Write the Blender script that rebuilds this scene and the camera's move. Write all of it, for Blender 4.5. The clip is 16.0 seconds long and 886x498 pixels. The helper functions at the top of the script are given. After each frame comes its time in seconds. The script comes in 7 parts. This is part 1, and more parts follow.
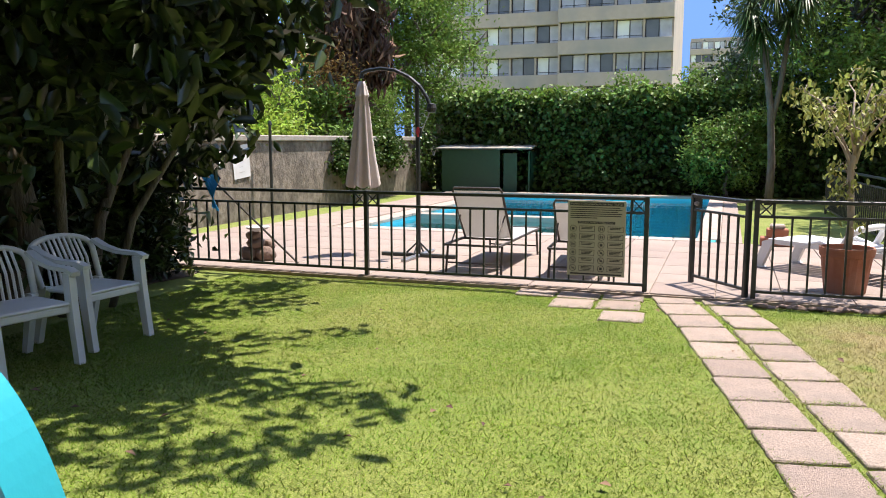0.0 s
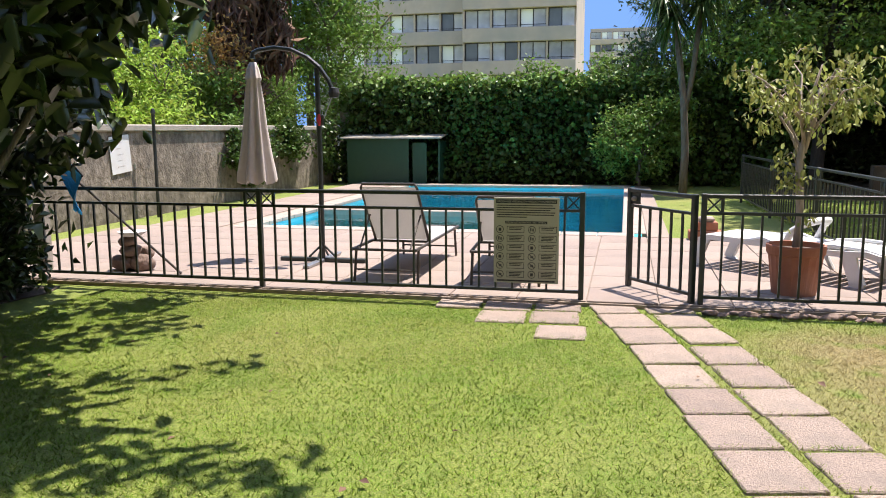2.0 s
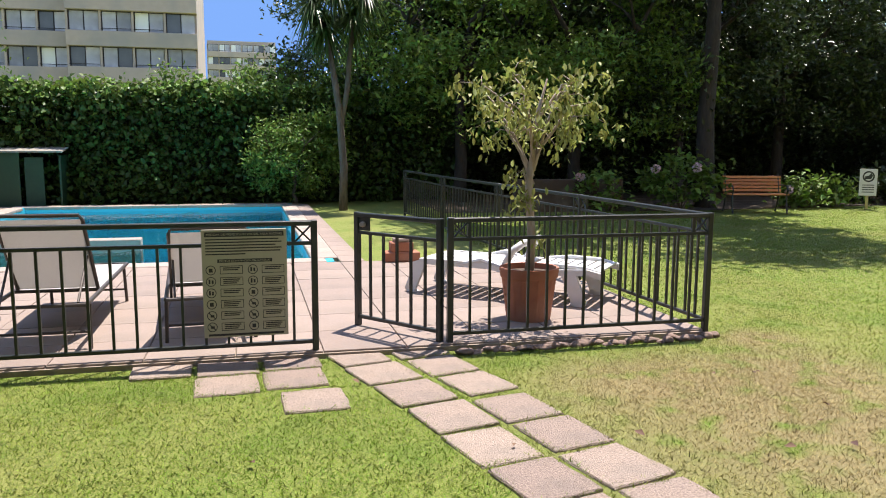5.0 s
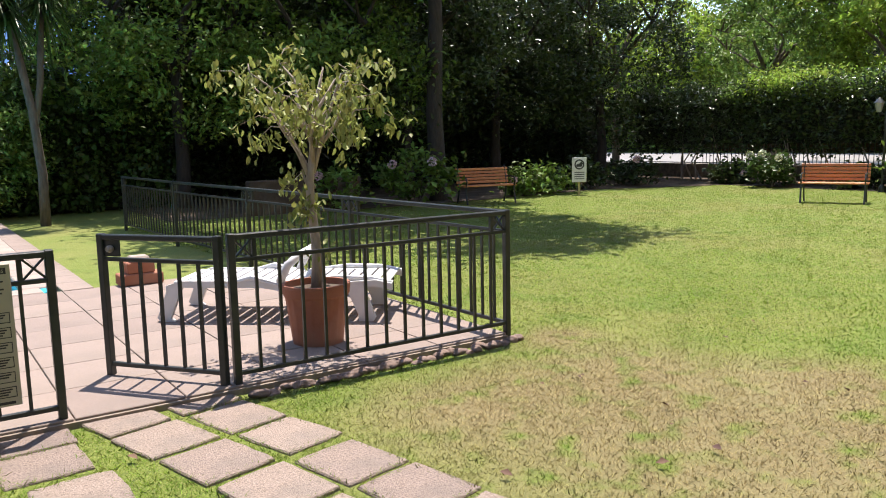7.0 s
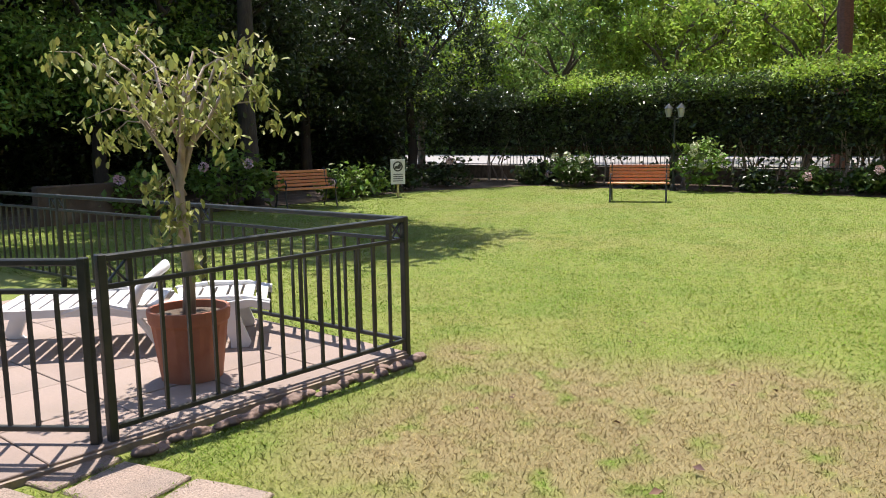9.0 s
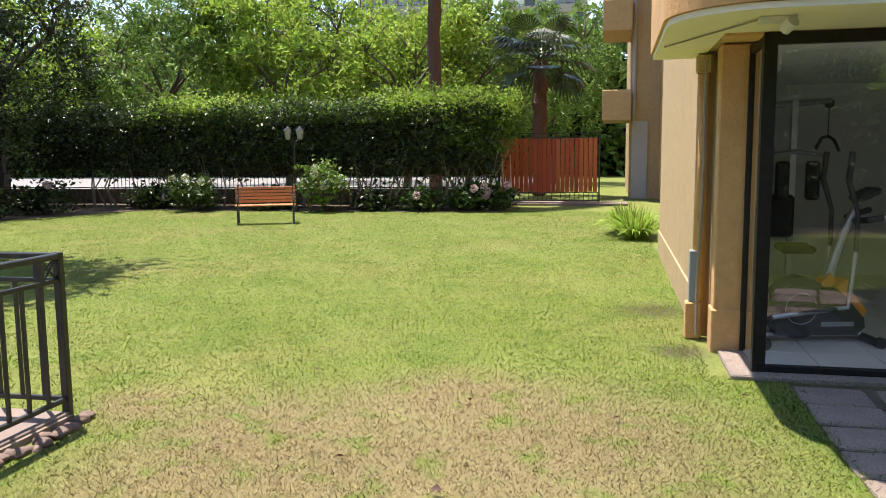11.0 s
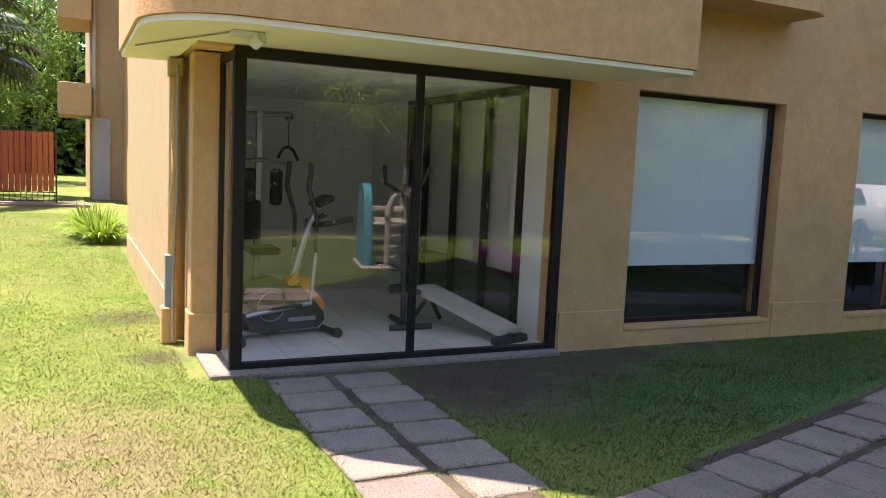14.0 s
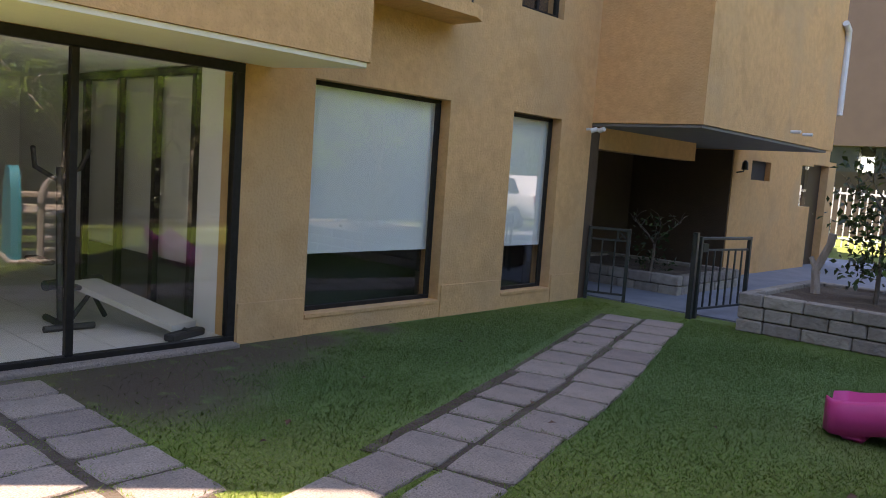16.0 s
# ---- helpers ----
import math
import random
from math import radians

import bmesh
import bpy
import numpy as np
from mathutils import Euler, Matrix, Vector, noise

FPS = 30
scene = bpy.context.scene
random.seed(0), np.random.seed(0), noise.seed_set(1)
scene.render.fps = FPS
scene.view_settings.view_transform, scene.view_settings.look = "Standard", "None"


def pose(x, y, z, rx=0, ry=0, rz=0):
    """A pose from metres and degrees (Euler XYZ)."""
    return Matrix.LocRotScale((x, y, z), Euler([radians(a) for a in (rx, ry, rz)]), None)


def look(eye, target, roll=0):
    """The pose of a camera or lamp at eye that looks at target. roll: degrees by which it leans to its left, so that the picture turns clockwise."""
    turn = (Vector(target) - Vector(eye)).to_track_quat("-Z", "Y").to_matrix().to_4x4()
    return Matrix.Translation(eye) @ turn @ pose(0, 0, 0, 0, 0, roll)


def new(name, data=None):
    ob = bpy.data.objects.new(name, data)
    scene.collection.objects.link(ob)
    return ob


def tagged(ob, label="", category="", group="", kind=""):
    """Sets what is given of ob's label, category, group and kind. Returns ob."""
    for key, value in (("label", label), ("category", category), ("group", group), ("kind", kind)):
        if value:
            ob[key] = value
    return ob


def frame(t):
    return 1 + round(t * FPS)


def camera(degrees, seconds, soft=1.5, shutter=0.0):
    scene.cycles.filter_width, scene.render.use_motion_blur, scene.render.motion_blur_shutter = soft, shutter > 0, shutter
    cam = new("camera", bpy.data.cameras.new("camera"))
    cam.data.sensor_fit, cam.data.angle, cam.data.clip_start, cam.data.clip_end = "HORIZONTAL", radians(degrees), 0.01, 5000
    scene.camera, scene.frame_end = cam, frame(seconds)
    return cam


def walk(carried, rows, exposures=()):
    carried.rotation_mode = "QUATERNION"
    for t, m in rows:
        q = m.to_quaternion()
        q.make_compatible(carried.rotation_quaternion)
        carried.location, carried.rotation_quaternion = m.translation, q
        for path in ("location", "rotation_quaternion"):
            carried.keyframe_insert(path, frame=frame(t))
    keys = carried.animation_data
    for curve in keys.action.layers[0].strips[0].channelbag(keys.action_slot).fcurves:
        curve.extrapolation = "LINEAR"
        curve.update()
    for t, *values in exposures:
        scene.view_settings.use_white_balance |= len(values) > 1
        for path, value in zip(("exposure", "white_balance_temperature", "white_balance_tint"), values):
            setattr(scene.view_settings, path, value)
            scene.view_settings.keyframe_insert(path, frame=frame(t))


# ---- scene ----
cam = camera(58.6, 16.0, soft=1.0)
PATH = [
    (0, (0.004, -0.045, 1.504), (-0.665, 1.821, 1.232), -0.06),
    (0.5, (-0.126, 0.176, 1.501), (-0.693, 2.073, 1.214), 0.19),
    (1, (-0.223, 0.444, 1.512), (-0.693, 2.366, 1.223), -0.21),
    (1.5, (-0.299, 0.732, 1.497), (-0.749, 2.658, 1.204), -0.48),
    (2, (-0.359, 0.968, 1.500), (-0.803, 2.895, 1.201), -0.33),
    (2.5, (-0.492, 1.197, 1.497), (-0.923, 3.127, 1.200), -0.44),
    (3, (-0.638, 1.377, 1.516), (-1.020, 3.318, 1.220), -0.66),
    (3.5, (-0.750, 1.577, 1.504), (-0.958, 3.546, 1.224), -0.23),
    (4, (-0.870, 1.780, 1.504), (-0.919, 3.761, 1.229), 0.07),
    (4.5, (-1.010, 1.977, 1.492), (-0.773, 3.945, 1.225), 0.95),
    (4.7, (-1.075, 2.064, 1.498), (-0.727, 4.015, 1.233), 0.70),
    (6.8, (-1.272, 3.055, 1.507), (-0.250, 4.753, 1.237), -1.10),
    (7, (-1.311, 3.141, 1.507), (-0.192, 4.776, 1.230), -1.22),
    (7.5, (-1.370, 3.373, 1.492), (-0.171, 4.947, 1.205), -1.18),
    (8, (-1.403, 3.648, 1.499), (-0.152, 5.181, 1.208), -1.20),
    (8.2, (-1.424, 3.747, 1.498), (-0.112, 5.227, 1.203), -0.81),
    (10.3, (-1.523, 4.471, 1.509), (0.266, 5.330, 1.266), -1.63),
    (10.5, (-1.505, 4.530, 1.511), (0.334, 5.278, 1.270), -1.15),
    (11, (-1.514, 4.620, 1.512), (0.427, 5.038, 1.272), -0.52),
    (11.5, (-1.507, 4.661, 1.517), (0.476, 4.767, 1.275), -0.03),
    (12, (-1.507, 4.685, 1.516), (0.473, 4.540, 1.278), 0.23),
    (12.5, (-1.499, 4.708, 1.512), (0.459, 4.377, 1.279), 0.98),
    (13, (-1.506, 4.708, 1.514), (0.413, 4.194, 1.287), 1.69),
    (13.5, (-1.505, 4.695, 1.523), (0.362, 4.014, 1.304), 2.23),
    (14, (-1.499, 4.686, 1.524), (0.297, 3.832, 1.314), 2.62),
    (14.5, (-1.496, 4.673, 1.536), (0.200, 3.632, 1.334), 3.14),
    (15, (-1.491, 4.657, 1.536), (0.113, 3.479, 1.342), 3.48),
    (15.5, (-1.484, 4.636, 1.532), (0.013, 3.325, 1.339), 3.90),
    (16, (-1.463, 4.613, 1.540), (-0.137, 3.129, 1.341), 4.00),
]
walk(cam, [(t, look(eye, target, roll)) for t, eye, target, roll in PATH],
     exposures=[(0.0, 1.37, 6700, 17), (4.0, 1.25, 6700, 17), (8.0, 1.14, 6700, 17), (11.0, 1.22, 6750, 17), (13.0, 1.64, 6800, 21), (14.5, 1.84, 7100, 24), (16.0, 2.02, 7400, 25)])

# ---- light ----
SUN = Vector((0.222, 0.258, 0.93)).normalized()
sun = new("sun", bpy.data.lights.new("sun", "SUN"))
sun.data.energy, sun.data.angle, sun.data.color = 4.15, radians(0.53), (1.0, 0.955, 0.88)
sun.matrix_world = look(SUN * 60, (0, 0, 0))
world = bpy.data.worlds.new("sky")
scene.world = world
world.use_nodes = True
sky = world.node_tree.nodes.new("ShaderNodeTexSky")
sky.sky_type, sky.sun_disc = "NISHITA", False
sky.dust_density, sky.ozone_density, sky.altitude = 0.5, 1.8, 600
sky.sun_elevation, sky.sun_rotation = math.asin(SUN.z), math.atan2(SUN.x, SUN.y)
world.node_tree.nodes["Background"].inputs["Strength"].default_value = 0.15
world.node_tree.links.new(sky.outputs[0], world.node_tree.nodes["Background"].inputs["Color"])

# added area lamp in the glass front, lifts the gym in place of daylight
gl_ = new("gym_fill_light", bpy.data.lights.new("gym_fill_light", "AREA"))
gl_.data.shape, gl_.data.size, gl_.data.size_y, gl_.data.energy = "RECTANGLE", 2.4, 1.9, 1.2
gl_.data.color = (0.92, 0.97, 1.0)
gl_.matrix_world = look((4.1, 2.35, 1.15), (9.0, 2.35, 1.0))

# ---- materials ----
def material(name, colour, rough=0.8, metal=0.0, second=None, scale=8.0, amount=0.5, third=None, third_scale=0.7, bump=0.0, bump_scale=60.0, island=0.0, objrand=0.0, translucent=0.0, spec=0.5, stretch=(1, 1, 1), patches=(), straw=(0.44, 0.36, 0.19), bare=(), extra=(), shade_tint=()):
    """A surface of two or three tones: fine grain, broad stains and relief."""
    m = bpy.data.materials.new(name)
    m.use_nodes = True
    nt = m.node_tree
    N, L = nt.nodes, nt.links
    bsdf = N["Principled BSDF"]
    bsdf.inputs["Roughness"].default_value = rough
    bsdf.inputs["Metallic"].default_value = metal
    bsdf.inputs["Specular IOR Level"].default_value = spec
    tc = N.new("ShaderNodeTexCoord")
    mp = N.new("ShaderNodeMapping")
    mp.inputs["Scale"].default_value = stretch
    L.new(tc.outputs["Object"], mp.inputs["Vector"])

    def rgb(c):
        n = N.new("ShaderNodeRGB")
        n.outputs[0].default_value = (*c, 1)
        return n.outputs[0]

    def noisy(s, lo, hi, detail=5.0):
        n = N.new("ShaderNodeTexNoise")
        n.inputs["Scale"].default_value = s
        n.inputs["Detail"].default_value = detail
        L.new(mp.outputs[0], n.inputs["Vector"])
        r = N.new("ShaderNodeMapRange")
        r.inputs["From Min"].default_value, r.inputs["From Max"].default_value = lo, hi
        L.new(n.outputs["Fac"], r.inputs["Value"])
        return r.outputs[0]

    def blend(f, a, b, k=1.0):
        x = N.new("ShaderNodeMix")
        x.data_type = "RGBA"
        if k < 1:
            mu = N.new("ShaderNodeMath")
            mu.operation = "MULTIPLY"
            mu.inputs[1].default_value = k
            L.new(f, mu.inputs[0])
            f = mu.outputs[0]
        L.new(f, x.inputs["Factor"])
        L.new(a, x.inputs["A"])
        L.new(b, x.inputs["B"])
        return x.outputs["Result"]

    out = rgb(colour)
    if second:
        out = blend(noisy(scale, 0.35, 0.65), out, rgb(second), amount)
    if third:
        out = blend(noisy(third_scale, 0.47, 0.68), out, rgb(third), 0.8)
    for s, lo, hi, tone, k in extra:
        out = blend(noisy(s, lo, hi), out, rgb(tone), k)
    for px, py, pr, tone, lo, hi in [(*q, (0.09, 0.165, 0.042), 0.1, 0.3) for q in shade_tint] + [(*q, straw, 0.3, 0.5) for q in patches] + [(*q, (0.075, 0.05, 0.03), 0.25, 0.42) for q in bare]:
        dist = N.new("ShaderNodeVectorMath")
        dist.operation = "DISTANCE"
        dist.inputs[1].default_value = (px, py, 0)
        L.new(tc.outputs["Object"], dist.inputs[0])
        near = N.new("ShaderNodeMapRange")
        near.inputs["From Min"].default_value, near.inputs["From Max"].default_value = pr, pr * 0.25
        L.new(dist.outputs["Value"], near.inputs["Value"])
        both = N.new("ShaderNodeMath")
        both.operation = "MULTIPLY"
        L.new(near.outputs[0], both.inputs[0])
        L.new(noisy(4.5, lo, hi), both.inputs[1])
        out = blend(both.outputs[0], out, rgb(tone), 0.88)
    for k, source in ((island, "island"), (objrand, "object")):
        if k:
            if source == "island":
                g = N.new("ShaderNodeNewGeometry").outputs["Random Per Island"]
            else:
                g = N.new("ShaderNodeObjectInfo").outputs["Random"]
            hs = N.new("ShaderNodeHueSaturation")
            for socket, lo, hi in (("Value", 1 - k, 1 + k), ("Hue", 0.5 - 0.05 * k, 0.5 + 0.03 * k)):
                r = N.new("ShaderNodeMapRange")
                r.inputs["To Min"].default_value, r.inputs["To Max"].default_value = lo, hi
                L.new(g, r.inputs["Value"])
                L.new(r.outputs[0], hs.inputs[socket])
            L.new(out, hs.inputs["Color"])
            out = hs.outputs[0]
    L.new(out, bsdf.inputs["Base Color"])
    if bump:
        n = N.new("ShaderNodeTexNoise")
        n.inputs["Scale"].default_value, n.inputs["Detail"].default_value = bump_scale, 6.0
        L.new(mp.outputs[0], n.inputs["Vector"])
        b = N.new("ShaderNodeBump")
        b.inputs["Strength"].default_value, b.inputs["Distance"].default_value = bump, 0.02
        L.new(n.outputs["Fac"], b.inputs["Height"])
        L.new(b.outputs[0], bsdf.inputs["Normal"])
    if translucent:
        tr = N.new("ShaderNodeBsdfTranslucent")
        L.new(out, tr.inputs["Color"])
        mix = N.new("ShaderNodeMixShader")
        mix.inputs[0].default_value = translucent
        L.new(bsdf.outputs[0], mix.inputs[1])
        L.new(tr.outputs[0], mix.inputs[2])
        L.new(mix.outputs[0], N["Material Output"].inputs["Surface"])
    return m


def glassy(name, tint, gloss, rough=0.0, bump=0.0, bump_scale=3.0):
    """Thin clear sheet, the same from both sides: it lets light straight through and mirrors more at a slant; gloss is the share it mirrors head-on."""
    m = bpy.data.materials.new(name)
    m.use_nodes = True
    N, L = m.node_tree.nodes, m.node_tree.links
    N.remove(N["Principled BSDF"])
    t, g, w, p, k, x = (N.new("ShaderNode" + q) for q in ("BsdfTransparent", "BsdfGlossy", "LayerWeight", "Math", "Math", "MixShader"))
    t.inputs["Color"].default_value = (*tint, 1)
    g.inputs["Roughness"].default_value = rough
    w.inputs["Blend"].default_value = 0.5
    p.operation, k.operation = "POWER", "MULTIPLY_ADD"
    p.inputs[1].default_value = 4.5
    k.inputs[1].default_value, k.inputs[2].default_value = 1 - gloss, gloss
    if bump:
        tc, n, b = N.new("ShaderNodeTexCoord"), N.new("ShaderNodeTexNoise"), N.new("ShaderNodeBump")
        n.inputs["Scale"].default_value, n.inputs["Detail"].default_value = bump_scale, 3.0
        L.new(tc.outputs["Object"], n.inputs["Vector"])
        b.inputs["Strength"].default_value, b.inputs["Distance"].default_value = bump, 0.05
        L.new(n.outputs["Fac"], b.inputs["Height"])
        L.new(b.outputs[0], g.inputs["Normal"])
        L.new(b.outputs[0], w.inputs["Normal"])
    for a, b in ((w.outputs["Facing"], p.inputs[0]), (p.outputs[0], k.inputs[0]), (k.outputs[0], x.inputs[0]), (t.outputs[0], x.inputs[1]), (g.outputs[0], x.inputs[2]), (x.outputs[0], N["Material Output"].inputs["Surface"])):
        L.new(a, b)
    return m


DRY = ((1.7, 5.5, 1.9), (2.3, 6.5, 1.2), (2.6, 4.8, 1.4), (1.3, 6.6, 0.9), (3.2, 5.6, 0.8), (2.7, 7.45, 0.45))
BARE = ((3.5, 2.2, 1.15), (3.1, 2.1, 0.9), (3.65, 1.5, 0.95), (3.7, 0.9, 0.75), (3.8, 0.3, 0.5), (3.88, -0.5, 0.35), (4.6, 4.1, 0.3), (6.2, 4.2, 0.5))
# greener, darker lawn tone laid where the building's shade falls
SHADE_TINT = ((2.4, -0.8, 3.2), (0.8, -2.4, 3.6), (3.0, 1.2, 1.6))
M_LAWN = material("lawn_soil", (0.115, 0.165, 0.018), 0.95, second=(0.165, 0.215, 0.03), scale=60, amount=0.8, third=(0.195, 0.2, 0.05), third_scale=0.42, bump=0.6, bump_scale=120, patches=DRY, straw=(0.215, 0.175, 0.08), bare=BARE, shade_tint=SHADE_TINT,
                  extra=((24, 0.5, 0.66, (0.065, 0.085, 0.016), 0.6), (95, 0.5, 0.6, (0.3, 0.3, 0.09), 0.6), (1.6, 0.5, 0.66, (0.1, 0.165, 0.016), 0.5)))
M_BLADE = material("grass_blade", (0.122, 0.236, 0.014), 0.6, second=(0.21, 0.3, 0.03), scale=4.5, amount=0.8, third=(0.205, 0.232, 0.048), third_scale=0.42, island=0.42, translucent=0.5, spec=0.2, patches=DRY, straw=(0.36, 0.285, 0.135), bare=((3.4, 2.25, 0.6),), shade_tint=SHADE_TINT,
                   extra=((11, 0.52, 0.66, (0.075, 0.165, 0.012), 0.6), (30, 0.5, 0.6, (0.3, 0.325, 0.075), 0.55), (1.6, 0.5, 0.66, (0.11, 0.215, 0.016), 0.55), (60, 0.52, 0.62, (0.05, 0.11, 0.01), 0.6)))
M_SLAB = material("pink_concrete", (0.42, 0.33, 0.265), 0.9, second=(0.21, 0.16, 0.127), scale=95, amount=0.9, third=(0.25, 0.206, 0.17), third_scale=4.0, bump=0.8, bump_scale=150, objrand=0.14, extra=((38, 0.56, 0.68, (0.15, 0.118, 0.095), 0.6),))
M_DECK = material("deck_tile", (0.281, 0.22, 0.182), 0.85, second=(0.236, 0.186, 0.152), scale=40, amount=0.5, third=(0.22, 0.179, 0.148), third_scale=1.5, bump=0.3, bump_scale=150, objrand=0.07)
M_JOINT = material("joint_mortar", (0.27, 0.22, 0.17), 0.95, second=(0.2, 0.16, 0.12), scale=20, bump=0.4)
M_COPING = material("coping_stone", (0.361, 0.295, 0.246), 0.8, second=(0.303, 0.246, 0.205), scale=30, bump=0.3, bump_scale=120, objrand=0.06)
M_POOL = material("pool_paint", (0.02, 0.46, 0.58), 0.5, second=(0.035, 0.54, 0.66), scale=1.2, amount=0.6)
M_WATER = glassy("pool_water", (0.82, 0.97, 1.0), 0.015, 0.02, 0.22, 2.6)
M_FENCE = material("fence_paint", (0.018, 0.024, 0.022), 0.38, second=(0.03, 0.036, 0.032), scale=30, amount=0.5, third=(0.05, 0.05, 0.045), third_scale=5, bump=0.1, bump_scale=90)
M_STUCCO = material("ochre_stucco", (0.70, 0.40, 0.168), 0.95, second=(0.575, 0.322, 0.128), scale=11, amount=0.6, third=(0.54, 0.345, 0.17), third_scale=0.8, bump=0.4, bump_scale=38, extra=((2.6, 0.52, 0.7, (0.5, 0.285, 0.112), 0.55), (48, 0.55, 0.68, (0.48, 0.27, 0.105), 0.4)))
# the building's ochre plaster again, recoloured for its sunlit faces
M_STUCCO_LIT = material("lit_stucco", (0.52, 0.373, 0.2), 0.95, second=(0.44, 0.306, 0.158), scale=11, amount=0.6, bump=0.5, bump_scale=70, extra=((2.6, 0.52, 0.7, (0.43, 0.3, 0.155), 0.5),))
M_SOFFIT = material("cream_soffit", (0.84, 0.79, 0.62), 0.9, second=(0.79, 0.74, 0.58), scale=5, amount=0.5, bump=0.15, bump_scale=60)
M_FRAME = material("dark_aluminium", (0.016, 0.0125, 0.010), 0.5, spec=0.25, second=(0.03, 0.027, 0.024), scale=20, bump=0.05)
M_GLASS = glassy("window_glass", (0.95, 0.96, 0.94), 0.15)
M_BLIND = material("white_roller_blind", (0.82, 0.82, 0.75), 0.8, second=(0.79, 0.79, 0.72), scale=120, amount=0.4, bump=0.1, bump_scale=300)
M_INSIDE = material("interior_paint", (0.80, 0.80, 0.77), 0.9, second=(0.76, 0.76, 0.73), scale=2, amount=0.4)
# near-black, mostly for dim interiors: their lack of light is in the colour
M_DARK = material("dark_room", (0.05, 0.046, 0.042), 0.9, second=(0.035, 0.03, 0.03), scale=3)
M_TILE = material("pale_floor_tile", (0.70, 0.69, 0.65), 0.35, second=(0.64, 0.63, 0.59), scale=6, amount=0.5, objrand=0.04)
# dark mottling holds wall stains and also tree shadow put into the colour
M_WALL = material("grey_roughcast", (0.25, 0.213, 0.168), 0.95, second=(0.12, 0.1, 0.076), scale=9, amount=1.0, third=(0.075, 0.064, 0.048), third_scale=1.6, bump=1.0, bump_scale=24, stretch=(1, 1, 0.75))
M_CAP = material("wall_cap", (0.336, 0.304, 0.256), 0.9, second=(0.24, 0.216, 0.176), scale=12, amount=0.6, bump=0.4)
M_BARK = material("grey_bark", (0.17, 0.135, 0.10), 0.95, second=(0.09, 0.07, 0.052), scale=22, amount=0.8, bump=0.9, bump_scale=35, stretch=(1, 1, 0.25))
M_BARK_DARK = material("dark_bark", (0.05, 0.04, 0.032), 0.95, second=(0.03, 0.024, 0.019), scale=22, amount=0.8, bump=0.9, bump_scale=35, stretch=(1, 1, 0.25))
M_BARK_PALE = material("pale_bark", (0.44, 0.37, 0.30), 0.9, second=(0.26, 0.2, 0.15), scale=25, amount=0.7, bump=0.5, bump_scale=50, stretch=(1, 1, 0.3))
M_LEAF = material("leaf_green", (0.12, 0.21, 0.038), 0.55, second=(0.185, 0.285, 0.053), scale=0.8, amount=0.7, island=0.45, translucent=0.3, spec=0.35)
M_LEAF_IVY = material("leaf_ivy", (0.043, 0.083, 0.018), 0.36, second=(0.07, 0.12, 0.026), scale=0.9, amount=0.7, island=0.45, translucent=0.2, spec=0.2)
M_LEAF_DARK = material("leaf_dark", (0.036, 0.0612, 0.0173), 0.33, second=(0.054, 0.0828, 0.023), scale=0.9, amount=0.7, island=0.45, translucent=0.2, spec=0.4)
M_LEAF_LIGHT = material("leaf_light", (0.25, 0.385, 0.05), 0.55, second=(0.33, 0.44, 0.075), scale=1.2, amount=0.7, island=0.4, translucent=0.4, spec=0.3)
M_LEAF_GLOSS = material("leaf_leathery", (0.0303, 0.0523, 0.0138), 0.3, second=(0.0495, 0.0715, 0.0193), scale=2, amount=0.6, island=0.4, translucent=0.15, spec=0.6)
M_LEAF_DRY = material("leaf_yellowing", (0.22, 0.265, 0.06), 0.6, second=(0.33, 0.335, 0.095), scale=4, amount=0.7, island=0.35, translucent=0.35)
M_LEAF_RUST = material("leaf_rust", (0.10, 0.05, 0.03), 0.8, second=(0.16, 0.09, 0.05), scale=4, amount=0.7, island=0.4)
# near-black: the hedges' inner shade is put into this colour
M_CORE = material("hedge_inner_shade", (0.018, 0.018, 0.0102), 0.95, second=(0.012, 0.0132, 0.0072), scale=9, bump=0.8, bump_scale=20)
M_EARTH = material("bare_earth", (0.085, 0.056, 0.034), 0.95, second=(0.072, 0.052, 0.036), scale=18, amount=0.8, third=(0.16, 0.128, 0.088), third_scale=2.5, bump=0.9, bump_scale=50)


# ---- shaping helpers ----
def finish(name, bm, mat, parent=None, label="", smooth=False):
    if len(bm.faces) > 1:
        bmesh.ops.recalc_face_normals(bm, faces=bm.faces[:])
    me = bpy.data.meshes.new(name)
    bm.to_mesh(me)
    bm.free()
    me.materials.append(mat)
    if smooth:
        me.polygons.foreach_set("use_smooth", [True] * len(me.polygons))
    ob = new(name, me)
    if parent:
        ob.parent = parent
    if label:
        ob["label"] = label
    return ob


def part(name, bm, mat, parent, label="", smooth=False):
    return finish(name, bm, mat, parent, label, smooth)


def thing(name, label, category, x=0, y=0, z=0, rz=0, group="", kind=""):
    ob = new(name)
    ob.matrix_basis = pose(x, y, z, 0, 0, rz)
    return tagged(ob, label, category, group, kind)


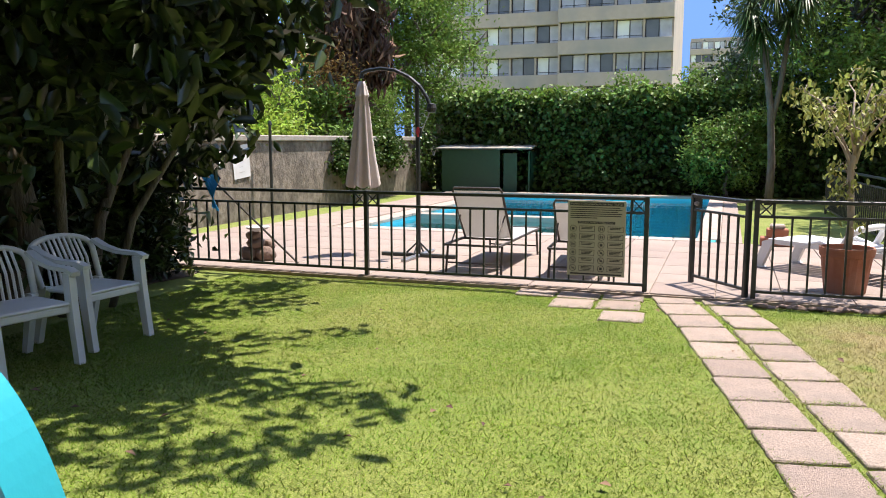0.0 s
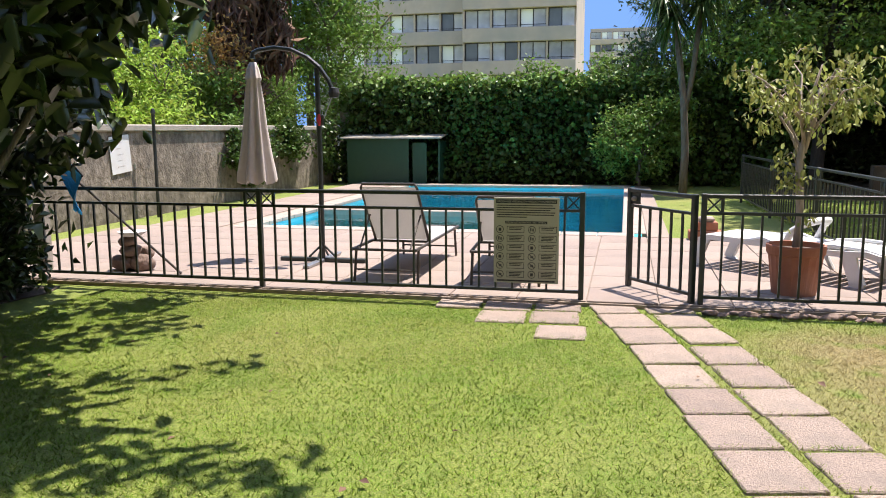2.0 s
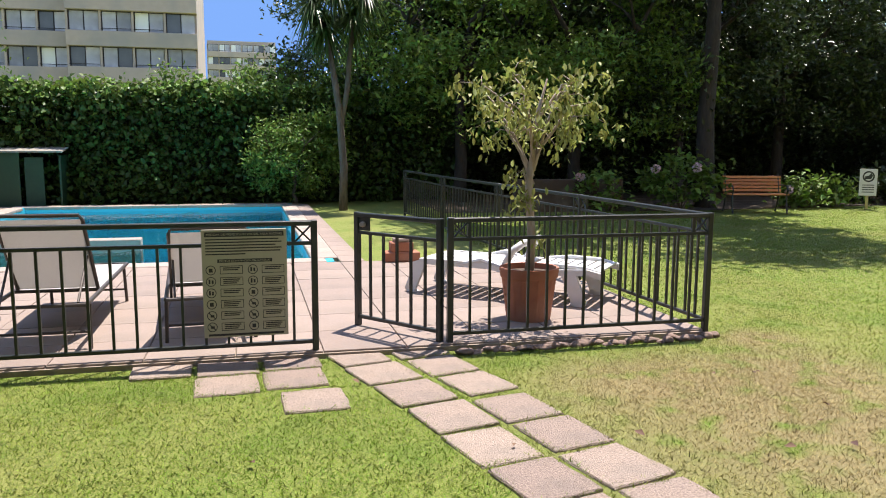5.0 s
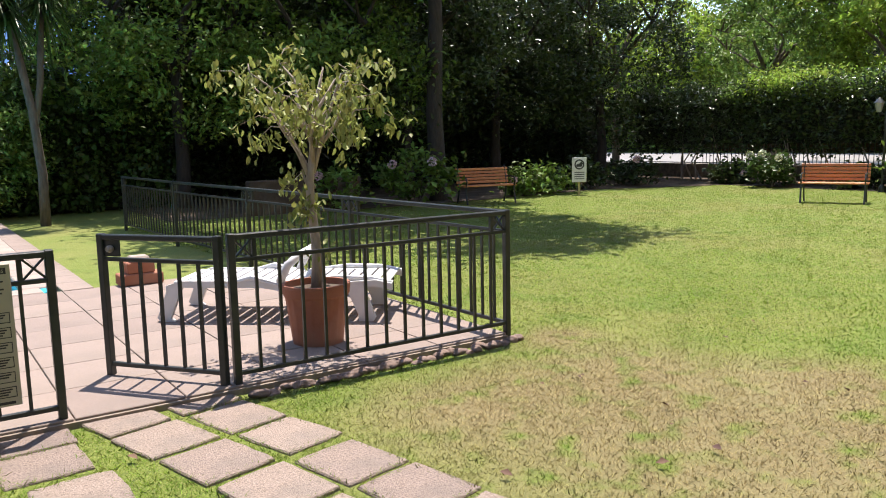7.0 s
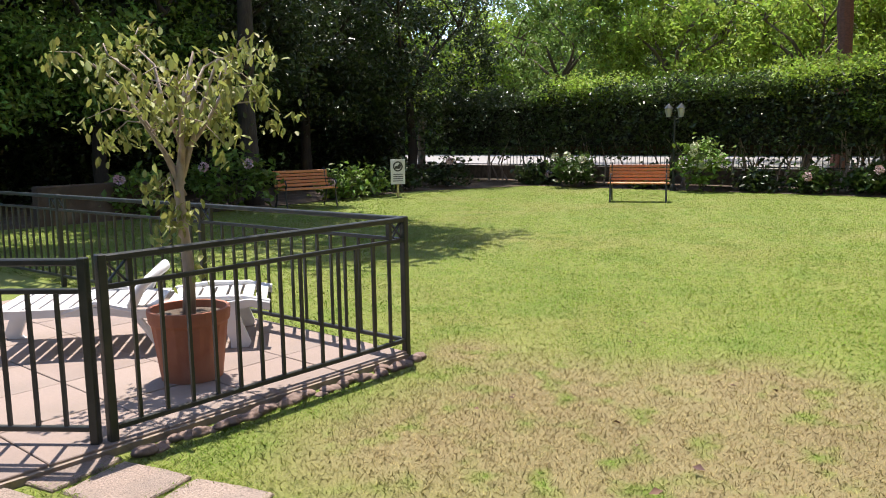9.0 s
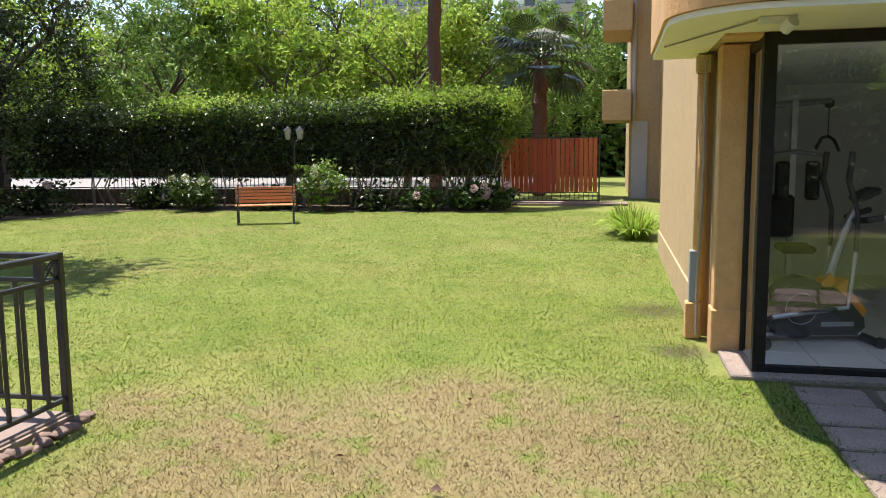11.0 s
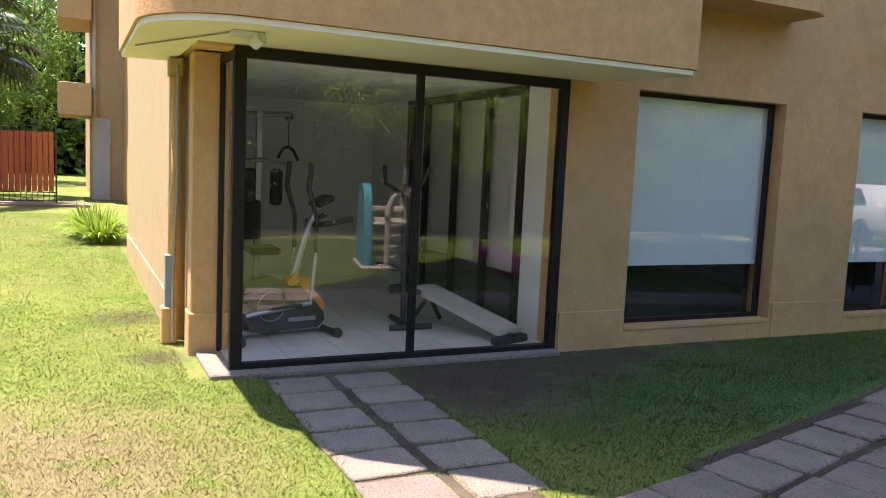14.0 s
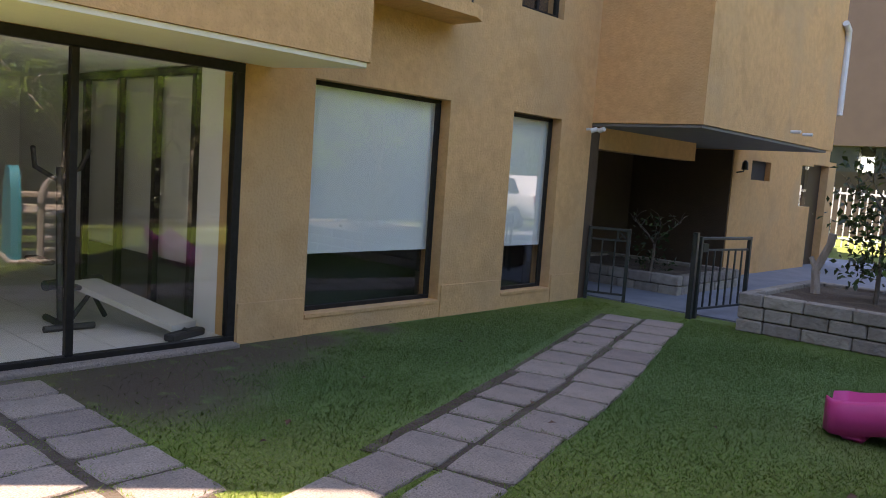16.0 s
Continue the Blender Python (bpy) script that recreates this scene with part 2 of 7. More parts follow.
def box(bm, x0, x1, y0, y1, z0, z1, bevel=0.0, m=None):
    made = bmesh.ops.create_cube(bm, size=1)["verts"]
    bmesh.ops.transform(bm, matrix=Matrix.LocRotScale(((x0 + x1) / 2, (y0 + y1) / 2, (z0 + z1) / 2), None, (x1 - x0, y1 - y0, z1 - z0)), verts=made)
    if bevel:
        edges = list({e for v in made for e in v.link_edges})
        got = bmesh.ops.bevel(bm, geom=edges, offset=bevel, segments=1, affect="EDGES", clamp_overlap=True)
        made = list({v for f in got["faces"] for v in f.verts} | {v for v in made if v.is_valid})
    if m is not None:
        bmesh.ops.transform(bm, matrix=m, verts=made)
    return bm


def B(*a, **k):
    return box(bmesh.new(), *a, **k)


def tube(bm, points, radii, n=8, caps=True):
    """A round bar along points; radii one number or one for each point."""
    points = [Vector(p) for p in points]
    if isinstance(radii, (int, float)):
        radii = [radii] * len(points)
    rings = []
    side = None
    for i, p in enumerate(points):
        d = (points[min(i + 1, len(points) - 1)] - points[max(i - 1, 0)]).normalized()
        if side is None:
            side = d.orthogonal().normalized()
        side = (side - d * side.dot(d))
        side = side.normalized() if side.length > 1e-6 else d.orthogonal().normalized()
        up = d.cross(side)
        rings.append([bm.verts.new(p + (side * math.cos(a) + up * math.sin(a)) * radii[i]) for a in (2 * math.pi * k / n for k in range(n))])
    for a, b in zip(rings, rings[1:]):
        for k in range(n):
            bm.faces.new((a[k], a[(k + 1) % n], b[(k + 1) % n], b[k]))
    if caps:
        bm.faces.new(rings[0][::-1])
        bm.faces.new(rings[-1])
    return bm


def T(points, radii, n=8):
    return tube(bmesh.new(), points, radii, n)


def lathe(profile, n=24, x=0, y=0, z=0, bm=None):
    """A turned body from (radius, height) pairs."""
    bm = bm or bmesh.new()
    rings = [[bm.verts.new((x + r * math.cos(2 * math.pi * k / n), y + r * math.sin(2 * math.pi * k / n), z + h)) for k in range(n)] for r, h in profile]
    for a, b in zip(rings, rings[1:]):
        for k in range(n):
            bm.faces.new((a[k], a[(k + 1) % n], b[(k + 1) % n], b[k]))
    if profile[0][0] > 1e-4:
        bm.faces.new(rings[0][::-1])
    if profile[-1][0] > 1e-4:
        bm.faces.new(rings[-1])
    bmesh.ops.remove_doubles(bm, verts=bm.verts[:], dist=1e-5)
    return bm


def prism(outline, z0, z1, bm=None, axis="z"):
    """A plate: an outline in a plane, drawn out along axis."""
    bm = bm or bmesh.new()
    put = {"z": lambda a, b, c: (a, b, c), "x": lambda a, b, c: (c, a, b), "y": lambda a, b, c: (a, c, b)}[axis]
    lo = [bm.verts.new(put(a, b, z0)) for a, b in outline]
    hi = [bm.verts.new(put(a, b, z1)) for a, b in outline]
    bm.faces.new(lo[::-1])
    bm.faces.new(hi)
    for k in range(len(outline)):
        j = (k + 1) % len(outline)
        bm.faces.new((lo[k], lo[j], hi[j], hi[k]))
    return bm


def sheet(corners):
    bm = bmesh.new()
    bm.faces.new([bm.verts.new(c) for c in corners])
    return bm


def arrays(name, verts, faces, mat, parent=None, label="", smooth=False):
    """A mesh object straight from number arrays; all faces have the same corner count."""
    me = bpy.data.meshes.new(name)
    k = faces.shape[1]
    me.vertices.add(len(verts))
    me.vertices.foreach_set("co", np.ascontiguousarray(verts, dtype=np.float32).ravel())
    me.loops.add(faces.size)
    me.loops.foreach_set("vertex_index", np.ascontiguousarray(faces, dtype=np.int32).ravel())
    me.polygons.add(len(faces))
    me.polygons.foreach_set("loop_start", np.arange(0, faces.size, k, dtype=np.int32))
    me.polygons.foreach_set("loop_total", np.full(len(faces), k, dtype=np.int32))
    me.materials.append(mat)
    me.update(calc_edges=True)
    ob = new(name, me)
    if parent:
        ob.parent = parent
    if label:
        ob["label"] = label
    return ob


RNG = np.random.default_rng(7)


def unit(v):
    return v / np.maximum(np.linalg.norm(v, axis=1, keepdims=True), 1e-9)


def leaves(points, size, aspect=0.45, droop=0.2, up=0.5, fold=0.18, oval=False):
    """Folded leaves at the points: pointed ones of two triangles, oval ones of two quads."""
    n = len(points)
    normal = unit(RNG.normal(size=(n, 3)) + np.array([0, 0, up * 2]))
    along = RNG.normal(size=(n, 3)) + np.array([0, 0, -droop * 2])
    along = unit(along - normal * np.sum(along * normal, axis=1, keepdims=True))
    across = np.cross(normal, along)
    s = (size * RNG.uniform(0.6, 1.3, n))[:, None]
    base, tip = points - along * s * 0.5, points + along * s * 0.5
    left = points + across * s * aspect * 0.5 + normal * s * fold
    right = points - across * s * aspect * 0.5 + normal * s * fold
    if oval:
        w, f = across * s * aspect * 0.5, normal * s * fold
        ring = [base, points - along * s * 0.22 - w + f, points + along * s * 0.2 - w * 0.9 + f, tip, points + along * s * 0.2 + w * 0.9 + f, points - along * s * 0.22 + w + f]
        i = np.arange(n)[:, None] * 6
        return np.stack(ring, axis=1).reshape(-1, 3), np.concatenate([i + [0, 1, 2, 3], i + [0, 3, 4, 5]])
    verts = np.stack([base, right, tip, left], axis=1).reshape(-1, 3)
    i = np.arange(n)[:, None] * 4
    return verts, np.concatenate([i + [0, 1, 2], i + [0, 2, 3]])


def lumpy(p, s=1.0):
    """A smooth uneven value, about -1 to 1."""
    x, y, z = (p * s).T
    return (np.sin(1.7 * x + 0.6 * y + 1.1 * z) + np.sin(-0.8 * x + 1.9 * y + 2.3 * z + 1.7) + np.sin(2.9 * x - 2.1 * y + 0.7 * z + 4.2) + np.sin(4.3 * y + 3.7 * z - 3.1 * x)) / 3.2


def crown_points(blobs, count, clump=0.35, clumps=60, shell=0.55):
    """Leaf places: clumps spread through uneven ellipsoids (centre, radii)."""
    out = []
    volume = np.array([r[0] * r[1] * r[2] for _, r in blobs]) ** 0.67
    for (c, r), share in zip(blobs, volume / volume.sum()):
        k = max(6, int(clumps * share))
        d = unit(RNG.normal(size=(k, 3)))
        reach = RNG.uniform(shell, 1.0, (k, 1)) ** 0.6
        reach *= 1 + 0.22 * lumpy(d * 2 + np.array(c), 1.3)[:, None]
        centres = np.array(c) + d * np.array(r) * reach
        per = max(1, int(count * share / k))
        pts = np.repeat(centres, per, axis=0)
        widths = np.repeat(RNG.uniform(0.6, 1.4, (k, 1)), per, axis=0) * clump
        out.append(pts + RNG.normal(size=pts.shape) * widths * np.array([1, 1, 0.7]))
    return np.concatenate(out)


def foliage(name, points, size, mat, parent=None, label="", floor=0.03, **k):
    points = points[points[:, 2] > floor]
    v, f = leaves(points, size, **k)
    return arrays(name, v, f, mat, parent, label)


def limbs(bm, base, top, r, spread, count, rng, level=1):
    """Forked branches from the top of a trunk."""
    for k in range(count):
        a = 2 * math.pi * (k + rng.uniform(-0.25, 0.25)) / count
        d = Vector((math.cos(a) * spread[0], math.sin(a) * spread[1], spread[2] * rng.uniform(0.6, 1.15)))
        start = Vector(base).lerp(Vector(top), rng.uniform(0.75, 1.0))
        mid = start + d * 0.5 + Vector((rng.uniform(-.1, .1), rng.uniform(-.1, .1), rng.uniform(0, .2))) * d.length
        end = start + d
        tube(bm, [start, mid, end], [r, r * 0.65, r * 0.25], 6)
        if level:
            limbs(bm, mid, end, r * 0.5, (spread[0] * 0.5, spread[1] * 0.5, spread[2] * 0.5), 3, rng, level - 1)


def tree(label, x, y, trunk, radius, blobs, count, size, mat, bark=None, clump=0.35, clumps=70, lean=(0, 0), category="tree", name="tree", spread=None, shell=0.55, **k):
    """A tapered, slightly bent trunk with limbs and a leafy crown; blobs are relative to its foot."""
    t = thing(name, label, category, x, y, 0)
    rng = random.Random(int(abs(x * 131 + y * 17)) + 3)
    top = Vector((lean[0], lean[1], trunk))
    bm = T([(0, 0, -0.1), (0, 0, 0.15), top * 0.35 + Vector((rng.uniform(-.1, .1), rng.uniform(-.1, .1), 0)), top * 0.7, top], [radius * 1.5, radius * 1.1, radius, radius * 0.85, radius * 0.7], 10)
    rr = max(max(b[1]) for b in blobs)
    limbs(bm, top * 0.7, top, radius * 0.6, spread or (rr * 0.7, rr * 0.7, rr * 0.75), 5, rng)
    part("trunk", bm, bark or M_BARK, t, smooth=True)
    foliage("crown", crown_points(blobs, count, clump, clumps, shell), size, mat, t, **k)
    return t


def hedge_points(x0, x1, y0, y1, z0, z1, density, depth=0.12, lump=0.15, sides="news", top=True):
    """Leaf places over the faces of a clipped hedge."""
    out = []
    def face(n, f):
        u, v = RNG.uniform(0, 1, n), RNG.uniform(0, 1, n)
        out.append(f(u, v))
    w, d, h = x1 - x0, y1 - y0, z1 - z0
    if "s" in sides: face(int(w * h * density), lambda u, v: np.stack([x0 + u * w, np.full_like(u, y0), z0 + v * h], 1))
    if "n" in sides: face(int(w * h * density), lambda u, v: np.stack([x0 + u * w, np.full_like(u, y1), z0 + v * h], 1))
    if "w" in sides: face(int(d * h * density), lambda u, v: np.stack([np.full_like(u, x0), y0 + u * d, z0 + v * h], 1))
    if "e" in sides: face(int(d * h * density), lambda u, v: np.stack([np.full_like(u, x1), y0 + u * d, z0 + v * h], 1))
    if top: face(int(w * d * density), lambda u, v: np.stack([x0 + u * w, y0 + v * d, np.full_like(u, z1)], 1))
    p = np.concatenate(out)
    centre = np.array([(x0 + x1) / 2, (y0 + y1) / 2, (z0 + z1) / 2])
    away = unit((p - centre) / np.array([w, d, h]))
    p = p + away * (lumpy(p, 1.6)[:, None] * lump + lumpy(p, 5.0)[:, None] * lump * 0.4)
    return p + RNG.normal(size=p.shape) * depth


# ---- ground, pool and paving ----
PX0, PX1, PY0, PY1 = -5.95, -0.36, 12.18, 21.4      # the pool's water
DECK = 0.05


def ring_ground():
    """One sheet to the horizon with a hole for the pool."""
    bm = bmesh.new()
    xs = [-600, -60, -12, PX0 - 0.05, PX1 + 0.05, 6, 30, 80, 600]
    ys = [-600, -60, -14, 2, 9, PY0 - 0.05, PY1 + 0.05, 30, 90, 600]
    grid = {(i, j): bm.verts.new((x, y, 0)) for i, x in enumerate(xs) for j, y in enumerate(ys)}
    for i in range(len(xs) - 1):
        for j in range(len(ys) - 1):
            if not (i == 3 and j == 5):
                bm.faces.new((grid[i, j], grid[i + 1, j], grid[i + 1, j + 1], grid[i, j + 1]))
    return bm


ground = tagged(finish("ground", ring_ground(), M_LAWN), "sunlit green lawn with dry straw-coloured patches", "lawn", kind="structure")

# pool shell, steps and water
bm = bmesh.new()
box(bm, PX0 - 0.25, PX0, PY0 - 0.25, PY1 + 0.25, -1.9, DECK - 0.004)
box(bm, PX1, PX1 + 0.25, PY0 - 0.25, PY1 + 0.25, -1.9, DECK - 0.004)
box(bm, PX0, PX1, PY0 - 0.25, PY0, -1.9, DECK - 0.004)
box(bm, PX0, PX1, PY1, PY1 + 0.25, -1.9, DECK - 0.004)
box(bm, PX0, PX1, PY0, PY1, -2.0, -1.5)
pool = tagged(finish("pool_basin", bm, M_POOL), "rectangular swimming pool basin painted bright blue", "swimming pool", kind="structure")
part("dividing_wall", B(PX0 + 0.01, -2.75, 14.95, 15.23, -1.49, 0.03, 0.01), M_COPING, pool, "pale stone wall between paddling pool and deep pool")
part("shallow_floor", B(PX0 + 0.01, -2.75, PY0 + 0.01, 14.94, -1.49, -0.42), M_POOL, pool)
part("step", B(-2.7, PX1 - 0.01, PY0 + 0.01, 12.7, -1.49, -0.35, 0.01), M_POOL, pool)
water = tagged(finish("water", sheet([(PX0, PY0, -0.07), (PX1, PY0, -0.07), (PX1, PY1, -0.07), (PX0, PY1, -0.07)]), M_WATER), "clear blue rippled pool water", "water", kind="structure")
water.visible_shadow = False

# ---- pool fence ----
def bars(bm_parent, length, z0, z1, pitch=0.147, w=0.018):
    n = max(1, round(length / pitch))
    first = None
    for k in range(1, n):
        if first is None:
            first = part("baluster", B(-w / 2, w / 2, -w / 2, w / 2, z0, z1), M_FENCE, bm_parent)
            ob = first
        else:
            ob = new("baluster", first.data)
            ob.parent = bm_parent
        ob.location = (length * k / n, 0, 0)


def cross(parent, x0, x1, z0, z1):
    bm = bmesh.new()
    tube(bm, [(x0, 0, z0), (x1, 0, z1)], 0.007, 6)
    tube(bm, [(x0, 0.004, z1), (x1, 0.004, z0)], 0.007, 6)
    part("cross_brace", bm, M_FENCE, parent)


def fence_panel(name, label, x0, y0, x1, y1, z=0.05, height=0.92, ends="", posts=(True, True), category="fence", group="pool fence panels"):
    """A railing of square bars between two rails, with crossed braces beside its posts."""
    length = math.hypot(x1 - x0, y1 - y0)
    t = thing(name, label, category, x0, y0, z, math.degrees(math.atan2(y1 - y0, x1 - x0)), group)
    top, mid = height, height - 0.145
    part("top_rail", B(0, length, -0.022, 0.022, top - 0.035, top, 0.006), M_FENCE, t)
    part("middle_rail", B(0.01, length - 0.01, -0.014, 0.014, mid - 0.025, mid, 0.004), M_FENCE, t)
    part("bottom_rail", B(0.01, length - 0.01, -0.014, 0.014, 0.05, 0.078, 0.004), M_FENCE, t)
    for on, x in zip(posts, (0, length)):
        if on:
            part("post", B(x - 0.022, x + 0.022, -0.024, 0.024, -0.05, top + 0.004, 0.005), M_FENCE, t)
    bars(t, length, 0.07, mid - 0.02)
    if "a" in ends:
        part("brace_post", B(0.13, 0.155, -0.012, 0.012, mid, top - 0.03), M_FENCE, t)
        cross(t, 0.022, 0.13, mid, top - 0.035)
    if "b" in ends:
        part("brace_post", B(length - 0.155, length - 0.13, -0.012, 0.012, mid, top - 0.03), M_FENCE, t)
        cross(t, length - 0.13, length - 0.022, mid, top - 0.035)
    return t


FENCE_LABEL = "dark green painted steel railing panel with square bars beside the pool"
fence_panel("fence_panel", FENCE_LABEL, -6.3, 7.71, -3.66, 7.71, ends="b")
fence_panel("fence_panel", FENCE_LABEL, -3.66, 7.71, -0.7, 7.71, ends="ab", posts=(False, True))
fence_panel("fence_panel", FENCE_LABEL, 0.28, 7.71, 2.39, 7.71, ends="ab")
side = [(2.39, 7.71), (2.3, 10.0), (2.16, 12.4), (2.02, 15.0), (1.95, 17.9)]
for (a, b), (c, d) in zip(side, side[1:]):
    fence_panel("fence_panel", FENCE_LABEL, a, b, c, d, ends="ab", posts=(False, True))
gate = fence_panel("pool_gate", "dark green steel bar gate standing open onto the pool deck", 0.21, 7.74, -0.3, 8.42, z=0.06, height=0.9, category="gate", group="", ends="")
gl = math.hypot(0.51, 0.68)
part("lock_plate", B(gl - 0.14, gl - 0.02, -0.006, 0.006, 0.76, 0.87, 0.003), M_FENCE, gate, "round-handled lock plate")
part("knob", lathe([(0.0, 0), (0.02, 0.0), (0.024, 0.02), (0.015, 0.04), (0, 0.04)], 12), M_CAP, gate, "round metal knob").matrix_basis = pose(gl - 0.08, 0.006, 0.81, -90)

# ---- apartment building with the gym ----
X, ZC, TOP = 4.0, 2.25, 20.0
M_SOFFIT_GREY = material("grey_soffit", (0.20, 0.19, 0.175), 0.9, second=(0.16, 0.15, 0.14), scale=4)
HOUSE_N = 3.92
wall = tagged(new("building_wall"), "ochre rough-plastered apartment building wall in shade", "wall", kind="structure")


def wall_piece(x0, x1, y0, y1, z0, z1, mat=None, bevel=0.0, name="wall_section"):
    return part(name, B(x0, x1, y0, y1, z0, z1, bevel), mat or M_STUCCO, wall)


D = 0.28
wall_piece(X, X + D, 0.278, 0.99, -0.1, ZC)
wall_piece(X, X + D, -2.535, -1.47, -0.1, ZC)
wall_piece(X, X + D, -4.19, -3.5, -0.1, ZC)
wall_piece(X, X + D, -1.47, 0.278, -0.1, 0.18)
wall_piece(X, X + D, -3.5, -2.535, -0.1, 0.18)
# upper storeys
bm = bmesh.new()
for y0, y1, z0, z1 in [(-4.19, HOUSE_N, ZC, 3.4), (-4.19, -3.36, 3.4, 4.6), (-2.53, HOUSE_N, 3.4, 4.6), (-4.19, HOUSE_N, 4.6, TOP)]:
    box(bm, X, X + D, y0, y1, z0, z1)
part("upper_wall", bm, M_STUCCO, wall)
part("roof_slab", B(X, 16, -14, HOUSE_N, TOP, TOP + 0.3), M_STUCCO, wall)
part("plinth_band", B(X - 0.015, X, 0.3, 0.97, -0.05, 0.34, 0.004), M_STUCCO, wall)
part("plinth_band", B(X - 0.015, X, -2.51, -1.5, -0.05, 0.34, 0.004), M_STUCCO, wall)
part("plinth_band", B(X - 0.015, X, -4.17, -3.53, -0.05, 0.34, 0.004), M_STUCCO, wall)
# overhanging round-cornered bay
def bay_outline(x0, x1, y0, y1, r):
    pts = [(x1, y0 + 0.25), (x0 + 0.05, y0), (x0, y0 + 0.04)]
    pts += [(x0 + r - r * math.cos(a), y1 - r + r * math.sin(a)) for a in (math.pi / 2 * k / 10 for k in range(11))]
    pts += [(x1 + 1.42, y1), (x1 + 1.42, HOUSE_N + 0.002), (x1 - 0.002, HOUSE_N + 0.002)]
    return pts


part("overhanging_bay", prism(bay_outline(3.08, X, 0.46, 4.33, 0.6)[::-1], 2.31, 3.4), M_STUCCO, wall)
# unseen storey pushed outward so the bay's shadow reaches further over the lawn
part("upper_bay", prism(bay_outline(2.82, X, 0.44, 4.46, 0.55)[::-1], 3.403, 7.998), M_STUCCO, wall)
part("bay_soffit", prism(bay_outline(3.1, X, 0.48, 4.31, 0.58)[::-1], 2.27, 2.306), M_SOFFIT, wall, "cream painted underside of the bay")
# north side: pilaster, lit wall and the far wing
wall_piece(4.62, 4.82, 3.6, 3.865, -0.05, ZC + 0.03, bevel=0.01, name="pilaster")
part("pilaster_foot", B(4.605, 4.835, 3.59, 3.88, -0.05, 0.33, 0.01), M_STUCCO, wall)
wall_piece(5.2, 10.8, 3.64, HOUSE_N, -0.05, TOP, M_STUCCO_LIT)
wall_piece(4.82, 5.2, 3.62, 3.84, -0.05, ZC + 0.03, M_STUCCO_LIT)
part("north_plinth", B(5.22, 10.8, HOUSE_N, HOUSE_N + 0.02, -0.05, 0.33, 0.004), M_STUCCO_LIT, wall)
part("upper_north_wall", B(4.3, 5.2, 3.64, HOUSE_N, ZC + 0.04, TOP), M_STUCCO_LIT, wall)
wall_piece(10.52, 10.8, -6, 3.64, -0.05, TOP, M_STUCCO)
# far wing with its balconies
M_PANEL = material("pale_grey_panel", (0.42, 0.43, 0.43), 0.6, second=(0.36, 0.37, 0.37), scale=6)
wing = tagged(new("far_wing"), "ochre plastered wing of the apartment building with balconies", "building")
part("wall", B(25.0, 34, -8, 4.1, -0.05, TOP), M_STUCCO_LIT, wing)
part("return_wall", B(21.0, 25.0, -4, 3.2, -0.05, TOP), M_STUCCO, wing)
part("meter_panel", B(24.93, 25.0, 3.55, 4.05, 0.0, 2.5, 0.01), M_PANEL, wing, "pale grey meter panel")
part("downpipe", T([(24.92, 4.0, 2.5), (24.92, 4.0, 12.0)], 0.06, 8), M_PANEL, wing)
for k in range(5):
    bm = bmesh.new()
    z = 2.5 + 2.75 * k
    box(bm, 24.2, 27, 4.1, 5.0, z, z + 0.95, 0.02)
    part("balcony", bm, M_STUCCO_LIT, wing)
# entrance side
part("entry_block", B(2.52, X, -9.067, -4.188, ZC + 0.02, TOP), M_STUCCO, wall)
part("entry_soffit", B(2.54, X + 2.1, -8.815, -4.211, ZC - 0.02, ZC + 0.016), M_SOFFIT_GREY, wall, "grey entrance soffit")
# unseen block added high up to shade the lawn beside the path
part("upper_balconies", B(2.45, X, 1.0, 4.36, 8.0, TOP), M_STUCCO, wall)
# the alcove's darkness is put into the brown of its walls
M_BROWN = material("alcove_shade_brown", (0.10, 0.062, 0.035), 0.9, second=(0.08, 0.05, 0.03), scale=5, bump=0.3)
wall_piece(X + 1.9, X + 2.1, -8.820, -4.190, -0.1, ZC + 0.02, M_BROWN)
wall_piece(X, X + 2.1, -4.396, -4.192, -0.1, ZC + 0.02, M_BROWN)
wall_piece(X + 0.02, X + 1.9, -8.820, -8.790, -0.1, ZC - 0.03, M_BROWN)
wall_piece(X, X + 2.1, -9.129, -8.820, -0.1, ZC + 0.3)
part("entry_beam", B(X, X + 0.25, -7.277, -4.396, 1.95, ZC + 0.02), M_STUCCO, wall)
part("rear_upper_wall", B(X + 0.002, X + D, -14.068, -9.078, 2.3, TOP), M_STUCCO, wall)
for y0, y1, z0, z1 in [(-9.644, -9.129, -0.1, 2.3), (-10.570, -9.644, -0.1, 1.75), (-10.570, -9.644, 2.1, 2.3), (-12.319, -10.570, -0.1, 2.3), (-13.039, -12.319, -0.1, 1.3), (-13.039, -12.319, 2.15, 2.3), (-14.583, -14.068, -0.1, 2.3), (-14.068, -13.039, 2.2, 2.3)]:
    wall_piece(X, X + D, y0, y1, z0, z1)
# gym shell
gym = tagged(new("gym_room"), "pale painted gym room with tiled floor behind glass", "room", kind="structure")
part("floor_bed", B(X + 0.1, 8.6, -4, 3.6, -0.12, 0.02), M_JOINT, gym)
part("back_wall", B(8.6, 8.75, -4, 3.62, 0, 2.6), M_INSIDE, gym)
part("left_wall", B(5.2, 8.6, 3.5, 3.62, 0, 2.6), M_INSIDE, gym)
part("right_pier", B(X + 0.07, 4.64, 0.9, 0.985, 0.02, 2.3), M_INSIDE, gym, "white painted pier")
ceiling = tagged(finish("ceiling", B(X + 0.2, 8.6, -4, 3.62, 2.28, 2.4), M_INSIDE), "white gym ceiling", "ceiling", kind="structure")
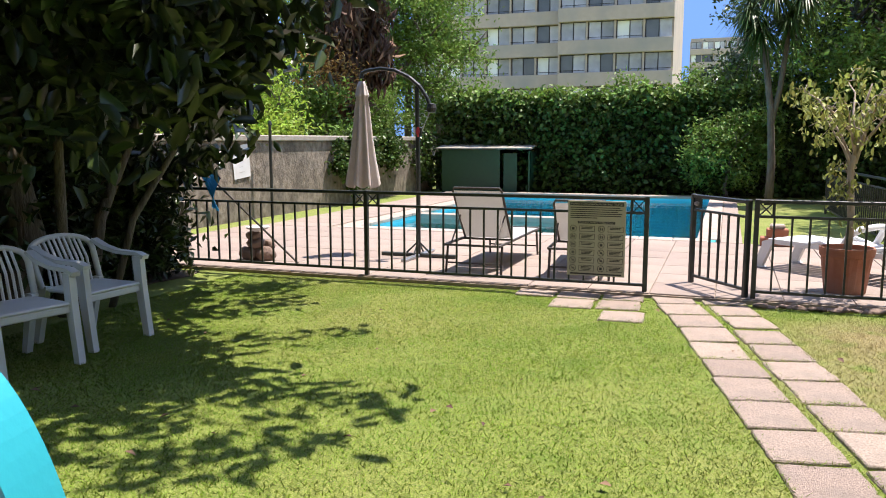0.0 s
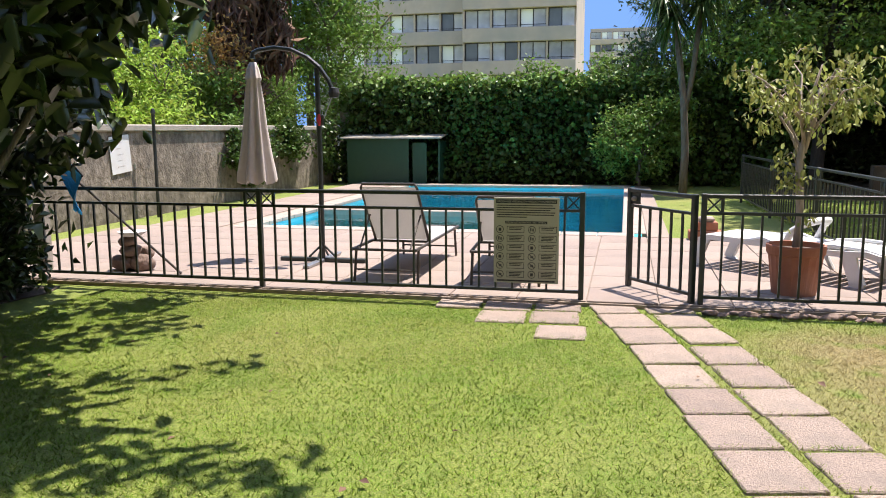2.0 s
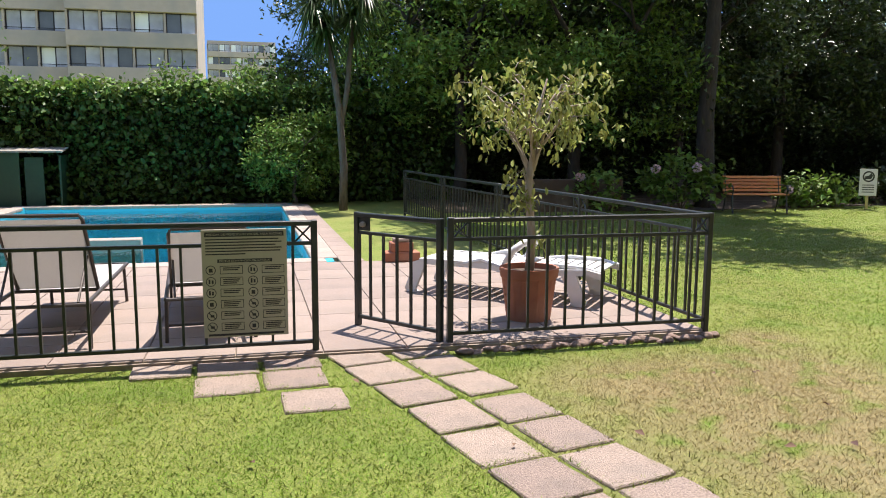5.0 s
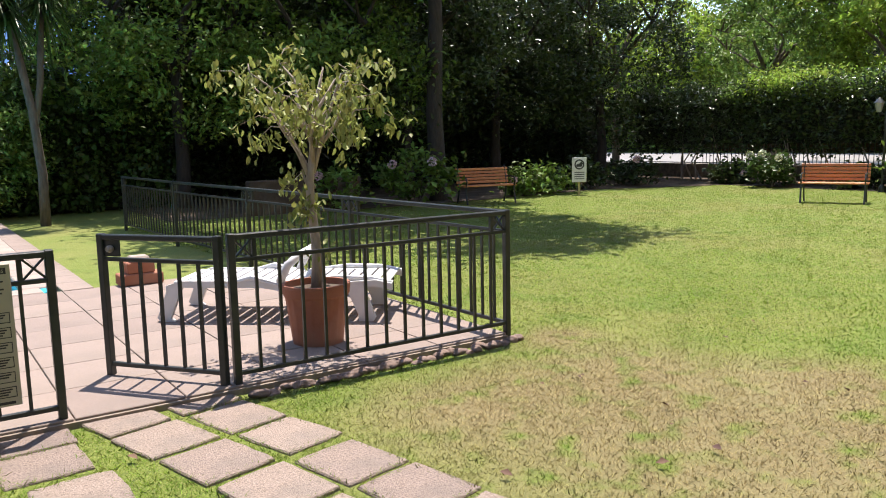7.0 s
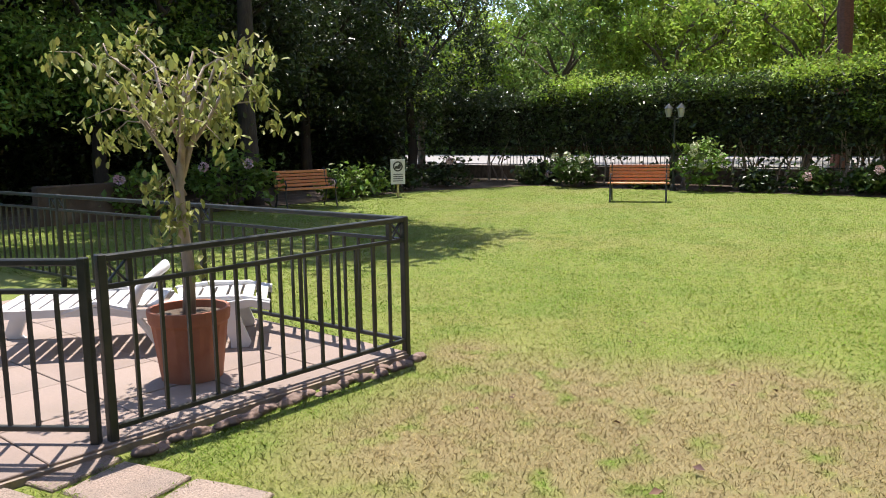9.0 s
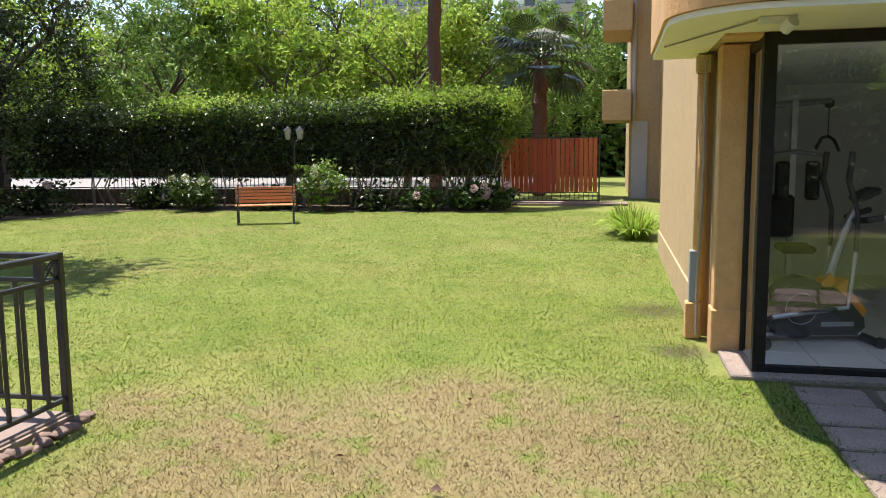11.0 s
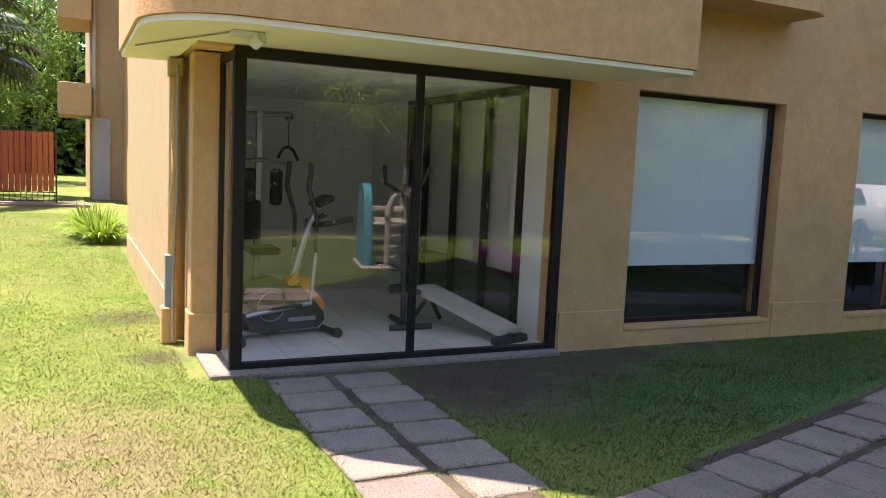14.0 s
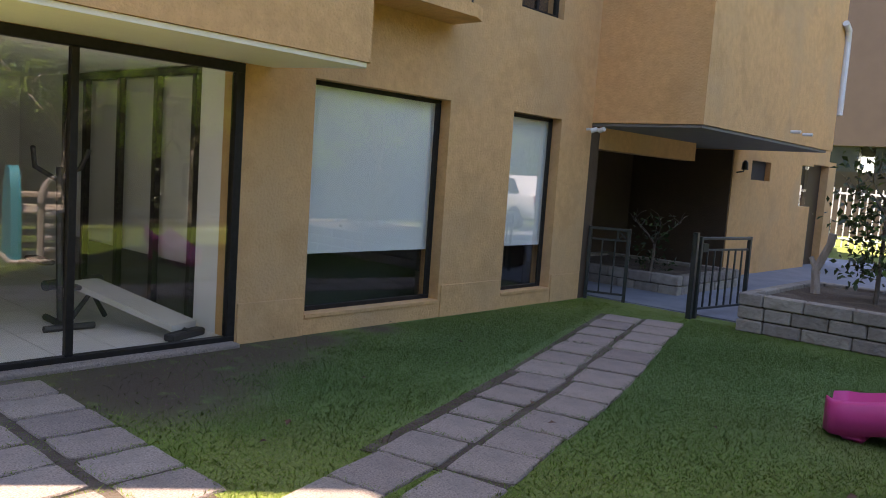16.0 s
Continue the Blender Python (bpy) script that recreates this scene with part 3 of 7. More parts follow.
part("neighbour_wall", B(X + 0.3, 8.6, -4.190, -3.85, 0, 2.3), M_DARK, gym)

# gym glazing
def frame_piece(parent, *a, name="frame_bar"):
    return part(name, B(*a, bevel=0.004), M_FRAME, parent)


gw = tagged(new("gym_window"), "tall sliding glass doors in dark aluminium frames", "glass door", kind="structure")
for a in [(X - 0.012, X + 0.06, 0.99, 3.685, 2.19, 2.265), (X - 0.012, X + 0.06, 0.99, 3.685, 0.0, 0.075), (X - 0.012, X + 0.06, 0.99, 1.065, 0.075, 2.19), (X - 0.012, X + 0.06, 3.6, 3.685, 0.075, 2.19), (X - 0.002, X + 0.05, 2.28, 2.335, 0.075, 2.19)]:
    frame_piece(gw, *a)
for y0, y1, x in ((1.065, 2.28, X + 0.015), (2.335, 3.6, X + 0.03)):
    g = part("pane", sheet([(x, y0, 0.075), (x, y0, 2.19), (x, y1, 2.19), (x, y1, 0.075)]), M_GLASS, gw)
    g.visible_shadow = False
g = part("pane", sheet([(X + 0.06, 3.655, 0.03), (X + 0.06, 3.655, 2.2), (4.58, 3.655, 2.2), (4.58, 3.655, 0.03)]), M_GLASS, gw)
g.visible_shadow = False
frame_piece(gw, X + 0.06, 4.62, 3.635, 3.675, 2.2, 2.265)
frame_piece(gw, 4.585, 4.618, 3.635, 3.675, 0.03, 2.2)
part("sill", B(X - 0.12, X + 0.1, 1.0, 3.83, -0.05, 0.035, 0.01), M_SLAB, gw, "pale concrete threshold")
part("side_sill", B(X + 0.1, 4.6, 3.6, 3.83, -0.05, 0.03, 0.01), M_SLAB, gw)

# blinded windows
def window(name, y0, y1, z0=0.2, z1=ZC):
    w = tagged(new(name), "dark-framed window with a white roller blind mostly lowered", "window", kind="structure")
    x = X + 0.13
    for a in [(x, x + 0.05, y0, y1, z1 - 0.04, z1), (x, x + 0.05, y0, y1, z0, z0 + 0.045), (x, x + 0.05, y0, y0 + 0.045, z0 + 0.045, z1 - 0.04), (x, x + 0.05, y1 - 0.045, y1, z0 + 0.045, z1 - 0.04)]:
        frame_piece(w, *a)
    frame_piece(w, x - 0.015, x, y0 + 0.07, y0 + 0.10, z0 + 0.03, z1 - 0.04, name="sash_edge")
    g = part("pane", sheet([(x + 0.02, a, b) for a, b in ((y0 + 0.045, z0 + 0.045), (y0 + 0.045, z1 - 0.04), (y1 - 0.045, z1 - 0.04), (y1 - 0.045, z0 + 0.045))]), M_GLASS, w)
    g.visible_shadow = False
    part("roller_blind", B(x + 0.03, x + 0.034, y0 + 0.02, y1 - 0.02, 0.72, z1 - 0.02), M_BLIND, w, "white roller blind")
    part("blind_hem", B(x + 0.025, x + 0.039, y0 + 0.02, y1 - 0.02, 0.705, 0.725), M_BLIND, w)
    # dark sheet standing in for the unlit room behind the pane
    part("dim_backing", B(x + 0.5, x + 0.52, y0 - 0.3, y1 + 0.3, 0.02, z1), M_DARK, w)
    part("sill", B(X - 0.01, X + 0.13, y0, y1, z0 - 0.03, z0 + 0.006, 0.003), M_STUCCO, w)
    return w


window("window_1", -1.47, 0.278, 0.18)
window("window_2", -3.5, -2.535, 0.18)

# ---- boundary walls ----
bw = tagged(finish("boundary_wall", B(-8.9, -8.6, 5.0, 23.0, -0.1, 1.5, 0.01), M_WALL), "weathered grey roughcast garden wall with stains and painted tree shadow", "wall", kind="structure")
part("cap", B(-8.96, -8.54, 5.0, 23.0, 1.5, 1.62, 0.02), M_CAP, bw)
nw = tagged(finish("rear_wall", B(-8.6, 4.0, 23.3, 23.55, -0.1, 2.3), M_WALL), "rear garden wall buried under ivy", "wall", kind="structure")
shed = thing("garden_shed", "low green metal pump shed with a pale sloping roof", "shed", -6.55, 21.9)
M_GREEN = material("green_metal", (0.012, 0.05, 0.024), 0.5, second=(0.018, 0.065, 0.03), scale=8, bump=0.1, bump_scale=20)
part("front_panel", B(-1.35, 0.42, 0, 0.04, 0.0, 1.25, 0.004), M_GREEN, shed)
part("side_panel", B(-1.35, -1.31, 0.04, 1.1, 0, 1.3), M_GREEN, shed)
part("door", B(0.5, 0.9, 0.1, 0.14, 0.0, 1.15, 0.004), M_GREEN, shed, "shed door standing ajar")
part("end_panel", B(1.25, 1.29, 0, 1.1, 0, 1.2), M_GREEN, shed)
part("roof", prism([(-0.12, 1.26), (1.3, 1.42), (1.3, 1.46), (-0.12, 1.30)], -1.5, 1.35, axis="x"), M_CAP, shed, "pale sloping roof sheet")
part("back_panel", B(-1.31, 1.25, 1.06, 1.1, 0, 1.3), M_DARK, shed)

# a pale wall in the dark earth colour, which carries its deep shade
lw = tagged(finish("low_wall", B(4.6, 7.2, 18.75, 19.0, -0.05, 0.72, 0.02), M_EARTH), "low pale wall under the trees, coloured dark for deep shade", "wall", kind="structure")
# ---- planting round the garden ----
# earth beds, laid also to darken shaded ground below hedge and trees
for q in ([(3.0, 18.9), (9.0, 18.4), (15.0, 19.0), (18.4, 17.4), (18.5, 7.4), (21.2, 7.4), (21.2, 27), (3.0, 27)], [(-8.6, -9.0), (-6.6, -9.0), (-5.9, 0), (-5.5, 2.8), (-5.5, 4.2), (-5.5, 5.2), (-5.6, 6.0), (-5.7, 6.7), (-5.6, 7.2), (-5.7, 7.5), (-8.6, 7.5)]):
    tagged(finish("planting_bed", prism(q, -0.04, 0.012), M_EARTH), "bare earth of the planting bed, dark partly to stand for shade", "soil", kind="structure")

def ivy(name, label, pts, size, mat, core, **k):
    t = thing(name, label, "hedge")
    # plain dark boxes fill the growth in place of its shaded inside
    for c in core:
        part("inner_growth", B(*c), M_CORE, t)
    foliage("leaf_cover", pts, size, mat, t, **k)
    return t


# shaded ivy face in darkened leaves, sunlit top below in paler ones
p = hedge_points(-8.4, 4.2, 22.6, 23.9, 0.02, 2.55, 420, 0.14, 0.22, "s")
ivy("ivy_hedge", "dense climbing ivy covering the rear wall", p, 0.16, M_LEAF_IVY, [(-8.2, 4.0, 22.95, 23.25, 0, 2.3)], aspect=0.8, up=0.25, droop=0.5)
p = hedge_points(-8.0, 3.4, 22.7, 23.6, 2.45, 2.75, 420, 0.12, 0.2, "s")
ivy("hedge_lit_top", "ivy leaves along the rear wall top, coloured paler as sunlit", p, 0.14, M_LEAF, [], aspect=0.8, up=0.6)
# east hedge
p = hedge_points(19.4, 21.0, 7.9, 22.5, 0.95, 2.7, 420, 0.14, 0.26, "ws")
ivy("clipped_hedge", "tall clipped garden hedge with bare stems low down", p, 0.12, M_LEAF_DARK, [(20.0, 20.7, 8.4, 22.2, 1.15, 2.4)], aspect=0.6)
# lighter leaf colours along the top stand in for sunlight on the hedge
for y0, y1, z0, z1, mt, lab in [(7.3, 10.6, 2.65, 3.0, M_LEAF_LIGHT, "leaves along the hedge top, coloured bright as sunlit"), (10.4, 18.5, 2.6, 2.72, M_LEAF, "green leaves along the hedge top, coloured lighter as sunlit"), (15.4, 17.6, 2.75, 2.95, M_LEAF_LIGHT, "leaves along the hedge top, coloured bright as sunlit")]:
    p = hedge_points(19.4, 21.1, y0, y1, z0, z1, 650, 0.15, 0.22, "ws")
    ivy("hedge_lit_top", lab, p, 0.11, mt, [], aspect=0.5)
p = crown_points([((20.0, 8.2, 2.2), (0.8, 1.1, 0.75)), ((20.2, 7.6, 2.5), (0.7, 0.7, 0.4))], 5000, 0.16, 50)
ivy("clipped_hedge", "loose leafy end of the garden hedge with branching stems", p, 0.11, M_LEAF, [], aspect=0.5)
hedge_stems = thing("bare_hedge", "bare branching lower growth of the hedge", "hedge", 19.9, 8.6)
bm = bmesh.new()
r2 = random.Random(3)
for k in range(46):
    y = r2.uniform(-1.2, 13) if k > 10 else r2.uniform(-1.2, 0.8)
    tube(bm, [(r2.uniform(-.1, .2), y, 0), (r2.uniform(-.2, .3), y + r2.uniform(-.2, .2), 0.6), (r2.uniform(-.4, .4), y + r2.uniform(-.5, .5), 1.5)], [0.035, 0.025, 0.012], 5)
tagged(part("branchwork", bm, M_BARK_PALE, hedge_stems), kind="stuff")
# street boundary behind the hedge: low wall and iron railing with slats
sw = tagged(finish("street_wall", B(21.2, 21.4, 7.8, 30.0, -0.1, 0.48, 0.01), M_WALL), "low dark garden wall under the street railing", "wall", kind="structure")
rail = thing("street_railing", "dark street railing backed with brown wooden slats", "fence", 21.3, 7.8, 0.48)
part("rail", B(-0.02, 0.02, 0, 22, 0.02, 0.05), M_FENCE, rail)
part("rail", B(-0.02, 0.02, 0, 22, 0.5, 0.53), M_FENCE, rail)
part("rail", B(-0.02, 0.02, 0, 22, 1.5, 1.53), M_FENCE, rail)
M_SLAT = material("brown_slat", (0.10, 0.055, 0.03), 0.85, second=(0.06, 0.035, 0.02), scale=9, stretch=(4, 4, 0.5), objrand=0.3)
first = None
for k in range(90):
    if first is None:
        first = part("slat", B(0.03, 0.05, -0.055, 0.055, 0.42, 1.5), M_SLAT, rail)
        bar0 = part("bar", B(-0.008, 0.008, -0.008, 0.008, 0, 1.55), M_FENCE, rail)
        ob, b2 = first, bar0
    else:
        ob, b2 = new("slat", first.data), new("bar", bar0.data)
        ob.parent = b2.parent = rail
    ob.location = (0, 0.07 + k * 0.14, r2.uniform(-.02, .02))
    b2.location = (0, 0.14 + k * 0.14, 0)
M_ROAD = material("pale_street", (0.27, 0.26, 0.24), 0.9, second=(0.2, 0.195, 0.18), scale=3, amount=0.6, bump=0.2)
tagged(finish("road", B(21.42, 49.0, 7.95, 60, -0.05, 0.02), M_ROAD), "sunlit pale street behind the garden", "road", kind="structure")
# wooden gate
wg = thing("wooden_gate", "orange-red stained plank gate in an iron frame", "gate", 21.9, 5.05, 0.0, 93)
M_RED = material("red_stained_wood", (0.46, 0.1, 0.034), 0.6, second=(0.38, 0.072, 0.025), scale=7, amount=0.6, bump=0.3, bump_scale=30, stretch=(6, 6, 0.5), objrand=0.18)
first = None
for k in range(21):
    if first is None:
        first = part("plank", B(-0.058, 0.058, -0.012, 0.012, 0.36, 1.92, 0.004), M_RED, wg)
        ob = first
    else:
        ob = new("plank", first.data)
        ob.parent = wg
    ob.location = (0.08 + k * 0.133, 0, r2.uniform(-.015, .015))
for z in (0.1, 0.33, 1.93, 2.06):
    part("iron_rail", B(-0.02, 2.85, -0.03, -0.012, z, z + 0.025), M_FENCE, wg)
for k in range(22):
    part("iron_bar", B(k * 0.133 - 0.008 + 0.0, k * 0.133 + 0.008, -0.028, -0.014, 0.1, 0.33), M_FENCE, wg)
part("gate_post", B(-0.06, -0.02, -0.04, 0.02, 0, 2.1), M_FENCE, wg)
part("gate_post", B(2.83, 2.89, -0.04, 0.02, 0, 2.1), M_FENCE, wg)
tagged(finish("gate_step", B(21.2, 22.3, 4.2, 7.9, -0.05, 0.07, 0.01), M_SLAB), "low pink concrete step before the wooden gate", "step", kind="structure")

rnd = random.Random(5)
# dark trees along the north side
for x, y, h, r in [(4.2, 22.0, 3.2, 2.6), (7.2, 21.5, 3.0, 2.8), (10.5, 22.0, 3.3, 3.0), (14.0, 22.5, 3.2, 3.0), (17.5, 21.5, 3.0, 2.8), (2.2, 24.8, 3.6, 2.6), (8.8, 25.0, 5.0, 3.4), (12.8, 25.5, 5.0, 3.4)]:
    blobs = [((0, 0, h + 1.5), (r, r, 2.4)), ((rnd.uniform(-1, 1), -0.4, h - 0.2), (r * 0.9, r * 0.8, 1.3)), ((rnd.uniform(-1, 1), 0.5, h + 3.6), (r * 0.8, r * 0.8, 1.8))]
    tree("large dark evergreen garden tree", x, y, h, 0.16, blobs, 15000, 0.16, rnd.choice((M_LEAF_DARK, M_LEAF_DARK, M_LEAF)), bark=M_BARK_DARK, clump=0.3, clumps=150, aspect=0.5)
# dark leaf wall added so that the space under the trees reads black
p = hedge_points(3.5, 20.0, 24.5, 26.5, 0.0, 6.0, 200, 0.3, 0.5, "s")
ivy("dark_leaf_backing", "tall dark leaf backing added for the blackness under the trees", p, 0.22, M_LEAF_DARK, [(3.5, 21, 25.0, 25.4, 0, 5.5)], aspect=0.5)
# trees behind the east hedge
for x, y, h, r, mt in [(26.5, 21.5, 3.8, 2.8, M_LEAF), (27, 16.8, 3.4, 2.6, M_LEAF_LIGHT), (28.5, 12.5, 3.6, 2.8, M_LEAF_LIGHT), (30, 17, 4.5, 3.4, M_LEAF_LIGHT), (31, 10.5, 3.6, 2.6, M_LEAF), (36, 13, 5, 4.0, M_LEAF_LIGHT), (40, 20, 6, 4.5, M_LEAF_DARK), (38, 7.5, 4.5, 3.2, M_LEAF), (46, 12, 6, 4.5, M_LEAF), (22.5, 25.5, 4.5, 3.4, M_LEAF_LIGHT), (34, 26, 6, 4.5, M_LEAF)]:
    blobs = [((0, 0, h + 0.8), (r, r, 2.0)), ((rnd.uniform(-1, 1), rnd.uniform(-1, 1), h + 2.6), (r * 0.75, r * 0.75, 1.6)), ((rnd.uniform(-1, 1), rnd.uniform(-1, 1), h - 0.9), (r * 0.8, r * 0.8, 1.0))]
    tree("leafy broad-crowned tree in sunlight", x, y, h, 0.15, blobs, 9000, 0.25, mt, clump=0.3, clumps=120, shell=0.8, aspect=0.4, droop=0.6)
p = hedge_points(50, 54, -12, 60, 0.0, 9.0, 26, 0.6, 1.2, "w")
ivy("far_tree_belt", "distant belt of trees across the street", p, 0.7, M_LEAF, [(52, 53, -12, 60, 0, 7.5)], aspect=0.5)
p = hedge_points(-30, -15, 33, 35, 0.0, 5.0, 60, 0.5, 0.9, "s")
ivy("far_tree_belt", "belt of garden trees beyond the rear wall", p, 0.4, M_LEAF, [(-30, -15, 34, 35, 0, 4.0)], aspect=0.5)
# its high crown lobes, out of view, are placed to shade the lawn
tree("tall tree added for its unseen crown, which shades the lawn", 9.6, 19.2, 6.0, 0.2, [((0, 0, 8.0), (2.6, 2.4, 2.0)), ((-1.2, -4.6, 8.6), (2.0, 1.5, 0.8)), ((-0.2, -2.8, 8.8), (1.8, 1.5, 0.9)), ((-4.0, -2.5, 8.8), (2.0, 1.8, 0.8)), ((-3.6, 0.4, 8.8), (2.0, 1.8, 0.8)), ((-2.0, -1.0, 9.0), (1.6, 1.6, 0.8))], 34000, 0.2, M_LEAF_DARK, bark=M_BARK_DARK, clump=0.4, clumps=130, aspect=0.6)
# bushes and trees behind the west wall
for x, y, h, r, mt in [(-10.3, 9.5, 1.6, 1.3, M_LEAF_LIGHT), (-10.2, 12.5, 1.6, 1.4, M_LEAF_LIGHT), (-10.2, 15.2, 1.7, 1.3, M_LEAF_LIGHT), (-10.4, 18.0, 1.2, 1.5, M_LEAF), (-10.5, 21.0, 1.6, 1.6, M_LEAF)]:
    tree("leafy shrub rising behind the garden wall", x, y, h, 0.06, [((0, 0, h + 0.3), (r, r, 0.9)), ((0.2, 0.3, h + 1.1), (r * .7, r * .7, .6))], 7000, 0.13, mt, clump=0.22, clumps=50, name="shrub", category="shrub", aspect=0.4)
for x, y, h, r, mt in [(-9.6, 25.5, 3.2, 2.0, M_LEAF), (-10.6, 26.0, 5.6, 2.2, M_LEAF), (-13.5, 22, 3.6, 2.6, M_LEAF), (-14, 15, 3.5, 2.5, M_LEAF), (-14, 28, 4, 3, M_LEAF_DARK), (-15, 10, 4, 2.8, M_LEAF_DARK)]:
    tree("leafy tree behind the garden wall", x, y, h, 0.13, [((0, 0, h + 0.6), (r, r, 1.9)), ((0, 0, h + 2.3), (r * .7, r * .7, 1.4))], 10000, 0.16, mt, clump=0.35, clumps=70, aspect=0.45)
for x, y, h, r in [(-3.4, 25.5, 1.9, 1.3), (1.0, 24.6, 2.2, 1.7), (-0.6, 26, 2.2, 1.3)]:
    tree("rounded shrub above the ivy wall", x, y, h, 0.06, [((0, 0, h + 0.4), (r, r, 1.0))], 4500, 0.14, M_LEAF, clump=0.25, clumps=40, name="shrub", category="shrub")
tree("round shrub beside the pool lawn", 0.0, 21.9, 0.7, 0.05, [((0, 0, 1.1), (1.0, 0.8, 1.0)), ((0.5, 0, 1.7), (0.7, 0.6, 0.5))], 7000, 0.13, M_LEAF, clump=0.2, clumps=60, name="shrub", category="shrub")
# trees across the lawn to the west, seen in the glass; last two added to dim the entrance
for x, y, h, r in [(-10.5, 3.0, 3.0, 2.4), (-11.5, -2.0, 3.4, 2.6), (-10.5, -6.5, 3.0, 2.4), (-13, -12, 4.0, 3.0), (-9.5, -10.5, 4.4, 2.8), (-9.0, -15.5, 4.6, 3.0)]:
    tree("leafy tree on the shaded west side of the garden", x, y, h, 0.14, [((0, 0, h + 0.7), (r, r, 2.0)), ((0.3, 0, h + 2.4), (r * .7, r * .7, 1.3)), ((0.5, 0, h - 1.0), (r * .8, r * .8, 0.9))], 9000, 0.17, M_LEAF, clump=0.32, clumps=90, aspect=0.45)
# low dark growth behind the white chairs
for x, y, r, h in [(-6.5, 6.5, 0.6, 1.0), (-7.0, 7.1, 0.5, 1.2), (-6.0, 5.6, 0.7, 1.0), (-6.2, 4.5, 0.8, 1.0), (-6.0, 3.4, 0.8, 1.0), (-6.1, 2.2, 0.8, 1.1)]:
    tree("dark evergreen shrub under the rubber tree", x, y, h * 0.6, 0.03, [((0, 0, h * 0.7), (r, r, h * 0.75)), ((0, 0, h * 1.5), (r * .7, r * .7, h * .45))], 3000, 0.13, M_LEAF_DARK, clump=0.16, clumps=60, name="shrub", category="shrub", aspect=0.4)
# far leaf belt added to block the sky in the panes' reflections
p = hedge_points(-33, -30, -40, 16, 0.0, 9.5, 45, 0.5, 1.2, "e")
ivy("tall_tree_belt", "tall leaf belt west of the garden, added to block reflected sky", p, 0.4, M_LEAF, [(-32.5, -31, -40, 16, 0, 9.0)], aspect=0.5)
# big-leaved tree over the white chairs
rubber = tree("large rubber tree with leathery leaves shading the lawn", -5.7, 5.0, 2.0, 0.16,
     [((0.2, 0.3, 3.6), (2.2, 2.4, 1.2)), ((1.5, 0.0, 2.9), (1.3, 1.5, 0.6)), ((0.0, 0.9, 2.2), (1.0, 1.6, 0.8)), ((0.3, 1.0, 4.8), (2.0, 2.0, 1.0)), ((-0.6, -1.0, 1.5), (1.0, 1.4, 1.1)), ((2.95, -0.05, 2.55), (0.45, 0.5, 0.35)), ((2.5, -0.35, 2.2), (0.5, 0.6, 0.45)), ((2.0, -0.7, 1.95), (0.5, 0.6, 0.5)), ((1.7, 0.1, 2.5), (1.1, 1.2, 0.55)), ((2.6, -0.3, 3.1), (0.9, 1.2, 0.4)), ((0.8, -1.6, 3.0), (1.5, 1.1, 0.9)), ((0.2, 1.9, 1.7), (0.6, 0.5, 0.7)), ((0.6, -0.4, 1.9), (0.9, 0.9, 0.6)), ((1.0, 2.2, 3.7), (1.6, 1.2, 0.7)), ((-0.6, 2.4, 2.6), (1.0, 0.9, 0.9))], 17500, 0.2, M_LEAF_GLOSS, clump=0.17, clumps=330, oval=True, aspect=0.42, droop=0.7, up=0.4, spread=(1.3, 1.3, 1.3))
# airy trees whose sunlit sprays show in the glass
for x, y in ((-5.6, -1.6), (-5.3, -4.0), (-5.9, -6.4), (-6.0, -10.2), (-5.4, -12.6), (-6.2, -15.6)):
    tree("airy sunlit young tree at the west side of the lawn", x, y, 1.7, 0.06, [((0.1, 0.9, 2.7), (0.7, 1.0, 0.6)), ((0.2, -0.7, 2.3), (0.8, 1.0, 0.6)), ((0.3, -1.4, 1.8), (0.5, 0.6, 0.5)), ((0, -0.2, 3.4), (0.9, 1.3, 0.6)), ((0.2, 0.4, 4.2), (0.7, 1.0, 0.5))], 5200, 0.1, M_LEAF_LIGHT, clump=0.13, clumps=70, bark=M_BARK_PALE, shell=0.3, aspect=0.5)
# unseen high limbs added so that their leaves dapple the lawn
SHADE = ((-2.9, 3.95, 0.3), (-3.1, 3.8, 0.25), (-2.35, 3.9, 0.26), (-1.85, 3.92, 0.2), (-2.85, 3.15, 0.3), (-2.4, 3.05, 0.24), (-1.9, 3.3, 0.15), (-3.6, 3.4, 0.32), (-3.25, 2.75, 0.3), (-2.4, 2.75, 0.2), (-3.38, 5.0, 0.15), (-2.9, 5.38, 0.12), (-3.7, 2.6, 0.3), (-4.3, 5.2, 0.4), (-4.0, 4.3, 0.35))
bough, bl, brng = [], bmesh.new(), np.random.default_rng(7)
for sx, sy, sr in SHADE:
    h = 4.7 + 0.5 * math.sin(sx * 5 + sy * 3)
    tip = Vector((sx + 0.239 * h + 5.7, sy + 0.277 * h - 5.0, h))
    n = int(170 * sr)
    bough.append(np.array(tip) + brng.normal(size=(n, 3)) * np.array([sr * 0.85, sr * 0.75, 0.3]))
    tube(bl, [(0.3, 0.2, 3.4), (tip.x * 0.5, tip.y * 0.5 + 0.1, h - 0.4), tip], [0.03, 0.02, 0.006], 5)
part("bough", bl, M_BARK, rubber, smooth=True)
foliage("bough_leaves", np.concatenate(bough), 0.19, M_LEAF_GLOSS, rubber, oval=True, aspect=0.42, droop=0.7, up=0.4)
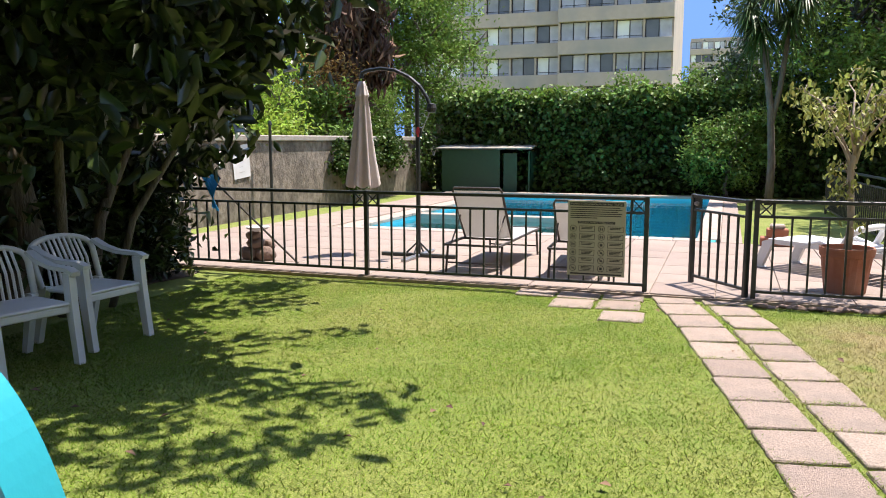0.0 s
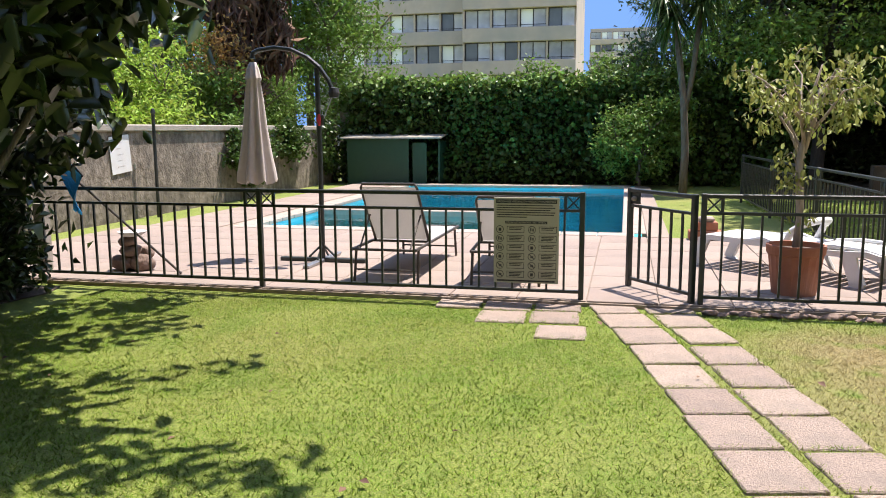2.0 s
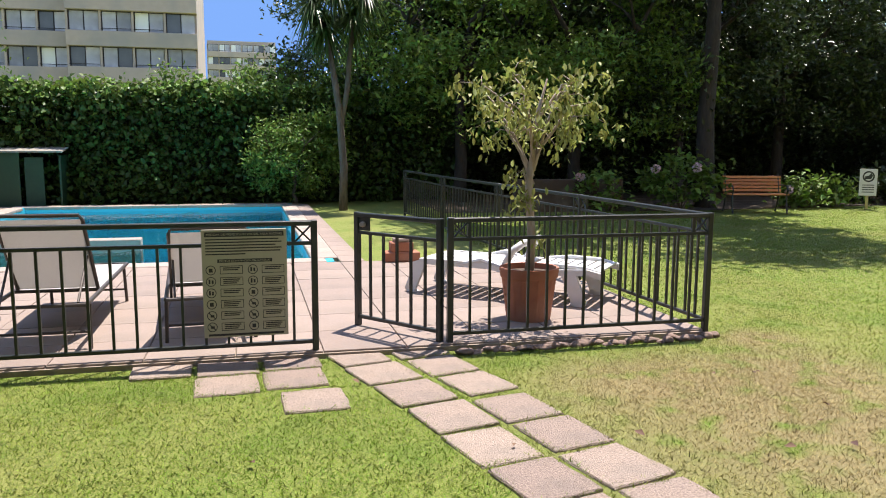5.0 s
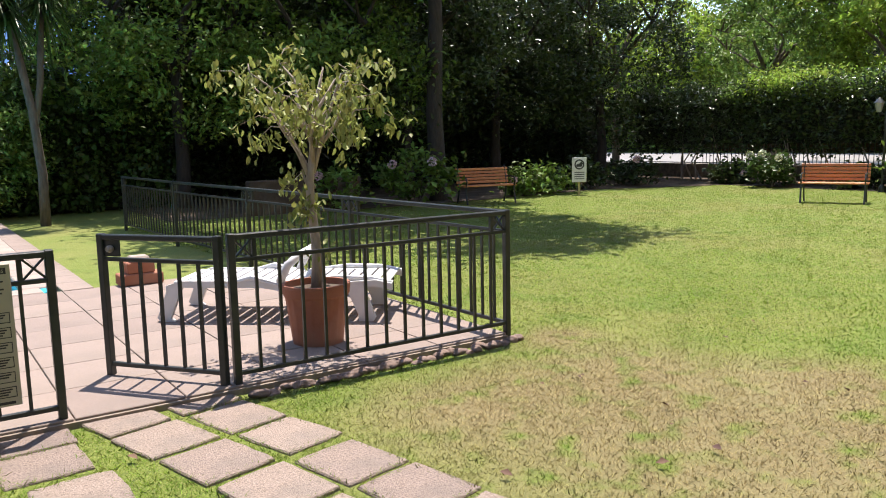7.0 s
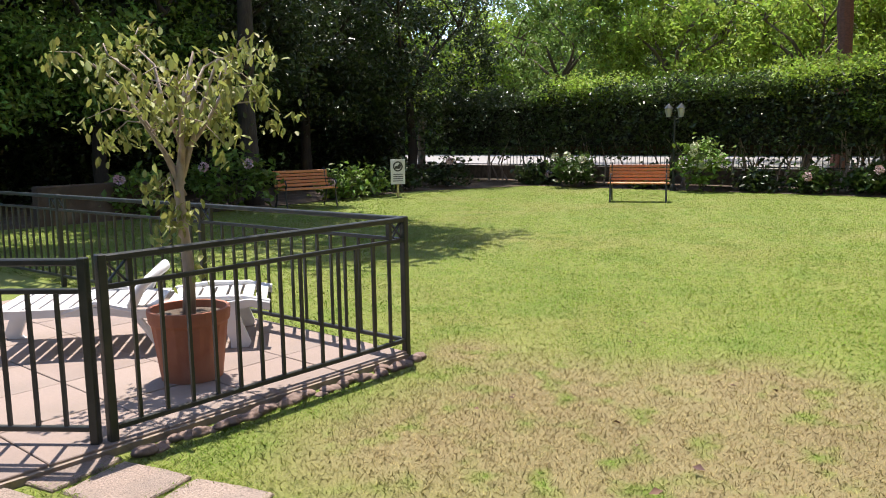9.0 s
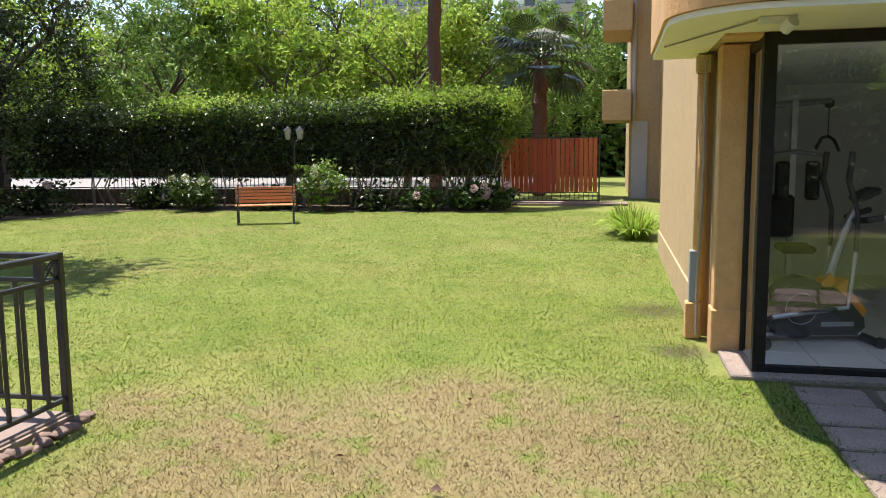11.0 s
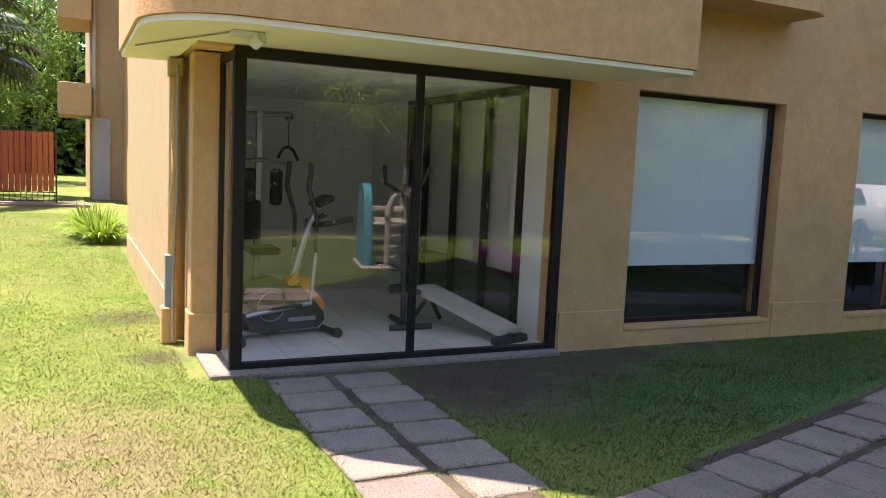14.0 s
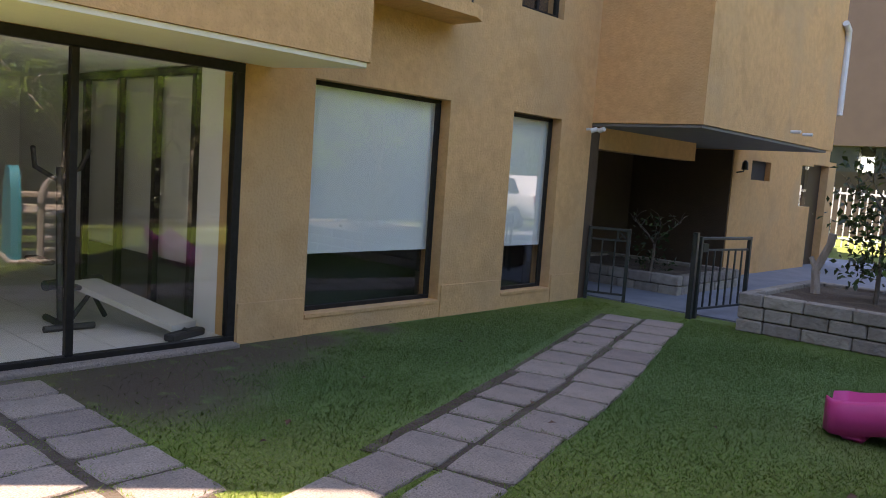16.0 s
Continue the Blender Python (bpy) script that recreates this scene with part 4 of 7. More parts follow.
for x, y, r in ((0.1, 0.3, 0.06), (0.25, -0.15, 0.05), (-0.2, 0.25, 0.05), (0.35, 0.3, 0.035)):
    st_ = thing("small_tree_trunk", "slender side stem of the rubber tree", "tree stem", -5.6 + x, 5.3 + y)
    part("wood", T([(0, 0, -0.05), (x * 0.5, y * 0.5, 0.8), (x * 1.5, y * 2, 1.7), (x * 3, y * 3, 2.6)], [r, r * 0.9, r * 0.7, r * 0.4], 8), M_BARK, st_, smooth=True)
p = hedge_points(-8.3, -6.6, -22.0, 7.3, 0.0, 2.6, 170, 0.25, 0.35, "e")
ivy("shrub_belt", "dark shrubs beneath the rubber tree", p, 0.17, M_LEAF_DARK, [(-8.2, -7.1, -22, 7.2, 0, 2.3)], aspect=0.4)

for x, y, r, h in [(-6.55, 7.15, 0.45, 1.4), (-7.1, 7.4, 0.5, 1.9), (-6.0, 6.9, 0.35, 0.7)]:
    tree("dark evergreen shrub crowding the fence end", x, y, h * 0.6, 0.03, [((0, 0, h * 0.6), (r, r, h * 0.6)), ((0, 0, h * 1.2), (r * .7, r * .7, h * .4))], 3200, 0.13, M_LEAF_DARK, clump=0.16, clumps=60, name="shrub", category="shrub", aspect=0.4)

# ---- far apartment blocks ----
M_CONC = material("pale_concrete", (0.45, 0.36, 0.29), 0.9, second=(0.39, 0.31, 0.245), scale=2, amount=0.5, third=(0.306, 0.281, 0.246), third_scale=0.3)
M_WINDOW_FAR = material("curtained_window", (0.46, 0.45, 0.46), 0.25, second=(0.12, 0.12, 0.13), scale=0.5, amount=0.7, objrand=0.35)
M_WINDOW_DARK = material("dark_window", (0.05, 0.055, 0.06), 0.15, second=(0.1, 0.1, 0.1), scale=0.6, objrand=0.3)


def block(label, x, y, w, d, floors, rz, storey=2.8, base=0.0, bays=6):
    """A block of flats: deep parapet bands, recessed glazing between piers, and balcony rails."""
    t = thing("apartment_building", label, "building", x, y, base, rz)
    part("wall", B(0, w, 1.0, d, -2.5, floors * storey + 0.6), M_CONC, t)
    rng = random.Random(int(w * 10))
    bay = w / bays
    kept = {}

    def shared(key, name, make, mat, at, label_=""):
        if key not in kept:
            kept[key] = part(name, make(), mat, t, label_)
            ob = kept[key]
        else:
            ob = new(name, kept[key].data)
            ob.parent = t
        ob.location = at
        return ob

    for k in range(floors):
        z = k * storey
        part("parapet", B(-0.05, w + 0.05, 0, 1.1, z - 0.25, z + 0.95, 0.03), M_CONC, t)
        for j in range(bays):
            at = (j * bay, 0, z)
            half = (bay - 0.24) / 2
            for i in range(2):
                tone = rng.random()
                mat = "dark" if tone < 0.16 else "blind" if tone < 0.3 else "curtain"
                shared((mat, "pane"), "window", lambda: B(0.04, half - 0.04, 0.62, 0.68, 0.96, 2.5), {"dark": M_WINDOW_DARK, "blind": M_BLIND, "curtain": M_WINDOW_FAR}[mat], (j * bay + 0.12 + i * half, 0, z))
                shared("frame", "window_frame", lambda: B(-0.035, 0.035, 0.56, 0.7, 0.95, 2.54), M_FRAME, (j * bay + 0.12 + i * half, 0, z))
            shared("head", "window_head", lambda: B(0.0, bay, 0.56, 0.7, 2.5, 2.56), M_FRAME, at)
            shared("pier", "pier", lambda: B(-0.08, 0.08, 0.3, 1.0, 0.9, 2.6), M_CONC, at)
            if (j + k) % 3:
                shared("rail", "balcony_rail", lambda: B(0.1, bay - 0.1, 0.1, 0.14, 1.12, 1.17), M_FRAME, at)
    return t


block("pale concrete apartment block with long window bands", -14.6, 71, 9.8, 14, 9, 0, bays=4, base=0.9)
block("recessed pale concrete wing of the apartment block", -29, 72.2, 14.4, 12, 9, 0, bays=6, base=0.9)
block("distant apartment block with grey bands", -9, 190, 15, 14, 8, 0, bays=6, base=1.2)

# clear blue sky far behind the northern blocks
m_sky = bpy.data.materials.new("far_sky")
m_sky.use_nodes = True
nt = m_sky.node_tree
nt.nodes.remove(nt.nodes["Principled BSDF"])
em = nt.nodes.new("ShaderNodeEmission")
em.inputs["Color"].default_value, em.inputs["Strength"].default_value = (0.17, 0.36, 0.78, 1), 0.55
nt.links.new(em.outputs[0], nt.nodes["Material Output"].inputs["Surface"])
tagged(finish("backdrop", sheet([(-420, 600, -1), (420, 600, -1), (420, 600, 190), (-420, 600, 190)]), m_sky), "clear blue summer sky", "sky", kind="structure")

block("grey apartment block beyond the eastern trees", 86, 33, 9, 10, 9, -90, bays=3)
block("brick-toned distant apartment block", 120, 21, 12, 10, 10, -90, bays=4)


# ---- things round the pool ----
M_WHITE = material("white_plastic", (0.656, 0.656, 0.648), 0.45, second=(0.574, 0.574, 0.558), scale=7, amount=0.4, bump=0.05, bump_scale=60)
M_MESH = material("grey_sling_fabric", (0.459, 0.435, 0.402), 0.85, second=(0.385, 0.361, 0.336), scale=150, amount=0.5, translucent=0.15)
M_TUBE = material("bronze_tube", (0.06, 0.05, 0.043), 0.45, metal=0.3, second=(0.09, 0.075, 0.06), scale=20)
M_CANVAS = material("beige_canvas", (0.56, 0.5, 0.46), 0.95, second=(0.47, 0.41, 0.375), scale=12, amount=0.5, bump=0.3, bump_scale=120)
M_TERRA = material("terracotta", (0.357, 0.136, 0.0723), 0.8, second=(0.289, 0.102, 0.0553), scale=9, amount=0.6, third=(0.383, 0.204, 0.136), third_scale=2.5, bump=0.2)
M_ROCK = material("brown_rock", (0.23, 0.16, 0.125), 0.9, second=(0.14, 0.10, 0.08), scale=10, amount=0.7, bump=0.9, bump_scale=18)
M_BLUE = material("blue_net", (0.03, 0.26, 0.50), 0.8, second=(0.07, 0.36, 0.58), scale=60, amount=0.6, translucent=0.5)
M_SIGN = material("cream_sign", (0.425, 0.399, 0.306), 0.6, second=(0.374, 0.348, 0.264), scale=5, amount=0.5)
M_INK = material("black_print", (0.03, 0.03, 0.028), 0.7, second=(0.05, 0.05, 0.045), scale=30)
M_STEEL = material("worn_steel", (0.42, 0.43, 0.44), 0.35, metal=0.8, second=(0.3, 0.3, 0.31), scale=20)
M_REDP = material("red_plastic", (0.50, 0.03, 0.03), 0.5, second=(0.4, 0.02, 0.02), scale=9)
M_CABLE = material("black_rubber", (0.025, 0.025, 0.026), 0.6, second=(0.04, 0.04, 0.04), scale=20)

# notice board on the railing
board = thing("notice_board", "cream pool rules board with black print wired to the railing", "sign", -1.45, 7.662, 0.185)
part("panel", B(0, 0.56, -0.006, 0.006, 0, 0.74, 0.003), M_SIGN, board)


def words(text, x, z, size, mat, parent, y=-0.0085, name="lettering"):
    c = bpy.data.curves.new(name, "FONT")
    c.body, c.size, c.align_x, c.extrude = text, size, "CENTER", 0.0006
    c.materials.append(mat)
    ob = new(name, c)
    ob.parent = parent
    ob.matrix_basis = pose(x, y, z, 90)
    return ob


part("title_band", B(0.02, 0.54, -0.0085, -0.006, 0.69, 0.722), M_INK, board, "black title band")
words("MEDIDAS DE PREVENCION VIRUSAL PARA PISCINAS", 0.28, 0.6985, 0.0215, M_SIGN, board, -0.0092)
for k in range(6):
    part("print_line", B(0.025, 0.025 + [0.48, 0.5, 0.46, 0.5, 0.49, 0.26][k], -0.0078, -0.006, 0.668 - k * 0.02, 0.676 - k * 0.02), M_INK, board, "line of small black print")
part("subtitle_band", B(0.1, 0.46, -0.0085, -0.006, 0.515, 0.538), M_INK, board, "black subtitle band")
words("MEDIDAS DE PREVENCION OBLIGATORIAS", 0.28, 0.521, 0.0175, M_SIGN, board, -0.0092)


def ring(bm, x, z, r, w, y0=-0.0082, y1=-0.006, n=24):
    a = [[bm.verts.new((x + q * math.cos(2 * math.pi * k / n), y, z + q * math.sin(2 * math.pi * k / n))) for k in range(n)] for q, y in ((r, y1), (r, y0), (r - w, y0), (r - w, y1))]
    for p, q in zip(a, a[1:]):
        for k in range(n):
            bm.faces.new((p[k], p[(k + 1) % n], q[(k + 1) % n], q[k]))


for row in range(6):
    for col in range(2):
        x, z = 0.055 + 0.275 * col, 0.465 - 0.078 * row
        bm = bmesh.new()
        ring(bm, x, z, 0.033, 0.005)
        if (row + col) % 3 == 0:
            box(bm, x - 0.012, x + 0.012, -0.008, -0.006, z - 0.014, z + 0.012)
        elif row > 2:
            box(bm, -0.03, 0.03, -0.0085, -0.006, -0.003, 0.003, m=pose(x, 0, z, 0, 45, 0))
            box(bm, x - 0.01, x + 0.014, -0.008, -0.006, z - 0.01, z + 0.006)
        else:
            box(bm, x - 0.016, x - 0.004, -0.008, -0.006, z - 0.014, z + 0.016)
            box(bm, x + 0.004, x + 0.016, -0.008, -0.006, z - 0.014, z + 0.01)
        part("pictogram", bm, M_INK, board, "round black pictogram")
        bm = bmesh.new()
        bx0, bx1, bz0, bz1 = x + 0.06, x + 0.21, z - 0.028, z + 0.028
        for q in [(bx0, bx1, bz0, bz0 + 0.004), (bx0, bx1, bz1 - 0.004, bz1), (bx0, bx0 + 0.004, bz0 + 0.004, bz1 - 0.004), (bx1 - 0.004, bx1, bz0 + 0.004, bz1 - 0.004)]:
            box(bm, q[0], q[1], -0.008, -0.006, q[2], q[3])
        part("caption_box", bm, M_INK, board)
        for j in range(2 + (row % 2)):
            part("print_line", B(bx0 + 0.02, bx1 - 0.02 - 0.01 * j, -0.0078, -0.006, bz1 - 0.018 - 0.013 * j, bz1 - 0.011 - 0.013 * j), M_INK, board)
part("print_line", B(0.03, 0.53, -0.0078, -0.006, 0.012, 0.026), M_INK, board, "line of bold black print")

# potted tree
pot = thing("potted_tree", "young tree with sparse yellowing leaves in a ribbed terracotta pot", "potted tree", 1.125, 8.35, DECK)
pot.scale = (0.92, 0.92, 0.95)
bm = lathe([(0.175, 0), (0.2, 0.0), (0.245, 0.36), (0.262, 0.38), (0.27, 0.44), (0.268, 0.46), (0.245, 0.46), (0.238, 0.40), (0.15, 0.40)], 40)
for v in bm.verts:
    if 0.005 < v.co.z < 0.37:
        a = math.atan2(v.co.y, v.co.x)
        v.co.xy *= 1 + 0.012 * math.cos(20 * a)
part("pot", bm, M_TERRA, pot, "ribbed terracotta pot", smooth=False)
part("soil", lathe([(0.0, 0.415), (0.15, 0.42), (0.236, 0.41)], 24), M_EARTH, pot)
bm = T([(0, 0, 0.38), (0.02, 0, 0.7), (0.0, 0.01, 0.98), (-0.02, 0, 1.22), (0.03, 0.0, 1.5), (0.05, -0.02, 1.8), (0.12, -0.04, 2.08)], [0.045, 0.038, 0.036, 0.033, 0.026, 0.019, 0.006], 10)
rt = random.Random(14)
CLUMPS = []
for turn, z0, out, rise in [(3.0, 1.18, 0.34, 0.62), (2.5, 1.25, 0.5, 0.75), (5.9, 1.42, 0.5, 0.5), (5.4, 1.3, 0.36, 0.85), (0.9, 1.4, 0.45, 0.55), (4.2, 1.35, 0.42, 0.6), (3.4, 1.55, 0.55, 0.45), (0.2, 1.7, 0.4, 0.35), (1.8, 1.5, 0.4, 0.6)]:
    d = Vector((math.cos(turn), math.sin(turn), 0))
    p0 = Vector((0.02, 0, z0))
    p1 = p0 + d * out * 0.35 + Vector((0, 0, rise * 0.45))
    p2 = p0 + d * out * 0.7 + Vector((rt.uniform(-.05, .05), rt.uniform(-.05, .05), rise * 0.85))
    p3 = p0 + d * out + Vector((0, 0, rise * rt.uniform(0.85, 1.1)))
    tube(bm, [p0, p1, p2, p3], [0.019, 0.014, 0.009, 0.003], 7)
    for k in range(4):
        q = p1.lerp(p3, rt.uniform(0.1, 1.0))
        e = q + Vector((rt.uniform(-.28, .28), rt.uniform(-.28, .28), rt.uniform(-.2, .14)))
        tube(bm, [q, q.lerp(e, 0.5) + Vector((0, 0, 0.05)), e], [0.006, 0.004, 0.002], 5)
        CLUMPS.append((e, rt.choice((8, 18, 28, 40))))
    CLUMPS.append((p3, rt.choice((14, 30, 44))))
for k in range(5):
    e = Vector((-0.1 + rt.uniform(-.16, .14), rt.uniform(-.12, .12), 1.16 + rt.uniform(-.14, .12)))
    tube(bm, [(-0.01, 0, 1.12), (e.x * 0.5, e.y * 0.5, e.z + 0.06), e], [0.007, 0.005, 0.002], 5)
    CLUMPS.append((e, 24))
CLUMPS.append((Vector((0.07, -0.02, 0.74)), 26))
part("trunk", bm, M_BARK_PALE, pot, "pale grey trunk and forked branches", smooth=True)
pts = np.concatenate([np.repeat(np.array([tuple(q)]), n, axis=0) for q, n in CLUMPS])
pts = pts + RNG.normal(size=pts.shape) * np.array([0.06, 0.06, 0.055]) - np.array([0, 0, 0.05])
foliage("crown", pts, 0.068, M_LEAF_DRY, pot, oval=True, aspect=0.46, droop=2.2, up=0.1, fold=0.1)

# sling sun loungers
def sling_lounger(x, y, rz, top=(0.17, 0.94)):
    t = thing("sun_lounger", "grey sling sun lounger with raised back on the pool deck", "lounger", x, y, DECK, rz, "sling loungers")
    w = 0.31
    bm = bmesh.new()
    for s in (-w, w):
        tube(bm, [(s, 0.0, 0.33), (s, 1.95, 0.33)], 0.016, 8)
    for yy in (0.0, 0.62, 1.95):
        tube(bm, [(-w, yy, 0.33), (w, yy, 0.33)], 0.013, 8)
    part("frame", bm, M_TUBE, t)
    for s in (-w, w):
        for yy, dy in ((0.12, -0.06), (1.75, 0.06)):
            part("leg", T([(s, yy, 0.33), (s * 1.02, yy + dy, 0.0)], 0.014, 8), M_TUBE, t)
    part("stretcher", T([(-w, 0.1, 0.12), (w, 0.1, 0.12)], 0.01, 6), M_TUBE, t)
    part("stretcher", T([(-w, 1.77, 0.12), (w, 1.77, 0.12)], 0.01, 6), M_TUBE, t)
    ty, tz = top
    bm = bmesh.new()
    tube(bm, [(-w + 0.03, 0.64, 0.34), (-w + 0.03, ty + 0.03, tz - 0.04), (-w + 0.05, ty, tz), (w - 0.05, ty, tz), (w - 0.03, ty + 0.03, tz - 0.04), (w - 0.03, 0.64, 0.34)], 0.014, 8)
    part("backrest_frame", bm, M_TUBE, t)
    bm = bmesh.new()
    n = 8
    rows = [[bm.verts.new((s * (w - 0.035), 0.64 + (ty + 0.02 - 0.64) * k / n, 0.345 + (tz - 0.375) * k / n - 0.02 * math.sin(math.pi * k / n))) for s in (-1, 1)] for k in range(n + 1)]
    for a, b in zip(rows, rows[1:]):
        bm.faces.new((a[0], a[1], b[1], b[0]))
    bmesh.ops.solidify(bm, geom=bm.faces[:], thickness=0.004)
    part("back_sling", bm, M_MESH, t, "grey woven back sling")
    part("seat_sling", B(-w + 0.01, w - 0.01, 0.66, 1.94, 0.325, 0.331), M_MESH, t, "grey woven seat sling")
    part("back_prop", T([(-w + 0.05, (ty + 0.64) / 2, (tz + 0.3) / 2), (-w + 0.06, 0.05, 0.34)], 0.009, 6), M_TUBE, t)
    part("back_prop", T([(w - 0.05, (ty + 0.64) / 2, (tz + 0.3) / 2), (w - 0.06, 0.05, 0.34)], 0.009, 6), M_TUBE, t)
    return t


sling_lounger(-2.56, 8.02, 0)
sling_lounger(-1.42, 8.1, 4, (0.1, 0.83))

# white moulded loungers
def plastic_lounger(x, y, rz, back):
    t = thing("sun_lounger", "white moulded plastic sun lounger beside the terracotta pot", "lounger", x, y, DECK, rz)
    w = 0.33
    def rail(s):
        top = [(0.0, 0.30), (0.12, 0.34), (0.8, 0.335), (1.0, 0.30), (1.25, 0.31), (1.75, 0.34), (1.88, 0.31)]
        low = [(a, b - 0.055) for a, b in top[::-1]]
        return prism(top + low, s - 0.022, s + 0.022, axis="x")
    for s in (-w, w):
        part("side_rail", rail(s), M_WHITE, t)
        part("leg", prism([(0.02, 0.3), (0.14, 0.3), (0.02, 0.02), (0.06, 0.0), (-0.06, 0.0), (-0.09, 0.03)], s - 0.024, s + 0.024, axis="x"), M_WHITE, t)
        part("leg", prism([(1.5, 0.29), (1.64, 0.3), (1.74, 0.03), (1.72, 0.0), (1.6, 0.0), (1.6, 0.05)], s - 0.024, s + 0.024, axis="x"), M_WHITE, t)
        bm = bmesh.new()
        tube(bm, [(s, 0.5, 0.30), (s, 0.72, 0.36), (s, 0.95, 0.3), (s, 1.05, 0.16), (s, 1.13, 0.02)], 0.026, 8)
        part("arched_leg", bm, M_WHITE, t)
    for k in range(11):
        y0 = 0.05 + k * 0.1
        part("slat", B(-w + 0.02, w - 0.02, y0, y0 + 0.082, 0.315, 0.333, 0.004), M_WHITE, t)
    m = pose(0, 1.16, 0.325, back)
    for k in range(7):
        part("back_slat", B(-w + 0.04, w - 0.04, 0.02 + k * 0.1, 0.1 + k * 0.1, -0.008, 0.01, 0.004, m=m), M_WHITE, t)
    for s in (-w + 0.03, w - 0.03):
        bm = bmesh.new()
        tube(bm, [(s, 0, 0), (s, 0.25, 0.03), (s, 0.55, 0.02), (s, 0.72, -0.02)], 0.022, 8)
        bmesh.ops.transform(bm, matrix=m, verts=bm.verts[:])
        part("back_rail", bm, M_WHITE, t)
    return t


hooped = plastic_lounger(0.64, 10.0, -129, 0)
part("arched_headrest", T([(-0.32, 0.95, 0.32), (-0.31, 1.02, 0.46), (-0.24, 1.1, 0.53), (0.0, 1.14, 0.55), (0.24, 1.1, 0.53), (0.31, 1.02, 0.46), (0.32, 0.95, 0.32)], 0.035, 10), M_WHITE, hooped, "arched white headrest", smooth=True)

# cantilever umbrella
um = thing("cantilever_umbrella", "closed beige cantilever umbrella on a dark curved pole with cross base", "umbrella", -3.62, 9.15, DECK)
part("pole", T([(0, 0, 0.02), (0, 0, 1.2), (-0.02, 0.02, 2.12)], 0.028, 12), M_FENCE, um)
arc = [(0.17, 0.0, 1.86), (0.12, 0, 1.98), (0.02, 0, 2.12), (-0.12, 0.02, 2.23), (-0.32, 0.04, 2.32), (-0.52, 0.06, 2.35), (-0.72, 0.08, 2.33), (-0.8, 0.09, 2.3)]
part("arm", T(arc, 0.024, 10), M_FENCE, um)
part("hub", lathe([(0.0, -0.06), (0.05, -0.05), (0.062, 0.0), (0.05, 0.05), (0, 0.06)], 14, 0.18, 0, 1.85), M_CABLE, um)
part("crank_strut", T([(0.16, 0, 1.82), (0.05, -0.02, 1.55)], 0.008, 6), M_STEEL, um)
crank = part("crank_box", B(0.0, 0.07, -0.07, -0.02, 1.5, 1.62, 0.012), M_FENCE, um)
part("crank_handle", T([(0.035, -0.09, 1.62), (0.035, -0.1, 1.56), (0.05, -0.12, 1.5)], [0.014, 0.028, 0.01], 8), M_REDP, crank, "red crank handle")
part("base_bar", B(-0.5, 0.5, -0.035, 0.035, 0.0, 0.045, 0.008), M_FENCE, um)
part("base_bar", B(-0.035, 0.035, -0.5, 0.5, 0.0, 0.04, 0.008), M_STEEL, um, "pale worn base bar")
for a in range(4):
    part("base_brace", T([(0.16 * math.cos(a * math.pi / 2), 0.16 * math.sin(a * math.pi / 2), 0.05), (0, 0, 0.2)], 0.012, 6), M_FENCE, um)
bm = bmesh.new()
n, prof = 48, [(0.035, 2.2), (0.06, 2.14), (0.085, 2.03), (0.09, 2.02), (0.07, 2.0), (0.085, 1.85), (0.115, 1.5), (0.15, 1.2), (0.185, 0.98), (0.195, 0.9)]
rings = []
for i, (r, h) in enumerate(prof):
    rings.append([bm.verts.new((-0.8 + r * (1 + (0.24 if i > 4 else 0.12) * math.cos(8 * a + 0.35 * math.sin(3 * h))) * math.cos(a), 0.09 + r * (1 + (0.24 if i > 4 else 0.12) * math.cos(8 * a + 0.35 * math.sin(3 * h))) * math.sin(a), h - (0.05 * abs(math.sin(4 * a)) if i == len(prof) - 1 else 0))) for a in (2 * math.pi * k / n for k in range(n))])
for a, b in zip(rings, rings[1:]):
    for k in range(n):
        bm.faces.new((a[k], a[(k + 1) % n], b[(k + 1) % n], b[k]))
bm.faces.new(rings[0])
canopy = part("canopy", bm, M_CANVAS, um, "furled beige canvas canopy", smooth=True)
part("finial", lathe([(0.0, 0.08), (0.02, 0.06), (0.03, 0.0), (0.0, 0.0)], 12, -0.8, 0.09, 2.24), M_FENCE, um)

# rock fountain beside the deck
def rock(name, parent, x, y, z, rx, ry, rz_, seed, mat):
    bm = bmesh.new()
    bmesh.ops.create_icosphere(bm, subdivisions=3, radius=1)
    for v in bm.verts:
        q = v.co * 1.4 + Vector((seed, seed * 2, 0))
        v.co *= 1 + 0.22 * noise.noise(q) + 0.08 * noise.noise(q * 3)
        v.co = Vector((x + v.co.x * rx, y + v.co.y * ry, z + v.co.z * rz_))
    return part(name, bm, mat, parent, smooth=True)


ft = thing("rock_fountain", "small fountain of stacked brown rocks with a white bowl", "fountain", -5.42, 8.25, DECK)
ft.scale = (0.72, 0.72, 0.9)
for k, (x, y, z, a, b, c) in enumerate([(-0.12, 0, 0.08, 0.2, 0.16, 0.1), (0.16, 0.03, 0.09, 0.18, 0.16, 0.11), (0.0, 0.02, 0.23, 0.17, 0.14, 0.08), (-0.03, 0, 0.34, 0.14, 0.12, 0.06), (0.2, 0.1, 0.2, 0.1, 0.1, 0.08)]):
    rock("rock", ft, x, y, z, a, b, c, k + 2.3, M_ROCK)
part("bowl", lathe([(0.0, 0.39), (0.1, 0.4), (0.19, 0.44), (0.2, 0.46), (0.17, 0.46), (0.0, 0.43)], 24, 0.05, 0), M_WHITE, ft, "shallow white bowl")
